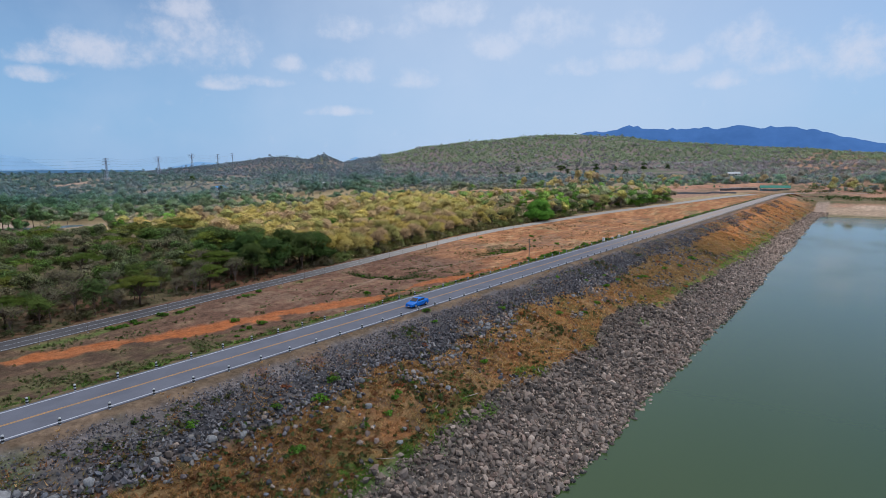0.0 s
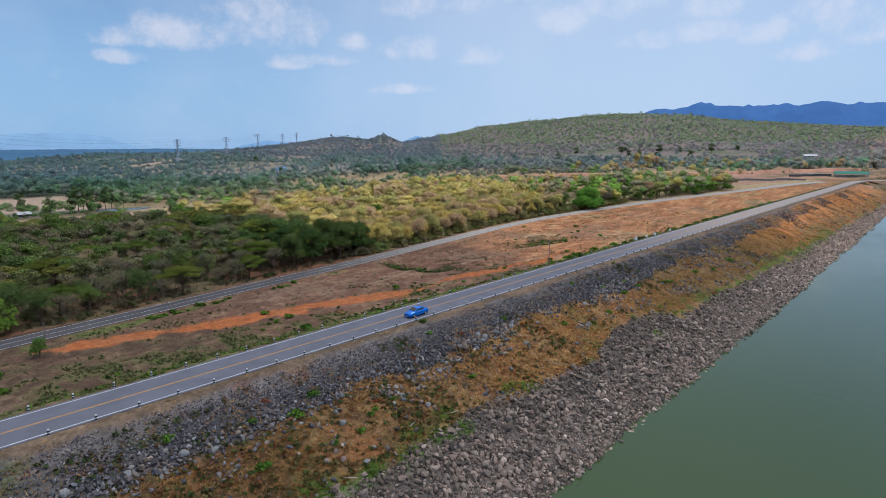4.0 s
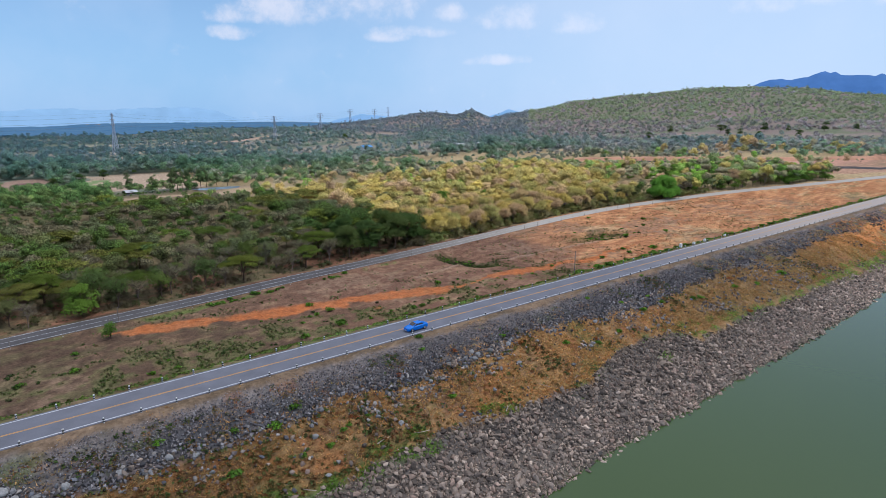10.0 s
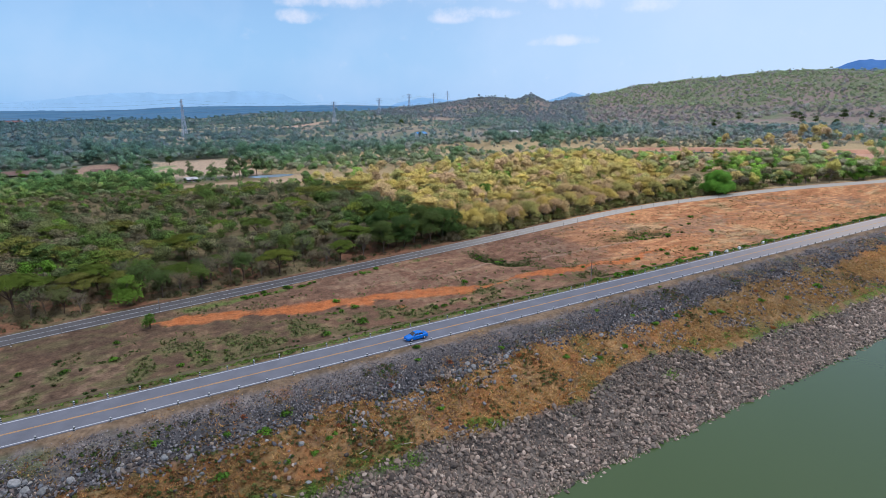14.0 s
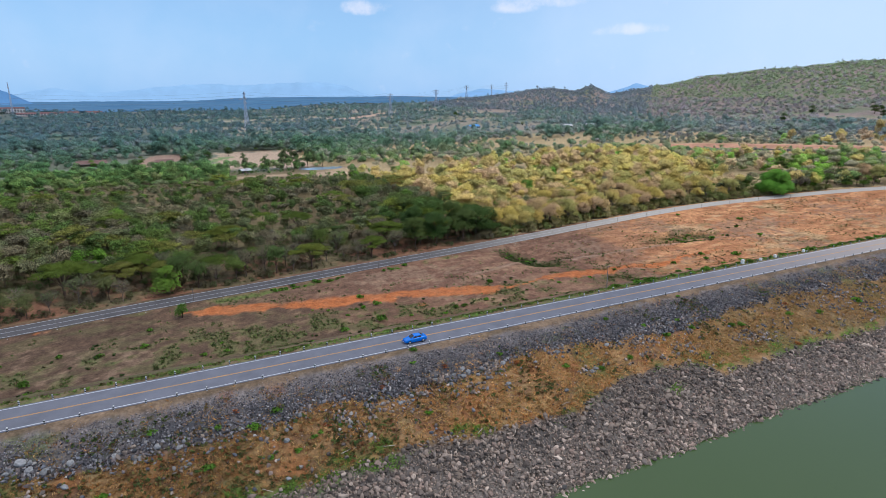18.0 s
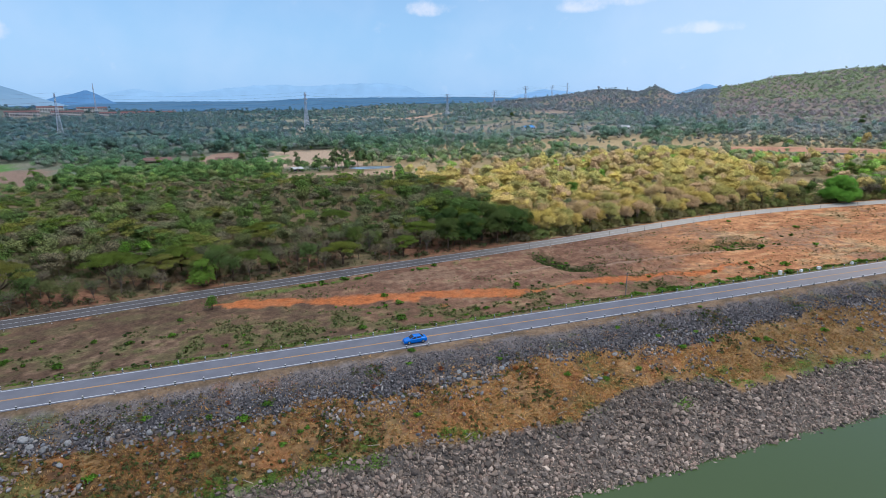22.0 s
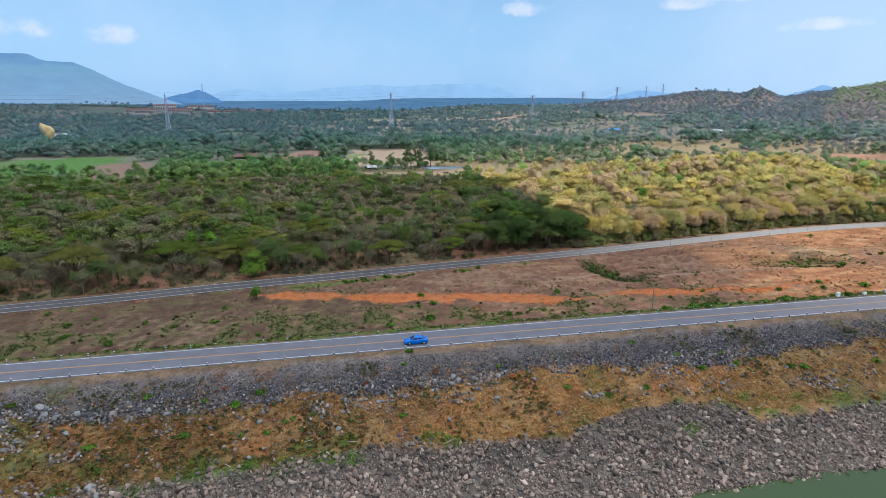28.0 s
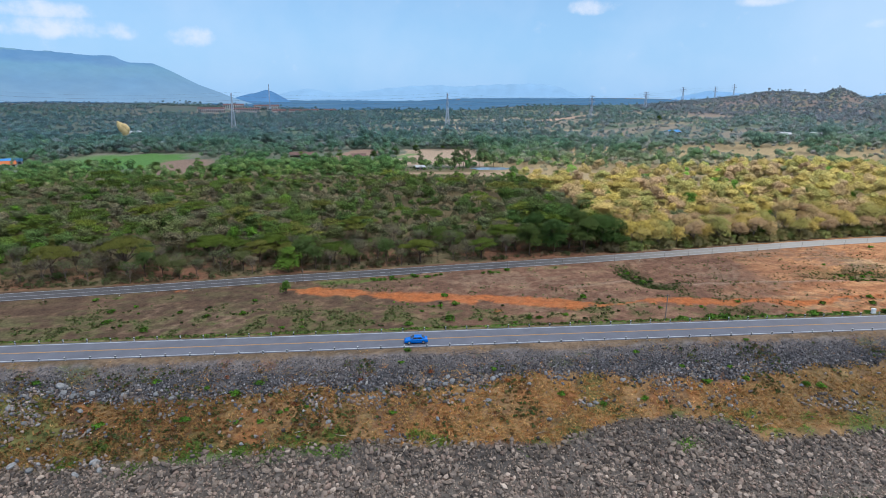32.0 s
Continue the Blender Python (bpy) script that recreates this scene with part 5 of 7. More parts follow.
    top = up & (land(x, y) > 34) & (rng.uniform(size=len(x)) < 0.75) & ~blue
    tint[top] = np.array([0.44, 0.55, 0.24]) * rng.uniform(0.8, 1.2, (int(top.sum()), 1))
    # left ridge blued as if seen through haze
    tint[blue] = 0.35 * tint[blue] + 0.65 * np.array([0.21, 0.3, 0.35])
    # aerial haze painted in: far foliage mixes towards grey-blue
    if haze_mix:
        haze_mix = (haze_mix * (0.05 + 0.95 * ramp(r, 460, 860)) * np.where((k == 3) & (r < 780), 0.1, np.where(up, 0.35, 1.0)))[:, None]
        tint = tint * (1 - haze_mix) + np.array([0.165, 0.25, 0.33]) * haze_mix
    # west woods darker and bluer, east lighter: shade and haze in the tint
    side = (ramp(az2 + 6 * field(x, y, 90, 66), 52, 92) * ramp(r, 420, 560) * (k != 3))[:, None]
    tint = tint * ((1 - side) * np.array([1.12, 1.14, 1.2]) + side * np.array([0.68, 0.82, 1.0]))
    s = np.where((x > 8) & (x < 128) & (y > 335) & (y < 412) | (x > -125) & (x < 5) & (y > 455) & (y < 520), s * 0.34, s)
    s = np.where((bank_off(x, y) < 75) & (bank_off(x, y) > 0) & (y < 330), s * 0.34, s)
    low = (r > 330) & (r < 680) & (x < 70 + 0.05 * y) & (y > 300)
    s = np.where(low, s * np.where(r < 440, np.where(k == 1, 0.5, 0.7), 0.72), s)
    flat_shapes, pick = [], np.zeros(len(x), dtype=int)
    v = rng.randint(0, 3, len(x))
    for i, nm in enumerate(NAMES):
        for j in range(3):
            pick[(k == i) & (v == j)] = len(flat_shapes)
            flat_shapes.append(shapes[nm][j])
    s3 = s[:, None] * rng.uniform(0.85, 1.15, (len(x), 3))
    if name == "scrub":
        s3 = s3 * np.where(up, 1.48, 1.35)[:, None]
    if rmax > 430:
        tint = np.minimum(tint * np.where(up, 0.8, np.where(k == 3, 1.0, 1.2))[:, None], 0.85)
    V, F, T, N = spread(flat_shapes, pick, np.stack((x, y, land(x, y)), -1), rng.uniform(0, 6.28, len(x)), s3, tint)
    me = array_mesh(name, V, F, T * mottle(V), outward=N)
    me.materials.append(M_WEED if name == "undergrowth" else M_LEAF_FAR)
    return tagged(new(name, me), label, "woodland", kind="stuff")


# front rows as single trees
front = []
tries = 0
while len(front) < 290 and tries < 9000:
    tries += 1
    x = rt.uniform(-150, 425)
    y = float(wood_line(x)) + abs(rt.normal(0, 1)) * 16 + 1.5
    if all((x - a) ** 2 + (y - b) ** 2 > (4.6 if x > 85 else 5.4) ** 2 for a, b in front) and math.hypot(x - 303.5, y - 132) > 19:
        front.append((x, y))
NAMED = [("umbrella", 7.1, 115.4, 0.85), ("umbrella", -74.1, 117.7, 1.15), ("umbrella", -103.5, 108.9, 1.25), ("umbrella", -51.6, 125.4, 0.95), ("umbrella", -128.3, 105.5, 1.1), ("umbrella", 32.6, 118.6, 0.8),
         ("dark", 78.3, 124.7, 1.1), ("dark", 87.8, 129, 1.16), ("dark", 94.9, 130.7, 1.05), ("dark", 65.6, 125.9, 1.1), ("dark", 80.5, 136.3, 1.2), ("dark", 53.9, 122.8, 1.02), ("umbrella", 44.2, 131.7, 1.0), ("dark", 89.8, 140.2, 1.05),
         ("umbrella", -18.3, 158.9, 0.95), ("umbrella", 15.1, 174.7, 0.95), ("umbrella", 60.8, 160.7, 0.9), ("umbrella", -57, 120.1, 0.85),
         ("green", -6.5, 113.7, 1.1), ("green", -39.5, 113.7, 1.1), ("green", -21, 111.8, 0.9)]
for kind, x, y, s in NAMED:
    tree(kind, x, y, s, rt)
fx, fy = np.array([p[0] for p in front]), np.array([p[1] for p in front])
fk, fs = species(fx, fy, rt)
for x, y, k, s in zip(fx, fy, fk, fs):
    if all((x - a) ** 2 + (y - b) ** 2 > 30 for q, a, b, c in NAMED):
        kind = NAMES[int(k)]
        tree(kind, x, y, s * (0.74 if kind == "umbrella" else 1.0 if kind == "dry" else 0.95), rt)


def behind(x, y):
    return y > wood_line(x) + np.where((x > -150) & (x < 330), 30, 6)


forest("woodland", MID, 6.8, 100, 420, "dry-season woodland of olive, brown and yellow trees", np.random.RandomState(71), 1.0, 0.0, behind)
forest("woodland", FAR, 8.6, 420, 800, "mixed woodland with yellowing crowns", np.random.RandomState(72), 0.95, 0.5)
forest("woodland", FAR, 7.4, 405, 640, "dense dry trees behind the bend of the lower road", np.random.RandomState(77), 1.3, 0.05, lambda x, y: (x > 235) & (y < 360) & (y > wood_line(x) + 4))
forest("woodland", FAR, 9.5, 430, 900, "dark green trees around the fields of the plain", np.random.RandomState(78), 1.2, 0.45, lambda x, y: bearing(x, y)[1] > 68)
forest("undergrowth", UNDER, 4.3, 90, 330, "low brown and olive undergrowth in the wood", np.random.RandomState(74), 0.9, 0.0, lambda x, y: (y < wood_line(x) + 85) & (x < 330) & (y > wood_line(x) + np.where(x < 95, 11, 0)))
forest("woodland", SPECK, 17.0, 800, 2000, "distant woodland of the plain and hills, tinted blue-green for haze", np.random.RandomState(73), 0.9, 0.6)
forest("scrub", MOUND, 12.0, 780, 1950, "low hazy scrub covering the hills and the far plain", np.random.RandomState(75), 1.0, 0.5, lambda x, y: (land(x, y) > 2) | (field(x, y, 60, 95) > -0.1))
# thicket that closes the edge of the wood
rk = np.random.RandomState(76)
tx = rk.uniform(-150, 340, 1500)
ty = wood_line(tx) + np.abs(rk.normal(0, 6, 1500)) + 0.4
tcols = np.array([(0.18, 0.155, 0.085), (0.16, 0.165, 0.075), (0.2, 0.155, 0.095), (0.15, 0.13, 0.085), (0.13, 0.155, 0.065)])
tt = tcols[rk.randint(0, 5, 1500)] * rk.uniform(0.8, 1.2, (1500, 1))
tt = np.where((tx > 95)[:, None], tt * np.array([2.0, 2.05, 1.5]), tt)
V, F, T, N = spread([UNDER[k][j] for k in ("dry", "green") for j in range(3)], rk.randint(0, 6, 1500), np.stack((tx, ty, land(tx, ty)), -1), rk.uniform(0, 6.28, 1500),
                 rk.uniform(0.6, 1.5, (1500, 1)) * np.where(tx > 90, 1.4, np.where(rk.uniform(size=1500) < 0.16, 0.8, 0.25))[:, None] * np.array([1, 1, 1.25]), tt)
me = array_mesh("thicket", V, F, T, outward=N)
me.materials.append(M_WEED)
tagged(new("thicket", me), "dense brown and olive thicket along the lower road", "thicket", kind="stuff")
lumps = [(6.6 * math.cos(k * 2.4) * q, 6.6 * math.sin(k * 2.4) * q, 4.2 + 8.6 * (1 - q * q) + (k % 3) * 1.0, 5.4, 5.4, 4.2) for k, q in enumerate((0.15, 0.55, 0.6, 0.85, 0.9, 1.0, 1.0, 1.05, 1.05, 0.95, 1.0, 0.8))]
BIG_WOOD, BIG_CROWN = array_mesh("trunk", *limbs(rt, 16.0, 9.5, lumps, 0.4, 0.25)), join(clumps(rt, lumps, 0.9, 0.12), leaves(rt, lumps, 5200, 0.62))
BIG_CROWN = array_mesh("crown", *BIG_CROWN[:2], np.array([(0.145, 0.33, 0.04)]) * mottle(BIG_CROWN[0]), outward=BIG_CROWN[2])
BIG_WOOD.materials.append(M_BARK)
BIG_CROWN.materials.append(M_LEAF)
big = thing("tree", "large round dense bright green tree beside the lower road", "tree", at=(303.5, 132.0, float(land(303.5, 132.0)) - 0.1))
new("trunk", BIG_WOOD).parent = big
new("crown", BIG_CROWN).parent = big
tree("fresh", -40.4, 80.6, 0.5, rt, "small thin green sapling on bare earth", "")


# ---- blue car ----
M_CAR = material("blue_car_paint", (0.0, 0.15, 0.6), 0.2, 0.15, grain=0.04, grain_scale=4, spec=0.55)
M_GLASS = material("dark_car_glass", (0.015, 0.02, 0.03), 0.08, spec=0.6)
M_TYRE = material("rubber", (0.02, 0.02, 0.02), 0.85, grain=0.2, grain_scale=20)
M_RIM = material("alloy", (0.5, 0.5, 0.52), 0.35, 0.8, grain=0.05)
M_LAMP = material("headlamp_glass", (0.7, 0.72, 0.75), 0.15, spec=0.6)
M_TAIL = material("red_lamp", (0.4, 0.02, 0.02), 0.25)
M_DARKP = material("black_plastic", (0.02, 0.02, 0.022), 0.6)


def loft(sections, mat, name, parent, label=""):
    """A body from cross-sections (x, [(y, z), ...]) mirrored about y = 0."""
    bm = bmesh.new()
    rows = []
    for x, prof in sections:
        loop = [(y, z) for y, z in prof] + [(-y, z) for y, z in reversed(prof)]
        rows.append([bm.verts.new((x, y, z)) for y, z in loop])
    n = len(rows[0])
    for a, b in zip(rows, rows[1:]):
        for k in range(n):
            bm.faces.new((a[k], a[(k + 1) % n], b[(k + 1) % n], b[k]))
    bm.faces.new(rows[0]); bm.faces.new(rows[-1])
    bmesh.ops.recalc_face_normals(bm, faces=bm.faces)
    ob = part(name, bm, mat, parent, label)
    for p in ob.data.polygons:
        p.use_smooth = True
    m = ob.modifiers.new("edges", "BEVEL")
    m.width, m.segments = 0.03, 2
    return ob


car = thing("car", "glossy blue compact saloon car parked on the dam road", "car", at=(-0.2, -1.75, 0.012), rz=180)
car.scale = (1.09, 1.06, 1.06)
# the car's front is +x here; the thing is turned round
body = loft([(-2.1, [(0.55, 0.42), (0.66, 0.5), (0.68, 0.8), (0.6, 0.92)]), (-2.0, [(0.7, 0.26), (0.8, 0.45), (0.8, 0.85), (0.68, 1.0)]),
             (-1.3, [(0.76, 0.2), (0.84, 0.45), (0.83, 0.86), (0.72, 1.03)]), (-0.2, [(0.78, 0.2), (0.85, 0.45), (0.84, 0.86), (0.74, 1.0)]),
             (0.8, [(0.78, 0.2), (0.85, 0.45), (0.83, 0.83), (0.72, 0.97)]), (1.5, [(0.76, 0.22), (0.83, 0.45), (0.8, 0.76), (0.66, 0.88)]),
             (1.98, [(0.7, 0.26), (0.77, 0.42), (0.74, 0.66), (0.6, 0.76)]), (2.12, [(0.55, 0.34), (0.62, 0.42), (0.6, 0.58), (0.5, 0.66)])], M_CAR, "body", car)
loft([(-1.62, [(0.60, 0.98), (0.6, 1.0), (0.58, 1.01), (0.5, 1.02)]), (-1.0, [(0.70, 0.98), (0.64, 1.25), (0.6, 1.34), (0.5, 1.38)]),
      (-0.1, [(0.72, 0.96), (0.65, 1.28), (0.61, 1.38), (0.5, 1.42)]), (0.35, [(0.72, 0.95), (0.65, 1.24), (0.6, 1.34), (0.5, 1.38)]),
      (1.05, [(0.64, 0.94), (0.64, 0.95), (0.6, 0.96), (0.5, 0.97)])], M_CAR, "cabin", car)
for s in (-1, 1):
    for x0, x1, x2, x3 in ((-1.05, -0.18, -0.22, -0.88), (-0.1, 0.78, 0.34, -0.06)):
        bm = bmesh.new()
        q = [(x0, 0.745 * s, 0.99), (x1, 0.745 * s, 0.97), (x2, 0.675 * s, 1.28), (x3, 0.675 * s, 1.29)]
        a = [bm.verts.new(p) for p in q]
        c = [bm.verts.new((p[0], p[1] - 0.05 * s, p[2])) for p in q]
        bm.faces.new(a); bm.faces.new(c[::-1])
        for k in range(4):
            bm.faces.new((a[k], c[k], c[(k + 1) % 4], a[(k + 1) % 4]))
        bmesh.ops.recalc_face_normals(bm, faces=bm.faces)
        part("side_window", bm, M_GLASS, car, "dark tinted side window")
    for x in (-1.3, 1.28):
        bm = bmesh.new()
        tube(bm, [(0, -0.1, 0), (0, -0.085, 0), (0, 0.085, 0), (0, 0.1, 0)], [0.25, 0.3, 0.3, 0.25], 18)
        w = part("wheel", bm, M_TYRE, car, "black rubber tyre")
        w.location = (x, 0.77 * s, 0.3)
        bm = bmesh.new()
        tube(bm, [(0, 0.08 * s, 0), (0, 0.118 * s, 0)], [0.2, 0.15], 14)
        part("rim", bm, M_RIM, w, "silver alloy rim")
    bm = bmesh.new(); box(bm, 1.93, 2.08, 0.4 * s - 0.16, 0.4 * s + 0.16, 0.56, 0.7, 0.03); part("headlight", bm, M_LAMP, car, "clear headlamp")
    bm = bmesh.new(); box(bm, -2.1, -1.98, 0.52 * s - 0.14, 0.52 * s + 0.14, 0.72, 0.88, 0.03); part("tail_light", bm, M_TAIL, car, "red tail lamp")
    bm = bmesh.new(); box(bm, 0.72, 0.86, 0.84 * s - 0.07, 0.84 * s + 0.07, 0.94, 1.06, 0.03); part("mirror", bm, M_CAR, car)
for pts, nm in (([(1.0, 0.6, 0.985), (1.0, -0.6, 0.985), (0.38, -0.54, 1.37), (0.38, 0.54, 1.37)], "windscreen"), ([(-1.58, 0.52, 1.03), (-1.58, -0.52, 1.03), (-1.02, -0.52, 1.37), (-1.02, 0.52, 1.37)], "rear_window")):
    bm = bmesh.new()
    a = [bm.verts.new((p[0], p[1], p[2] + 0.035)) for p in pts]
    c = [bm.verts.new((p[0], p[1], p[2] - 0.03)) for p in pts]
    bm.faces.new(a); bm.faces.new(c[::-1])
    for k in range(4):
        bm.faces.new((a[k], c[k], c[(k + 1) % 4], a[(k + 1) % 4]))
    bmesh.ops.recalc_face_normals(bm, faces=bm.faces)
    part(nm, bm, M_GLASS, car, "dark glass")
for x0, x1, z0, z1, nm in ((2.02, 2.16, 0.24, 0.44, "front_bumper"), (-2.16, -2.02, 0.28, 0.5, "rear_bumper")):
    bm = bmesh.new(); box(bm, x0, x1, -0.7, 0.7, z0, z1, 0.04); part(nm, bm, M_CAR, car)
bm = bmesh.new(); box(bm, 2.06, 2.135, -0.24, 0.24, 0.5, 0.62, 0.01); part("grille", bm, M_DARKP, car, "black grille")
bm = bmesh.new(); box(bm, 2.155, 2.172, -0.2, 0.2, 0.3, 0.4, 0.004); part("plate", bm, M_WHITE, car, "blank white plate")


# ---- transmission towers ----
def lattice(bm, h, w0, w1, w2, waist, t=0.32):
    """Square tapering mast of angle bars with cross bracing."""
    lev = [0.0]
    while lev[-1] < h - 2:
        lev.append(min(h, lev[-1] + max(2.6, np.interp(lev[-1], [0, h], [7.5, 3]))))

    def half(z):
        return float(np.interp(z, [0, waist, h], [w0, w1, w2]))
    for a, b in zip(lev, lev[1:]):
        ca = [(sx * half(a), sy * half(a), a) for sx, sy in ((-1, -1), (1, -1), (1, 1), (-1, 1))]
        cb = [(sx * half(b), sy * half(b), b) for sx, sy in ((-1, -1), (1, -1), (1, 1), (-1, 1))]
        for k in range(4):
            tube(bm, [ca[k], cb[k]], [t, t], 4)
            tube(bm, [ca[k], cb[(k + 1) % 4]], [t * 0.55] * 2, 3)
            tube(bm, [cb[k], ca[(k + 1) % 4]], [t * 0.55] * 2, 3)
            tube(bm, [cb[k], cb[(k + 1) % 4]], [t * 0.5] * 2, 3)
    return bm


M_TOWER = material("steel_lattice", (0.42, 0.47, 0.56), 0.6, 0.2, grain=0.1, grain_scale=0.4)
TOWERS = [(-266.0, 927.4, 50.1), (109.0, 1001.7, 50.5), (429.4, 1116.8, 46.5), (664.7, 1376.7, 56.3), (859.7, 1561.1, 70.3), (1105.2, 1816.5, 77.8), (1272.5, 1981.4, 88.0)]
tops = []
for i, (x, y, top) in enumerate(TOWERS):
    z = float(land(x, y)) - 0.5
    a, b = TOWERS[max(i - 1, 0)], TOWERS[min(i + 1, len(TOWERS) - 1)]
    turn = math.degrees(math.atan2(b[1] - a[1], b[0] - a[0]))
    h = top - z
    ob = thing("transmission_tower", "grey steel lattice high-voltage tower above the woods", "tower", "power line across the plain", at=(x, y, z), rz=turn)
    bm = bmesh.new()
    part("mast", lattice(bm, h, 4.2, 1.3, 0.7, h * 0.62), M_TOWER, ob)
    ends = []
    for zz, w in ((h * 0.72, 7.5), (h * 0.83, 9.0), (h * 0.94, 7.0)):
        bm = bmesh.new()
        for s in (-1, 1):
            for d in (-0.8, 0.8):
                tube(bm, [(d, 0, zz), (0, s * w, zz + 0.3)], [0.4, 0.25], 4)
            tube(bm, [(0, 0, zz + 2.4), (0, s * w, zz + 0.3)], [0.34, 0.25], 4)
            tube(bm, [(0, s * w, zz + 0.3), (0, s * w, zz - 1.6)], [0.14, 0.14], 5)
        part("crossarm", bm, M_TOWER, ob)
        m = pose(x, y, z, 0, 0, turn)
        ends += [m @ Vector((0, s * w, zz - 1.6)) for s in (-1, 1)]
    ends.append(pose(x, y, z) @ Vector((0, 0, h)))
    tops.append(ends)
bm = bmesh.new()
lattice(bm, 82, 1.6, 1.2, 0.6, 40, 0.32)
mast = thing("radio_mast", "slim grey steel lattice mast on the plain", "mast", at=(-361.8, 1756.3, float(land(-361.8, 1756.3)) - 1))
part("mast", bm, M_TOWER, mast)
bm = bmesh.new()
for dx in (-1, 1):
    box(bm, dx - 0.5, dx + 0.5, -0.4, 0.4, 66, 70, 0.1)
part("antenna", bm, M_CONC, mast, "white panel antennas")
wire_mat = material("wire", (0.1, 0.11, 0.14), 0.6, 0.3)
west = [p + Vector((-340, -72 - 40, 2)) for p in tops[0]]
for A, B in zip([west] + tops, tops):
    for k, (p, q) in enumerate(zip(A, B)):
        bm = bmesh.new()
        tube(bm, [p.lerp(q, t) - Vector((0, 0, 26 * t * (1 - t))) for t in np.linspace(0, 1, 13)], [0.07] * 13, 3)
        tagged(part("power_wire", bm, wire_mat), "thin dark power cable slung between towers", "cable", "power line cables")


# ---- low weeds on the open ground ----
def weeds(n, span, keep, tones, label, rng):
    shapes = [leaves(rng, [(0, 0, 0.15, 0.42, 0.42, 0.3)], 6, 0.42, 0.6) for k in range(6)]
    x, y = rng.uniform(span[0], span[1], n), rng.uniform(span[2], span[3], n)
    ok = rng.uniform(size=n) < keep(x, y)
    x, y = x[ok], y[ok]
    n = len(x)
    t = np.array(tones)[rng.randint(0, len(tones), n)] * rng.uniform(0.8, 1.2, (n, 1))
    V, F, T, N = spread(shapes, rng.randint(0, 6, n), np.stack((x, y, land(x, y)), -1), rng.uniform(0, 6.28, n), rng.uniform(0.35, 1.0, (n, 1)) * np.ones((n, 3)), t)
    me = array_mesh("weeds", V, F, T, outward=N)
    me.materials.append(M_WEED)
    tagged(new("weeds", me), label, "weeds", kind="stuff")


rw = np.random.RandomState(81)
weeds(32000, (-130, 122, 44, 104), lambda x, y: ramp(field(x, y, 4.5, 22) + 0.5 * field(x, y, 14, 21) + 0.4 * field(x, y, 1.8, 24, 2), 0.05, 0.7) * np.where(y > np.interp(x, LX, LY) - 1.5, 0, 1) * (0.35 + 0.65 * ramp(-y, -76, -62)) * (1 - red_band(x, y)),
      [(0.12, 0.145, 0.055), (0.095, 0.145, 0.045), (0.16, 0.15, 0.075), (0.23, 0.18, 0.10), (0.13, 0.18, 0.05)], "low dark green and brown weeds on bare earth", rw)
weeds(6000, (100, 330, 40, 125), lambda x, y: ramp(field(x, y, 8, 96), 0.3, 0.9) * np.where(y > np.interp(x, LX, LY) - 1.5, 0, 1) * 0.7, [(0.12, 0.17, 0.05), (0.2, 0.18, 0.08), (0.3, 0.2, 0.1)],
      "sparse weeds on orange earth", rw)
weeds(9000, (100, 345, 40, 127), lambda x, y: ramp(field(x * 0.4, y, 5, 94), -0.3, 0.6) * np.where(y > np.interp(x, LX, LY) - 1.5, 0, 1) * 0.8, [(0.42, 0.30, 0.16), (0.36, 0.22, 0.11), (0.22, 0.16, 0.08), (0.17, 0.17, 0.06)],
      "short dry grass on orange earth", rw)
weeds(2600, (78, 104, 72, 108), lambda x, y: np.exp(-(((x - 87) / 5.5) ** 2 + ((y - 92) / 13) ** 2) ** 2) + np.exp(-(((x - 92.6) / 8) ** 2 + ((y - 79.6) / 5) ** 2) ** 2), [(0.08, 0.12, 0.035), (0.10, 0.15, 0.04), (0.13, 0.13, 0.06)],
      "dark green weeds filling the hollow", rw)
weeds(4200, (146, 202, 70, 102), lambda x, y: 0.7 * np.exp(-(((x - 173) / 22) ** 2 + ((y - 86) / 9) ** 2) ** 2) * ramp(field(x, y, 5, 113), -0.4, 0.4), [(0.10, 0.14, 0.04), (0.14, 0.17, 0.05), (0.17, 0.15, 0.07)], "olive weeds in the eroded hollow", rw)
weeds(13000, (-110, 400, 5.2, 17), lambda x, y: ramp(field(x, y, 7, 93) + 0.4 * ramp(x, 30, 90), -0.3, 0.5) * ramp(-y, -17, -7), [(0.17, 0.28, 0.05), (0.19, 0.26, 0.07), (0.2, 0.17, 0.08), (0.14, 0.2, 0.05)], "green weeds along the landward verge", rw)
weeds(13000, (-95, 140, -24, -7), lambda x, y: ramp(field(x, y, 5, 97) + 0.4 * field(x, y, 20, 98), 0.2, 0.9) * 0.8, [(0.08, 0.13, 0.04), (0.14, 0.15, 0.06), (0.2, 0.13, 0.06)], "scattered weeds between slope stones", rw)
weeds(8000, (-95, 20, -25.5, -13), lambda x, y: (0.1 + 0.4 * ramp(field(x, y, 4.5, 89) + 0.5 * field(x, y, 14, 21), 0.0, 0.6)) * ramp(y, edge_talus(x, y) - 0.5, edge_talus(x, y) + 0.8), [(0.13, 0.16, 0.05), (0.18, 0.17, 0.06), (0.10, 0.13, 0.045), (0.26, 0.17, 0.07), (0.24, 0.11, 0.05)],
      "olive and rusty weeds in the dry grass", rw)




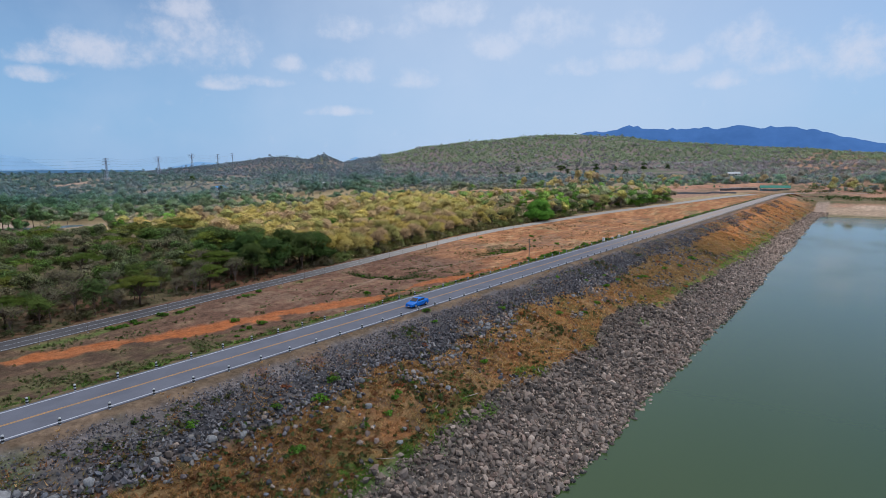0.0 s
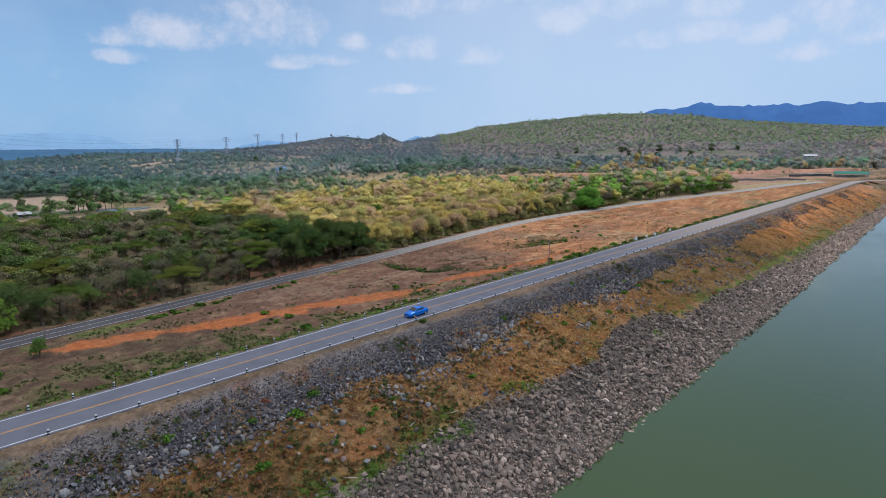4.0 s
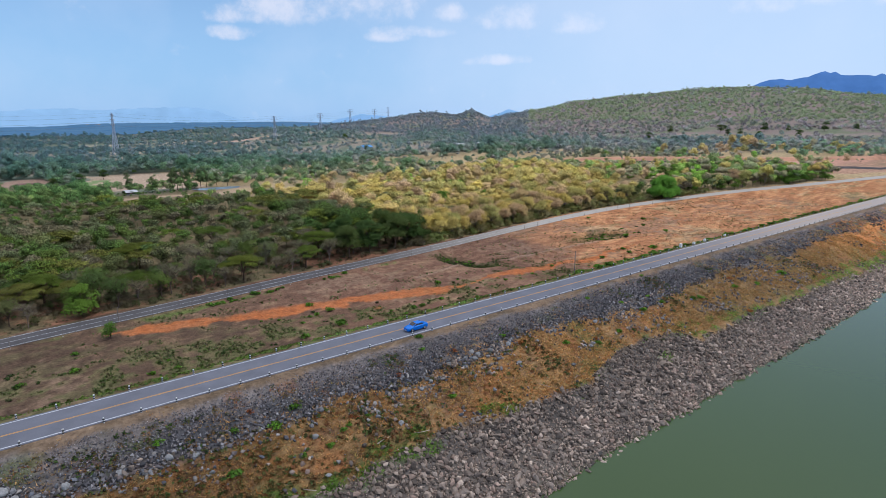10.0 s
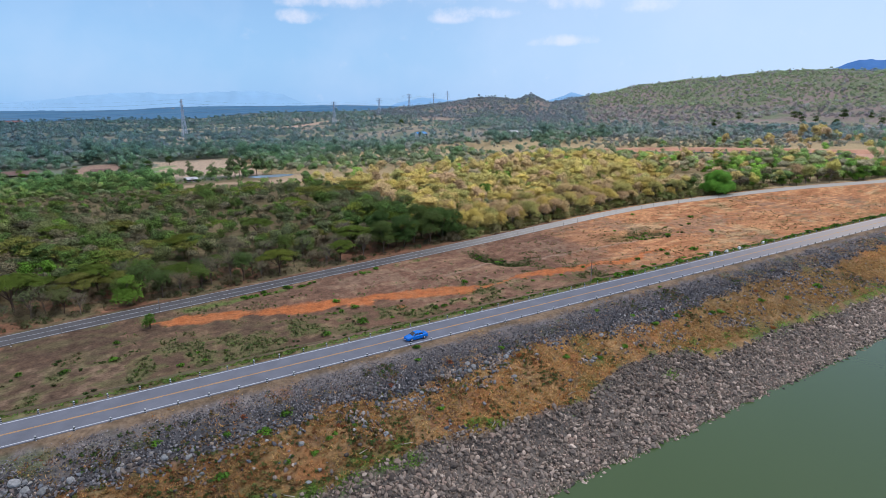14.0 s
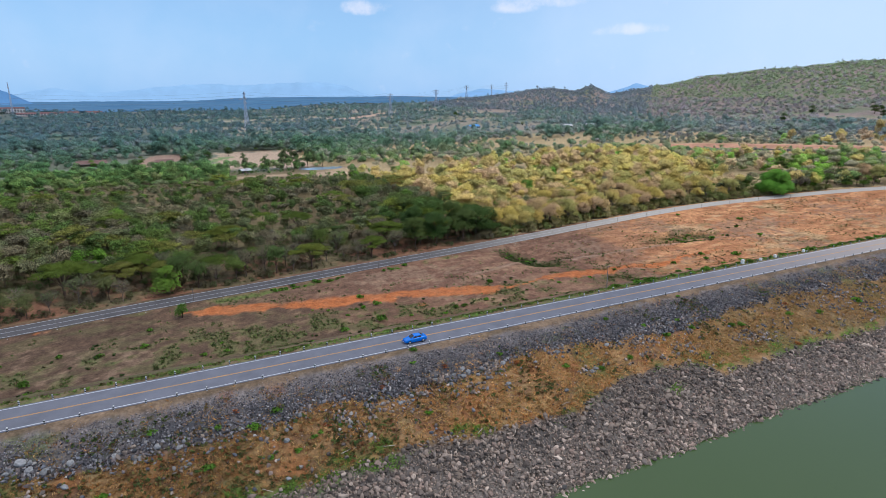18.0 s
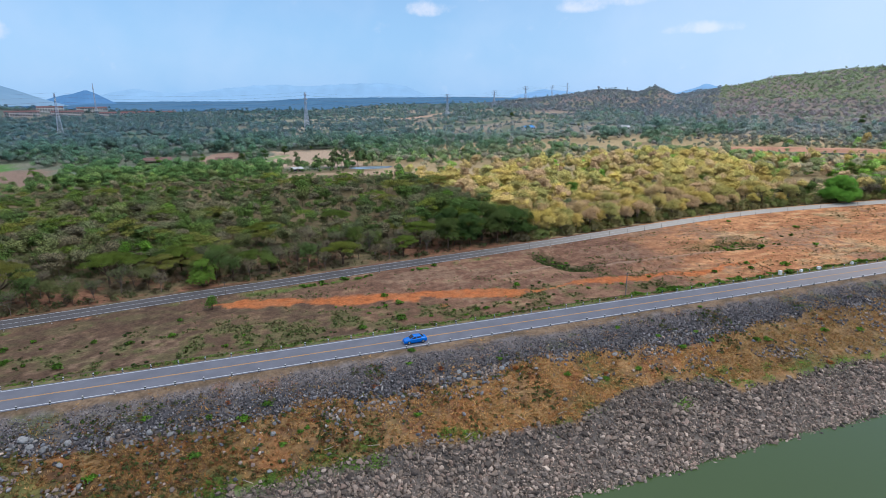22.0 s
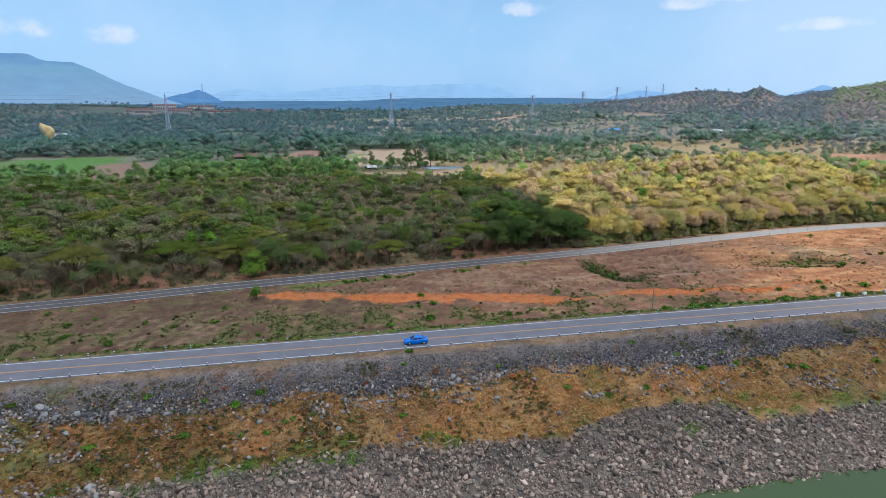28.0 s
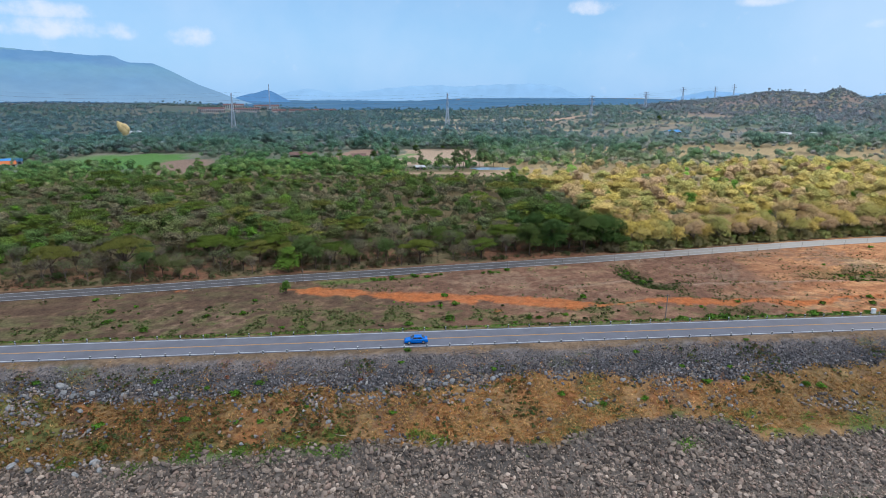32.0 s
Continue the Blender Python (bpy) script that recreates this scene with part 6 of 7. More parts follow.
# ---- shrubs on the open ground ----
def shrub_mesh(rng, n, size, col, r=0.9, h=0.9):
    lumps = [(rng.uniform(-0.5, 0.5) * r, rng.uniform(-0.5, 0.5) * r, h * rng.uniform(0.35, 0.6), r * rng.uniform(0.4, 0.65), r * rng.uniform(0.4, 0.65), h * rng.uniform(0.3, 0.5)) for k in range(5)]
    V, F, N = leaves(rng, lumps, n, size, 0.3)
    me = array_mesh("leaves", V, F, np.repeat(np.array([col]), len(V), 0), outward=N)
    me.materials.append(M_WEED)
    st = array_mesh("stems", *join(*[tube_arrays([(0, 0, -0.15), (x * 0.5, y * 0.5, z * 0.5), (x, y, z)], [0.035, 0.025, 0.01], 4) for x, y, z, a, b, c in lumps]))
    st.materials.append(M_BARK)
    return st, me


rb = np.random.RandomState(37)
BRIGHT = [shrub_mesh(rb, 170, 0.26, c) for c in ((0.16, 0.34, 0.04), (0.18, 0.36, 0.05), (0.13, 0.27, 0.04))]
DULL = [shrub_mesh(rb, 150, 0.26, c) for c in ((0.075, 0.11, 0.04), (0.10, 0.12, 0.05), (0.09, 0.14, 0.045))]


def shrub(x, y, s, bright, group):
    st, me = (BRIGHT if bright else DULL)[rb.randint(3)]
    ob = thing("shrub", "low bright green leafy shrub on dry earth" if bright else "low dull olive shrub on dry earth", "shrub", group, at=(x, y, float(land(x, y)) - 0.05), rz=rb.uniform(0, 360))
    ob.scale = (s * rb.uniform(0.9, 1.25), s * rb.uniform(0.9, 1.2), s * rb.uniform(0.75, 1.05))
    new("stems", st).parent = ob
    new("leaves", me).parent = ob
    return ob


FIELD_SHRUBS = [(-101.3, 79, 1.2), (-91.1, 67.5, 1.3), (-88.6, 58.8, 1.5), (-85.4, 71.6, 1.0), (-75.3, 51.4, 1.6), (-70, 65.7, 1.0), (-60.6, 61.1, 1.1), (-50.4, 62.5, 1.2), (-49.2, 73.9, 1.0), (-36.8, 51, 1.3), (-31.1, 50.9, 0.9), (-0.1, 49, 1.6), (12.5, 52.9, 1.9),
                (13.4, 74.7, 1.5), (15.8, 66.1, 1.5), (10.5, 64.4, 1.2), (48.2, 52.6, 1.2), (59.5, 68.4, 1.5), (81.9, 93.7, 0.9), (36.7, 51.6, 1.0), (39.7, 51.2, 1.1), (85.8, 89, 0.9), (167.1, 86.5, 1.4), (155.2, 59.8, 1.6), (151, 54, 1.5), (166.8, 52.3, 1.8),
                (158.8, 44, 1.4), (182.7, 77.9, 1.8), (208.1, 119.9, 1.4), (210.4, 86, 1.5), (205.8, 69.9, 1.5), (226.2, 96.4, 1.6), (93.7, 56.3, 1.0), (135.4, 56.1, 1.3), (150.5, 45.8, 1.3), (126.7, 45.9, 1.2), (131.9, 45.9, 1.3), (80.5, 56.8, 1.0), (108, 59.5, 1.1)]
for x, y, s in FIELD_SHRUBS:
    shrub(x, y, s, True, "green shrubs on the open ground")
for x0, x1, n in ((-14, 12, 17), (8, 14, 5), (30, 42, 10)):
    for k in range(n):
        x = rb.uniform(x0, x1)
        shrub(x, float(np.interp(x, LX, LY)) - rb.uniform(1.6, 4.2), rb.uniform(0.7, 1.2), True, "shrubs along the lower road")
for k in range(26):
    x, y = 88 + rb.normal(0, 2.6), 92 + rb.normal(0, 6)
    shrub(x, y, rb.uniform(0.6, 1.2), rb.uniform() < 0.3, "shrubs in the hollow")
for k in range(26):
    x, y = 176 + rb.normal(0, 10), 83 + rb.normal(0, 6)
    shrub(x, y, rb.uniform(0.6, 1.2), rb.uniform() < 0.5, "shrubs in the hollow")
for k in range(84):
    x, y = rb.uniform(-118, 70), rb.uniform(36, 70)
    if red_band(x, y) > 0.2:
        continue
    shrub(x, y, rb.uniform(0.4, 0.85), rb.uniform() < 0.3, "low shrubs on the open ground")
for k in range(64):
    shrub(rb.uniform(60, 270), 5.4 + 5 * rb.uniform() ** 1.6, rb.uniform(0.7, 1.5), True, "shrubs along the road verge")
SLOPE_SHRUBS = [(-40.3, -18.2, 1.1), (-54, -18.6, 1.2), (-31.5, -19.4, 0.8), (-27.4, -19.5, 0.8), (-24.6, -18, 0.7), (-23.4, -17.6, 0.7), (-3.4, -7.9, 0.7), (25.4, -16.8, 1.0), (32.5, -19.1, 0.9), (40.2, -18.4, 1.0), (53.9, -15.1, 1.0),
                (61.8, -15.2, 0.9), (72.8, -16.9, 1.0), (75.5, -17.3, 1.2), (60, -12.3, 0.9), (-20, -17, 0.7), (43, -8, 0.9), (50.6, -11.5, 0.8), (-5.2, -18.7, 0.8), (67, -5.8, 0.8), (-2, -5.3, 0.9), (-33, -13.6, 1.3), (-38, -12.0, 0.8), (-47, -10.5, 1.0),
                (-68, -9.5, 1.0), (-29, -11.5, 1.0), (14, -10.5, 0.8), (92, -18, 1.2), (101, -20, 1.2), (118, -19, 1.5)]
for x, y, s in SLOPE_SHRUBS:
    shrub(x, y, s * 0.9, True, "green shrubs on the dam slope")
RED = [shrub_mesh(rb, 110, 0.22, c) for c in ((0.36, 0.12, 0.05), (0.42, 0.16, 0.05))]
for x, y, s in ((-22, -16.5, 0.9), (33, -18, 0.9), (-35, -10, 0.8), (2, -10.5, 0.9), (16, -13, 1.0), (-11, -12, 0.8), (84, -26, 1.2), (94, -15, 1.0), (-56, -19.5, 0.8)):
    st, me = RED[rb.randint(2)]
    ob = thing("shrub", "withered rust-red shrub on the dam slope", "shrub", "withered shrubs on the dam slope", at=(x, y, float(land(x, y)) - 0.05), rz=rb.uniform(0, 360))
    ob.scale = (s, s, s * 0.8)
    new("stems", st).parent = ob
    new("leaves", me).parent = ob

# ---- single boulders ----
ROCK_MESH = []
for k in range(5):
    bm = bmesh.new()
    bmesh.ops.create_icosphere(bm, subdivisions=2, radius=0.5)
    for v in bm.verts:
        n = noise.noise(v.co * 2.2 + Vector((k * 9.1, 0, 0))) * 0.3 + noise.noise(v.co * 5.5 + Vector((0, k * 5, 0))) * 0.1
        v.co = v.co * (1 + n)
        v.co = Vector((v.co.x * 1.15, v.co.y * 0.9, v.co.z * 0.8))
    for ax in range(3):
        cut = Vector((rb.uniform(-1, 1), rb.uniform(-1, 1), rb.uniform(0, 1))).normalized()
        bmesh.ops.bisect_plane(bm, geom=bm.verts[:] + bm.edges[:] + bm.faces[:], plane_co=cut * 0.37, plane_no=cut, clear_outer=True)
        bmesh.ops.holes_fill(bm, edges=bm.edges[:])
    me = bpy.data.meshes.new("boulder")
    bm.to_mesh(me)
    bm.free()
    ROCK_MESH.append(me)
M_ROCKP = material("pale_boulder", (0.235, 0.23, 0.225), 0.9, grain=0.25, grain_scale=4, stain=0.2, stain_scale=1.5, bump=0.03, objrand=0.28, spec=0.2)
for me in ROCK_MESH:
    me.materials.append(M_ROCKP)
BOULDERS = [(-28.7, -17.3, 1.1), (-25.6, -13.2, 1.1), (-29.8, -23.3, 1.0), (-63.4, -10.5, 1.5), (-62.3, -11.8, 1.2), (-65, -11.6, 1.1), (-60.5, -12.4, 1.3), (-57.5, -12.0, 1.1), (-52, -12.6, 1.2), (-49.5, -13.6, 1.0), (-46.5, -12.8, 1.2), (-43.6, -13.8, 1.0),
            (6, -12.4, 1.1), (4.5, -13.3, 1.2), (7.5, -13.5, 0.9), (2.8, -12.6, 1.0), (5.2, -11.6, 1.0), (1.5, -14.2, 1.0), (8.8, -12.6, 1.3), (-1, -12.8, 1.1), (13.5, -12.6, 1.2), (15, -11.8, 1.0), (30, -19.2, 1.1), (29, -18.6, 0.9), (31.2, -18.8, 1.0),
            (-12, -15, 0.9), (-9, -15.6, 0.8), (-6.5, -14.8, 1.0), (20, -14, 0.9), (26, -13, 1.0), (38, -14, 1.2), (41, -14.6, 1.1), (47, -14.2, 1.2), (-70, -14.5, 1.3), (-72, -16, 1.2), (-75, -15.5, 1.1), (-66, -17.5, 1.0), (-58, -15.5, 1.0),
            (-68, -24.5, 1.3), (-64, -25.2, 1.4), (-61, -26, 1.2), (-52, -25, 1.3), (-50.5, -26.5, 1.2), (-54, -26.8, 1.1), (-16, -20, 0.9), (22, -21.5, 1.2), (12, -17, 1.0), (56, -19, 1.1)]
for x, y, s in BOULDERS:
    ob = new("boulder", ROCK_MESH[rb.randint(5)])
    ob.matrix_basis = pose(x, y, float(land(x, y)) + 0.16 * s, rb.uniform(-25, 25), rb.uniform(-25, 25), rb.uniform(0, 360))
    ob.scale = (s * rb.uniform(0.75, 1.1), s * rb.uniform(0.7, 1.0), s * rb.uniform(0.65, 0.95))
    tagged(ob, "pale grey weathered boulder lying on the dam slope", "boulder", "single boulders on the dam slope")
# driftwood sticks
M_DRIFT = material("bleached_driftwood", (0.42, 0.35, 0.28), 0.9, grain=0.25, grain_scale=6, objrand=0.2)
for x, y, l, a in ((-3, -25.5, 3.2, 70), (2, -24.5, 2.6, 30), (8, -26, 2.8, 45), (20, -24, 2.2, 10), (-14, -22.5, 2.4, 160), (-20, -21.6, 3.0, 15), (33, -24, 2.5, 60), (60, -25, 3, 20), (-33, -24, 2.2, 130), (12, -23, 2.8, 100)):
    bm = bmesh.new()
    tube(bm, [(-l / 2, 0, 0.05), (0, 0.12, 0.22), (l / 2, -0.05, 0.35)], [0.06, 0.05, 0.025], 5)
    tube(bm, [(0, 0.12, 0.22), (l * 0.22, 0.4, 0.45)], [0.035, 0.015], 4)
    ob = tagged(part("driftwood", bm, M_DRIFT), "bleached driftwood branch among riprap stones", "driftwood", "driftwood along the shore")
    ob.matrix_basis = pose(x, y, float(land(x, y)) + 0.1, 0, 8, a)

# ---- roadside things ----
def pole(x, y, h, r, mat, label, group, arm=False):
    ob = thing("pole", label, "pole", group, at=(x, y, float(land(x, y)) - 0.2), rz=random.uniform(-20, 20))
    bm = bmesh.new()
    tube(bm, [(0, 0, 0), (0.02, 0, h * 0.6), (0.0, 0.02, h)], [r, r * 0.9, r * 0.75], 7)
    part("shaft", bm, mat, ob)
    bm = bmesh.new()
    box(bm, -r * 1.6, r * 1.6, -r * 1.6, r * 1.6, 0.05, 0.32, 0.02)
    part("footing", bm, M_CONC, ob, "concrete footing")
    if arm:
        bm = bmesh.new()
        tube(bm, [(-0.5, 0, h - 0.25), (0.5, 0, h - 0.25)], [0.045, 0.045], 5)
        part("crossarm", bm, mat, ob)
    return ob


pole(55.8, 6.4, 6.4, 0.11, M_WOODPOLE, "slim weathered pole beside the crest road", "", True)
pole(-36.4, 93.5, 4.6, 0.12, M_WOODPOLE, "weathered pole beside the lower road", "", True)
for k in range(38):
    x = -118 + 11.3 * k
    y = float(np.interp(x, LX, LY)) - 1.3
    pole(x, y, random.uniform(2.6, 3.1), 0.055, M_WOODPOLE, "thin grey post beside the lower road", "posts along the lower road")
M_BOXW = material("white_enamel", (0.78, 0.78, 0.75), 0.6, grain=0.08, grain_scale=3, stain=0.1)
cab = thing("utility_cabinet", "white gauge cabinet on a plinth beside the road", "cabinet", at=(105, 5.4, -0.1))
cab.scale = (0.5, 0.5, 0.6)
bm = bmesh.new(); box(bm, -0.95, 0.95, -0.75, 0.75, 0, 0.25, 0.03); part("plinth", bm, M_CONC, cab)
bm = bmesh.new(); box(bm, -0.8, 0.8, -0.6, 0.6, 0.25, 1.75, 0.04); part("body", bm, M_BOXW, cab)
bm = bmesh.new(); box(bm, -0.9, 0.9, -0.7, 0.7, 1.75, 1.85, 0.03); part("lid", bm, M_BOXW, cab)
bm = bmesh.new(); box(bm, -0.62, 0.62, -0.63, -0.6, 0.4, 1.65, 0.01); d = part("door", bm, M_BOXW, cab)
bm = bmesh.new(); box(bm, 0.45, 0.5, -0.67, -0.62, 0.95, 1.1, 0.008); part("handle", bm, M_STEEL, d, "steel handle")
for x, y, s in ((112.8, 5.4, 0.8), (119.5, 5.5, 0.9), (133, 5.6, 0.8)):
    st = thing("marker_stone", "white painted concrete marker beside the road", "marker", "road markers", at=(x, y, -0.1))
    bm = bmesh.new(); box(bm, -0.5 * s, 0.5 * s, -0.35 * s, 0.35 * s, 0, 0.8 * s, 0.06); part("block", bm, M_BOXW, st)
    bm = bmesh.new(); box(bm, -0.6 * s, 0.6 * s, -0.45 * s, 0.45 * s, -0.1, 0.12, 0.03); part("foot", bm, M_CONC, st)

# ---- buildings ----
M_RUST = material("rusty_roof", (0.17, 0.10, 0.085), 0.8, grain=0.25, grain_scale=1, stain=0.3, stain_scale=0.3)
M_TIN = material("pale_tin_roof", (0.5, 0.5, 0.52), 0.5, 0.2, grain=0.1, grain_scale=1, stain=0.2, stain_scale=0.3)
M_GREENROOF = material("green_tin_roof", (0.03, 0.22, 0.15), 0.5, grain=0.1, grain_scale=1, stain=0.12)
M_BLUEROOF = material("blue_tin_roof", (0.06, 0.25, 0.55), 0.5, grain=0.1, grain_scale=1, stain=0.15)
M_REDROOF = material("red_tile_roof", (0.15, 0.08, 0.08), 0.75, grain=0.15, grain_scale=1, stain=0.15)
M_ORANGEROOF = material("orange_tile_roof", (0.55, 0.16, 0.05), 0.7, grain=0.15, grain_scale=1, stain=0.15)
M_PLASTER = material("cream_plaster", (0.52, 0.46, 0.45), 0.85, grain=0.08, grain_scale=1, stain=0.12)
M_WALLW = material("white_plaster", (0.62, 0.6, 0.56), 0.85, grain=0.08, grain_scale=1, stain=0.12)
M_WOODW = material("weathered_boards", (0.2, 0.14, 0.1), 0.9, grain=0.25, grain_scale=2)
M_PANE = material("dark_window", (0.03, 0.035, 0.045), 0.15, spec=0.5)


def gable(bm, l, w, z, rise, over=0.6, thick=0.18):
    """A gabled roof with its ridge along x."""
    a, b = l / 2 + over, w / 2 + over
    drop = rise * over / (w / 2)
    for s in (-1, 1):
        pts = [(-a, s * b, z - drop), (a, s * b, z - drop), (a, 0, z + rise), (-a, 0, z + rise)]
        up = [bm.verts.new((x, y, q + thick)) for x, y, q in pts]
        dn = [bm.verts.new((x, y, q)) for x, y, q in pts]
        bm.faces.new(up); bm.faces.new(dn[::-1])
        for k in range(4):
            bm.faces.new((up[k], dn[k], dn[(k + 1) % 4], up[(k + 1) % 4]))
    bmesh.ops.recalc_face_normals(bm, faces=bm.faces)
    return bm


def building(name, label, x, y, rz, l, w, storeys, wall_mat, roof_mat, cols, group="", rise=2.4, storey=3.4, open_sides=False, dz=0.0):
    h = storeys * storey
    ob = thing(name, label, "building", group, at=(x, y, float(land(x, y)) + dz), rz=rz)
    if open_sides:
        for i in range(cols + 1):
            for s in (-1, 1):
                bm = bmesh.new()
                box(bm, -l / 2 + l * i / cols - 0.12, -l / 2 + l * i / cols + 0.12, s * (w / 2 - 0.2) - 0.12, s * (w / 2 - 0.2) + 0.12, -0.5, h, 0.02)
                part("post", bm, M_STEEL, ob)
        bm = bmesh.new(); box(bm, -l / 2, l / 2, w * 0.1, w / 2 - 0.4, -0.3, h * 0.55, 0.03); part("back_wall", bm, wall_mat, ob)
    else:
        bm = bmesh.new(); box(bm, -l / 2, l / 2, -w / 2, w / 2, -1.5, h, 0.05); part("wall", bm, wall_mat, ob)
        for f in range(storeys):
            for i in range(cols):
                u = -l / 2 + l * (i + 0.5) / cols
                bm = bmesh.new()
                box(bm, u - l / cols * 0.33, u + l / cols * 0.33, -w / 2 - 0.06, -w / 2 + 0.05, f * storey + storey * 0.28, f * storey + storey * 0.82)
                win = part("window", bm, M_PANE, ob, "dark window pane")
                if l < 30:
                    bm = bmesh.new(); box(bm, u - l / cols * 0.36, u + l / cols * 0.36, -w / 2 - 0.2, -w / 2 - 0.065, f * storey + storey * 0.2, f * storey + storey * 0.27); part("sill", bm, M_WALLW, win)
            if storeys > 1 and f:
                bm = bmesh.new(); box(bm, -l / 2 - 0.3, l / 2 + 0.3, -w / 2 - 0.9, -w / 2 - 0.1, f * storey - 0.25, f * storey + 0.15); part("gallery", bm, M_WALLW, ob, "pale gallery slab")
        for s in (-1, 1):
            bm = bmesh.new()
            v = [bm.verts.new(p) for p in ((s * l / 2, -w / 2, h), (s * l / 2, w / 2, h), (s * l / 2, 0, h + rise), (s * (l / 2 - 0.25), -w / 2, h), (s * (l / 2 - 0.25), w / 2, h), (s * (l / 2 - 0.25), 0, h + rise))]
            for q in ((0, 1, 2), (3, 5, 4), (0, 3, 4, 1), (1, 4, 5, 2), (2, 5, 3, 0)):
                bm.faces.new([v[k] for k in q])
            part("gable_wall", bm, wall_mat, ob)
    bm = bmesh.new()
    part("roof", gable(bm, l, w, h, rise), roof_mat, ob)
    return ob


building("school_building", "long three-storey cream school block with red roof", -498, 1618.4, 18, 72, 12, 3, M_PLASTER, M_REDROOF, 14, "school on the plain", 3.2)
building("school_building", "long three-storey cream school block with red roof", -408.4, 1648.7, 24, 72, 12, 3, M_PLASTER, M_REDROOF, 14, "school on the plain", 3.2)
building("school_building", "pale school block behind, red tiled roof", -465, 1733.5, 18, 60, 12, 4, M_WALLW, M_REDROOF, 10, "school on the plain", 3.2)
building("school_building", "pale school block behind, red tiled roof", -375.2, 1774.3, 20, 74, 12, 4, M_WALLW, M_REDROOF, 12, "school on the plain", 3.2)
for x, y, l, m in ((-323.8, 1689.6, 40, M_PLASTER), (-276, 1731, 48, M_PLASTER), (-238.5, 1793.5, 36, M_WALLW), (-185.7, 1813.8, 40, M_PLASTER)):
    building("school_hall", "low cream hall with a red tiled roof", x, y, 12, l, 14, 2, m, M_REDROOF, 7, "school on the plain", 3.4, 3.2)
building("barn", "open farm barn with rusty tin roof", -96.8, 525.6, 8, 24, 10, 1, M_WOODW, M_RUST, 5, "farm sheds", 2.2, 3.4, True)
building("barn", "small dark farm shed with rusty roof", -36, 513.7, 4, 15, 8, 1, M_WOODW, M_RUST, 4, "farm sheds", 1.8, 3.2, True)
building("shed", "small shed with pale tin roof by the field", 23.4, 412, 10, 9, 5, 1, M_WOODW, M_TIN, 2, "", 1.2, 2.6)
building("house", "house with a bright blue tin roof", 404.5, 700.2, 20, 22, 10, 1, M_WALLW, M_BLUEROOF, 5, "houses on the plain", 2.6, 3.6)
building("house", "small house with pale tin roof", 471.9, 556.2, -20, 14, 8, 1, M_WALLW, M_TIN, 4, "houses on the plain", 2.0, 3.2, False, 2.5)
building("house", "small house with pale tin roof", 492.1, 529.6, -20, 12, 8, 1, M_WALLW, M_TIN, 3, "houses on the plain", 2.0, 3.2, False, 2.5)
building("house", "house with orange tiled roof among trees", -356, 459.9, 30, 16, 10, 1, M_WALLW, M_ORANGEROOF, 4, "houses on the plain", 2.6, 3.6, False, -1.2)
building("house", "house with blue tin roof among trees", -358.4, 473.7, 30, 16, 9, 1, M_WALLW, M_BLUEROOF, 4, "houses on the plain", 2.4, 3.8, False, -0.4)
building("pavilion", "long open pavilion with a green tin roof", 590, 16, -78, 26, 8, 1, M_WALLW, M_GREENROOF, 8, "", 2.0, 3.4, True)
building("farmhouse", "white-roofed low buildings at the hill foot", 1003.6, 128.5, -60, 19, 9, 1, M_WALLW, M_TIN, 4, "houses on the plain", 2.5, 3.5, False, 2.0)
# spillway walls near the dam's end
for x, y, l, rz in ((574, 42, 26, -72), (566, 52, 22, -50)):
    ob = thing("spillway_wall", "dark stained concrete spillway wall", "wall", "spillway walls", at=(x, y, float(land(x, y)) - 0.5), rz=rz)
    bm = bmesh.new(); box(bm, -l / 2, l / 2, -0.4, 0.4, -1, 2.6, 0.05); part("wall", bm, material("stained_concrete", (0.1, 0.1, 0.1), 0.9, grain=0.2, stain=0.25), ob)
    bm = bmesh.new(); box(bm, -l / 2, l / 2, -0.6, 0.6, 2.6, 2.85, 0.04); part("coping", bm, M_CONC, ob)

# raised earth bank along the spillway canal, with the dark canal wall before it
M_BANK = material("pink_earth", (0.52, 0.28, 0.18), 0.95, grain=0.2, grain_scale=0.6, stain=0.25, stain_scale=0.06, bump=0.1, spec=0.1)
M_CANAL = material("stained_canal_concrete", (0.11, 0.105, 0.11), 0.9, grain=0.2, grain_scale=1.0, stain=0.3, stain_scale=0.15)


def bank_strip(name, pts, section, mat, label, category):
    """A strip along the points; section: metres across, metres above the ground."""
    p = np.array(spline(pts, 5.0))[:, :2]
    d = np.gradient(p, axis=0)
    d /= np.linalg.norm(d, axis=1)[:, None]
    n = np.stack((-d[:, 1], d[:, 0]), -1)
    base = land(p[:, 0], p[:, 1])
    rows = []
    for k, (off, up) in enumerate(section):
        q = p + n * off
        wob = 0.25 * field(q[:, 0], q[:, 1], 9, 110 + k) * (0 < k < len(section) - 1)
        rows.append(np.stack((q[:, 0], q[:, 1], base + up + wob), -1))
    V = np.concatenate(rows)
    i = np.arange(len(V)).reshape(len(rows), -1)
    Q = np.stack((i[:-1, :-1], i[:-1, 1:], i[1:, 1:], i[1:, :-1]), -1).reshape(-1, 4)
    me = array_mesh(name, V, Q, smooth=True)
    me.materials.append(mat)
    return tagged(new(name, me), label, category, kind="structure")


bank_strip("canal_bank", [(a, b, 0) for a, b in BANK[1:9]], [(-10, -1.5), (-5, 2.2), (-4.2, 2.6), (4.2, 2.6), (5, 2.2), (10, -1.5)], M_BANK, "bare pink earth bank with a track along the spillway canal", "bank")
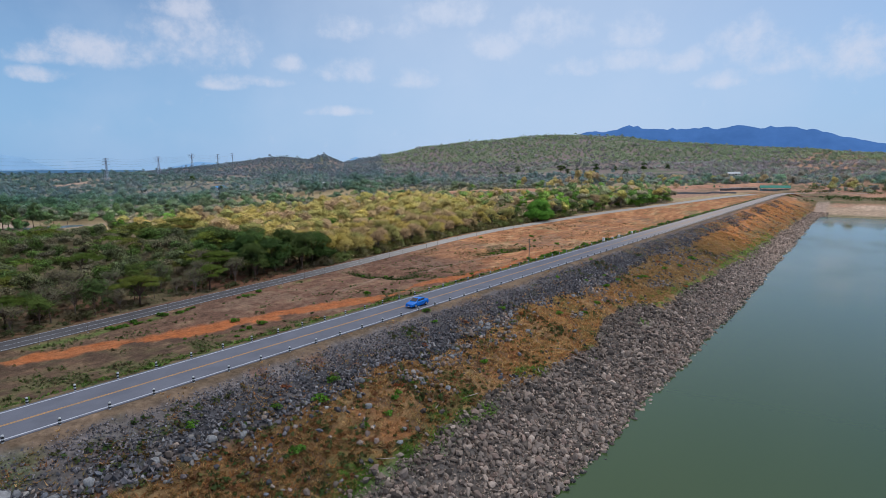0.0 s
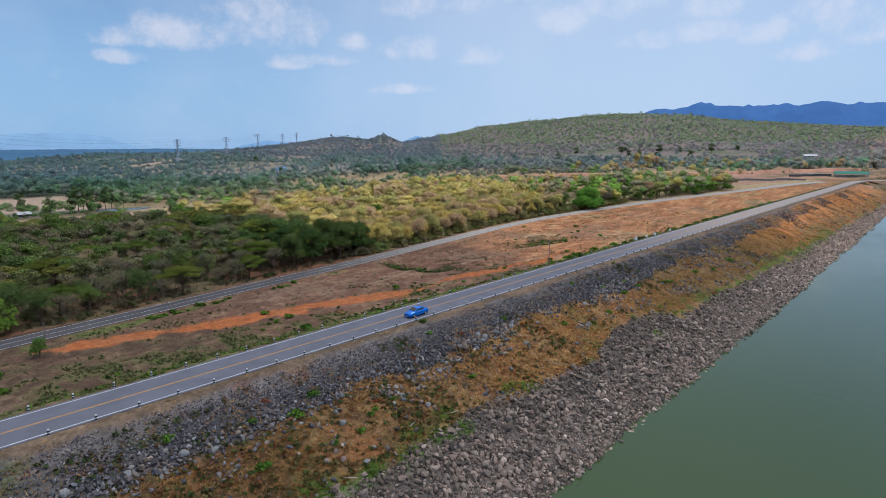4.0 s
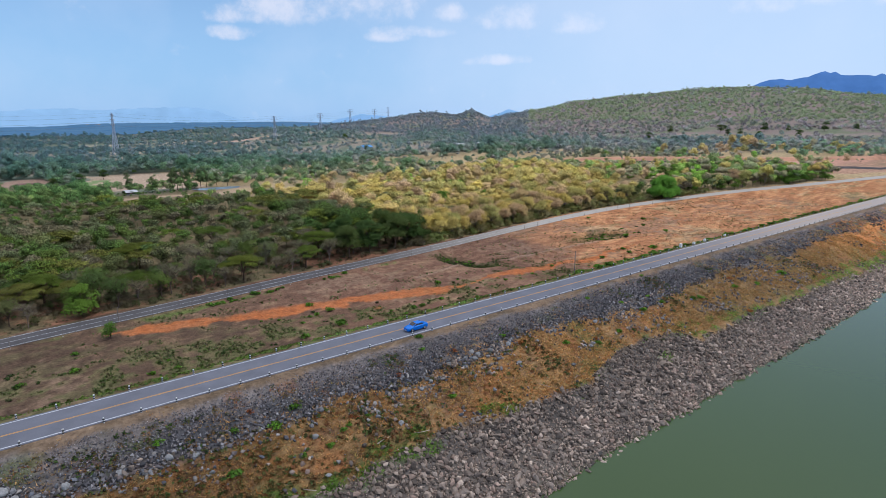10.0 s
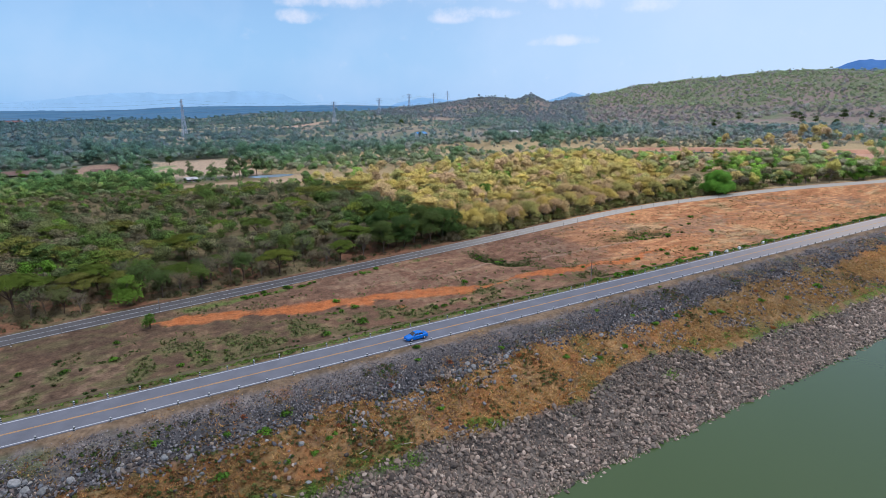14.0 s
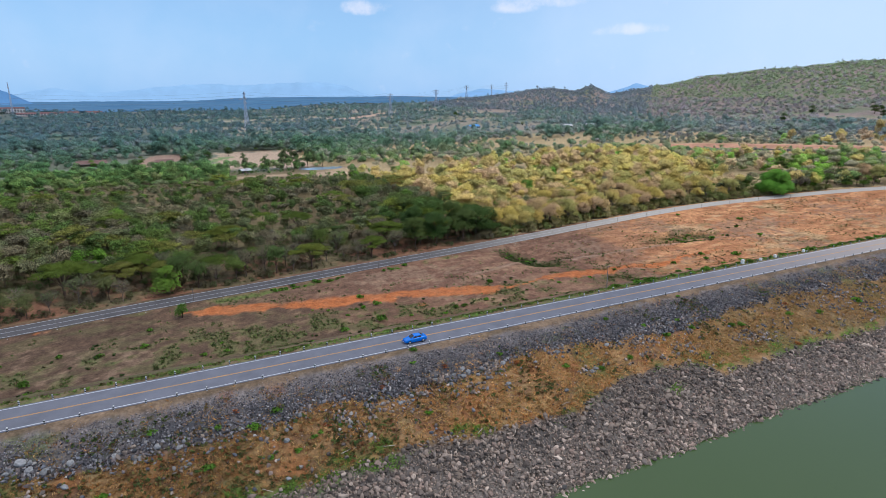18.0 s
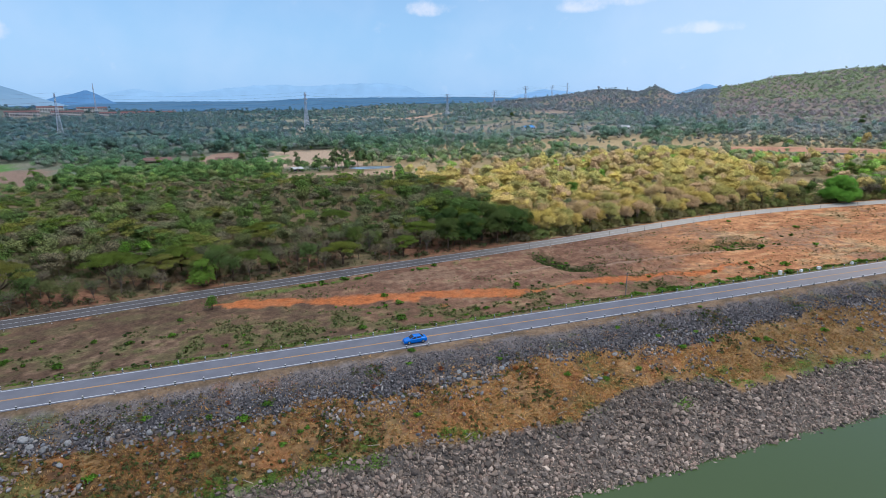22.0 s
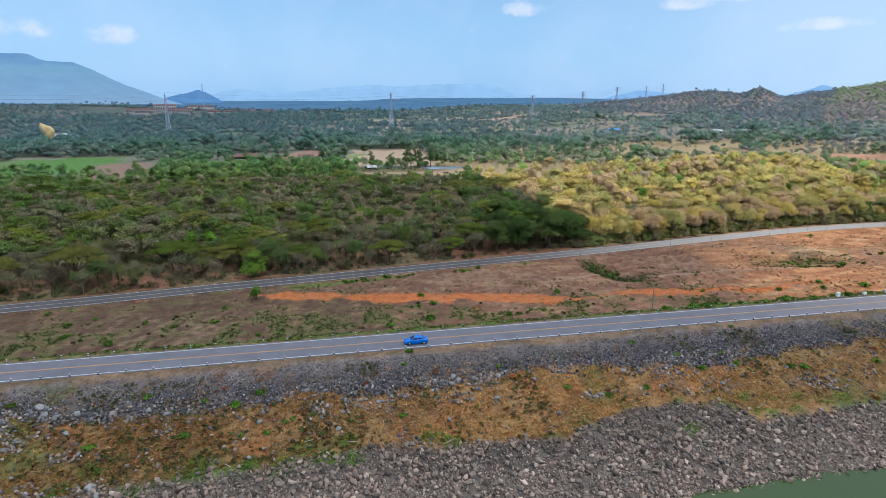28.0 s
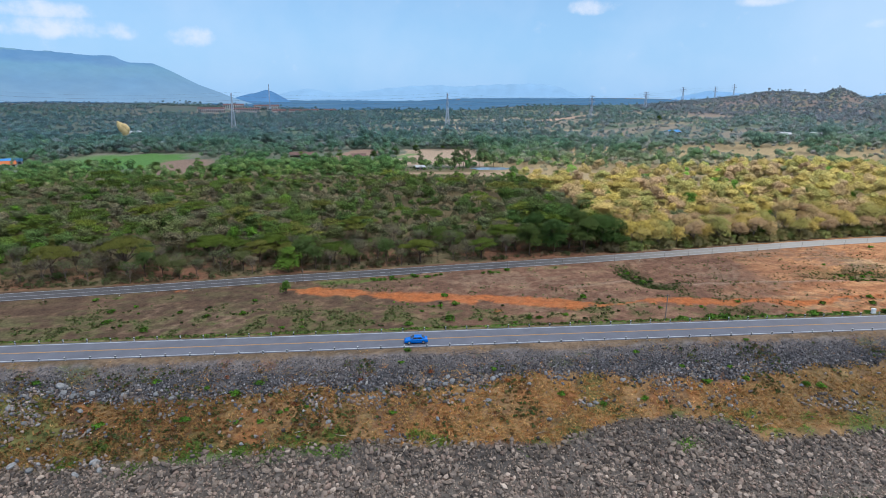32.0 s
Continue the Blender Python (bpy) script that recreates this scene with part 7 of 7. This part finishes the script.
bank_strip("canal_wall", [(a - 17, b - 9, 0) for a, b in BANK[1:6]], [(-1.6, -2.5), (-0.5, 1.3), (0.5, 1.3), (1.6, -2.5)], M_CANAL, "dark stained concrete wall of the spillway canal", "wall")
bank_strip("canal_wall", [(478, 98, 0), (486, 76, 0), (493, 54, 0), (503, 36, 0)], [(-1.6, -2.5), (-0.5, 1.5), (0.5, 1.5), (1.6, -2.5)], M_CANAL, "dark stained concrete wall of the spillway canal", "wall")

# scrub on the dry shore beyond the dam's end
rq = np.random.RandomState(91)
qx, qy = rq.uniform(468, 760, 1500), rq.uniform(-230, -6, 1500)
ok = rq.uniform(size=1500) < ramp(field(qx, qy * 0.5, 22, 111) + 0.3 * field(qx, qy, 7, 112), -0.1, 0.5) * ramp(land(qx, qy), -6.5, -4.5)
qx, qy = qx[ok], qy[ok]
qt = np.array([(0.2, 0.2, 0.09), (0.17, 0.24, 0.08), (0.3, 0.22, 0.13), (0.13, 0.2, 0.07)])[rq.randint(0, 4, len(qx))]
V, F, T, N = spread([UNDER["green"][j] for j in range(3)], rq.randint(0, 3, len(qx)), np.stack((qx, qy, land(qx, qy)), -1), rq.uniform(0, 6.28, len(qx)), rq.uniform(0.5, 1.6, (len(qx), 1)) * np.ones((1, 3)), qt)
me = array_mesh("scrub", V, F, T, outward=N)
me.materials.append(M_WEED)
tagged(new("scrub", me), "olive and brown scrub on the dry lake shore", "scrub", kind="stuff")


# motorbikes parked under the big round tree
def motorbike(x, y, rz, mat):
    ob = thing("motorbike", "small dark motorbike parked in the shade of a tree", "motorbike", "motorbikes under the tree", at=(x, y, float(land(x, y))), rz=rz)
    for u in (-0.62, 0.62):
        bm = bmesh.new()
        bmesh.ops.create_cone(bm, cap_ends=True, segments=16, radius1=0.29, radius2=0.29, depth=0.09, matrix=pose(u, 0, 0.29, 90, 0, 0))
        w = part("wheel", bm, M_TYRE, ob)
        bm = bmesh.new()
        bmesh.ops.create_cone(bm, cap_ends=True, segments=12, radius1=0.17, radius2=0.17, depth=0.11, matrix=pose(u, 0, 0.29, 90, 0, 0))
        part("rim", bm, M_RIM, w, "alloy wheel rim")
    bm = bmesh.new()
    box(bm, -0.5, 0.3, -0.11, 0.11, 0.32, 0.62, 0.06)
    part("body", bm, mat, ob)
    bm = bmesh.new()
    box(bm, -0.72, 0.12, -0.13, 0.13, 0.66, 0.78, 0.05)
    part("seat", bm, M_DARKP, ob)
    bm = bmesh.new()
    tube(bm, [(0.62, 0, 0.29), (0.5, 0, 0.7), (0.42, 0, 1.0)], [0.04, 0.05, 0.04], 6)
    part("fork", bm, M_STEEL, ob)
    bm = bmesh.new()
    tube(bm, [(0.36, -0.34, 1.03), (0.42, 0, 1.0), (0.36, 0.34, 1.03)], [0.02, 0.025, 0.02], 6)
    part("handlebar", bm, M_DARKP, ob)


for k in range(7):
    motorbike(309.5 + 1.7 * k, 131.2 - 0.7 * k, 70 + 6 * (k % 3), (M_BLACK, M_CAR, M_BLACK, M_STEEL)[k % 4])

# statues far across the plain, each a plain standing shape
M_GOLD = material("gold_paint", (0.60, 0.44, 0.2), 0.5, 0.1, grain=0.1, grain_scale=0.5)
M_GREYST = material("grey_statue_stone", (0.42, 0.44, 0.48), 0.7, grain=0.1, grain_scale=0.5, stain=0.15)
for nm, x, y, mat, lab, lumps in (
        ("statue", -375.5, 760.8, M_GOLD, "huge golden statue rising above the trees", [(-1, 0, 6, 3.4, 3, 8), (3, 0, 6, 2.6, 3, 8), (1, 0, 14, 5.5, 4.5, 7), (-1.5, 0, 18, 6, 4.5, 6.5), (-4.5, 0, 22, 4.5, 4, 5), (-7, 0, 26, 1.8, 1.8, 3.4), (4, 0, 17, 4, 3.5, 5), (0.5, 0, 21, 5, 4, 4)]),
        ("statue", -370.1, 770.6, M_GREYST, "large grey statue beside the golden one", [(0, 0, 5, 4, 4, 7), (4, 0, 10, 6.5, 4, 4), (10, 0, 12.5, 4.5, 2.5, 2.2), (14, 0, 11, 3, 2, 1.6), (-1, 0, 10, 4, 4, 4)])):
    bm = bmesh.new()
    bmesh.ops.create_icosphere(bm, subdivisions=5, radius=1)
    mid = Vector((0.5, 0, 14 if mat is M_GOLD else 9))
    for v in bm.verts:
        d, far = v.co.normalized(), 0.8
        for a, b, c, r1, r2, r3 in lumps:
            o = Vector(((mid.x - a) / r1, (mid.y - b) / r2, (mid.z - c) / r3))
            w = Vector((d.x / r1, d.y / r2, d.z / r3))
            q = o.dot(w) ** 2 - w.dot(w) * (o.dot(o) - 1)
            if q > 0:
                far = max(far, (-o.dot(w) + math.sqrt(q)) / w.dot(w))
        v.co = mid + d * far
    bmesh.ops.smooth_vert(bm, verts=bm.verts, factor=0.5, use_axis_x=True, use_axis_y=True, use_axis_z=True)
    ob = tagged(part(nm, bm, mat), lab, "statue")
    ob.location = (x, y, float(land(x, y)) - 1)
    for p in ob.data.polygons:
        p.use_smooth = True

# pond with its row of slender trees
bm = bmesh.new()
ring = [bm.verts.new((89.5 + 19 * math.cos(a) * (1 + 0.12 * math.sin(3 * a)), 412.3 + 11 * math.sin(a) * (1 + 0.15 * math.cos(2 * a)), 0)) for a in np.linspace(0, 2 * math.pi, 40, endpoint=False)]
bm.faces.new(ring)
# pale blue base paints in the sky mirrored by the pond
M_POND = material("pond_water", (0.33, 0.42, 0.52), 0.12, spec=0.5, grain=0.05, grain_scale=0.5)
ob = tagged(part("pond", bm, M_POND), "small pale pond beside the dry field", "pond", kind="structure")
ob.location.z = float(np.mean(land(89.5 + 15 * np.cos(np.linspace(0, 6.3, 30)), 412.3 + 9 * np.sin(np.linspace(0, 6.3, 30))))) + 0.25
for x, y, s in ((24.6, 421.5, 0.95), (42.9, 422.9, 0.8), (56.3, 421.9, 1.05), (61.1, 424.2, 1.1), (69.4, 422.1, 1.0), (79.9, 425.2, 1.05), (86.1, 431.1, 0.9), (94.5, 429.8, 0.8), (102.4, 425.9, 0.7), (65.2, 427.1, 1.0)):
    tree("tall", x, y, s * 1.2, rt, "", "slender trees by the pond")
for x, y, s in ((957, 423.8, 1.5), (913.8, 389.1, 1.3), (941.4, 382.2, 1.2), (1012.9, 374.3, 1.7), (870.3, 320.6, 1.3), (929.2, 287.1, 1.4), (1065.4, 298.7, 1.8), (1033.9, 344.1, 1.1), (907.4, 489.7, 1.5), (779.1, 449.9, 1.3), (1096, 262, 1.2), (990, 432, 1.0)):
    tree("dark", x, y, s * 0.72, rt, "rounded blue-green single tree on the pale field", "single trees on the far field")
FIELD_TREES = [(-137.7, 332), (-193.1, 313.7), (-197.9, 392.7), (-187.5, 385.1), (-175.6, 381.1), (-158.7, 384.9), (-145.9, 379.8), (-133.5, 375), (-112.9, 339.7), (-104, 368.8), (-123.7, 339), (-271.9, 437.3), (-254.2, 427.4), (-215.9, 409.3), (-232.3, 430.8), (-18.9, 491.8), (4.1, 522.8), (27.5, 566), (63.1, 616.5), (85.9, 621.5), (116.6, 618.6), (135.2, 612.7), (198.6, 638), (178.8, 666), (230.5, 572.9), (202.4, 466.8), (269.9, 506.3), (272.1, 529), (333.5, 713), (129.4, 339.5), (266.9, 1033.3), (159.3, 641.9), (389.9, 673.5), (379.5, 567.2), (463.9, 652.7), (476, 897.9), (588.2, 514.6), (527.9, 479.6), (337.9, 433.6), (425.1, 414.7)]
for k, (x, y) in enumerate(FIELD_TREES):
    kind = "dark" if k % 5 < 3 else "fresh" if k % 5 == 3 else "green"
    tree(kind, x, y, rt.uniform(0.62, 0.9), rt, "rounded dark green tree beside the fields" if kind == "dark" else "", "single trees around the fields")
for x, y, s in ((-256.7, 457.3, 0.8), (-181.9, 454.7, 0.85), (-95.1, 514.1, 0.8), (-56.2, 518.8, 0.9), (337.1, 135.5, 0.8), (360.4, 130.7, 0.9), (379.2, 168, 1.35), (394, 160.6, 1.2), (367.7, 174, 1.3), (404.1, 151.9, 1.2), (410.6, 102.8, 1.2), (419.1, 113, 1.0), (268.2, 202.2, 1.2), (260.8, 208, 1.1), (169.2, 142, 0.9), (346.8, 152.5, 0.8), (430.2, 141.8, 1.2)):
    tree("fresh", x, y, s, rt, "", "green trees at the road bend")


# far plain, a sheet whose haze is put in as a blue glow
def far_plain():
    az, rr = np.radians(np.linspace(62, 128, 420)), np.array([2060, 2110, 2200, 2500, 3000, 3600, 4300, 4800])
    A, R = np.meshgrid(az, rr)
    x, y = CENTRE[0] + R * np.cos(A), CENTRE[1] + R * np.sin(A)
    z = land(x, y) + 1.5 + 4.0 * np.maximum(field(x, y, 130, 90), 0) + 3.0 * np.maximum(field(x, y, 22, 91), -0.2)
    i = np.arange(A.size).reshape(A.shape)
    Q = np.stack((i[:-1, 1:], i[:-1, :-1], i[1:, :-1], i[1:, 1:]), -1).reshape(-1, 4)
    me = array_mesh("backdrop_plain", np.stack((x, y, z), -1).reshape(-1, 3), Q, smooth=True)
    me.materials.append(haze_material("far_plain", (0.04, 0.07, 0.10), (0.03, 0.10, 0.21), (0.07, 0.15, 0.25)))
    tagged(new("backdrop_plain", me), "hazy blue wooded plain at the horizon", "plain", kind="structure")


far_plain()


# ---- single riprap stones above the water ----
rr = np.random.RandomState(141)
RIP_MESH = []
for k in range(14):
    V, F = stone_shape(rr)
    me = array_mesh("stone", V, F, np.repeat(np.array([TAN[k % len(TAN)]]), len(V), 0))
    me.materials.append(M_STONE)
    RIP_MESH.append(me)
bank = bpy.data.objects["riprap"]
for k in range(300):
    x, y = rr.uniform(-48, 62), rr.uniform(-37.4, -26.5)
    s = 0.75 + 0.85 * rr.uniform() ** 2
    ob = new("stone", RIP_MESH[rr.randint(14)])
    ob.matrix_basis = pose(x, y, float(land(x, y)) + 0.28 * s, rr.uniform(-40, 40), rr.uniform(-40, 40), rr.uniform(0, 360))
    ob.scale = (s * rr.uniform(0.9, 1.3), s * rr.uniform(0.8, 1.1), s * rr.uniform(0.7, 1.0))
    ob.parent = bank
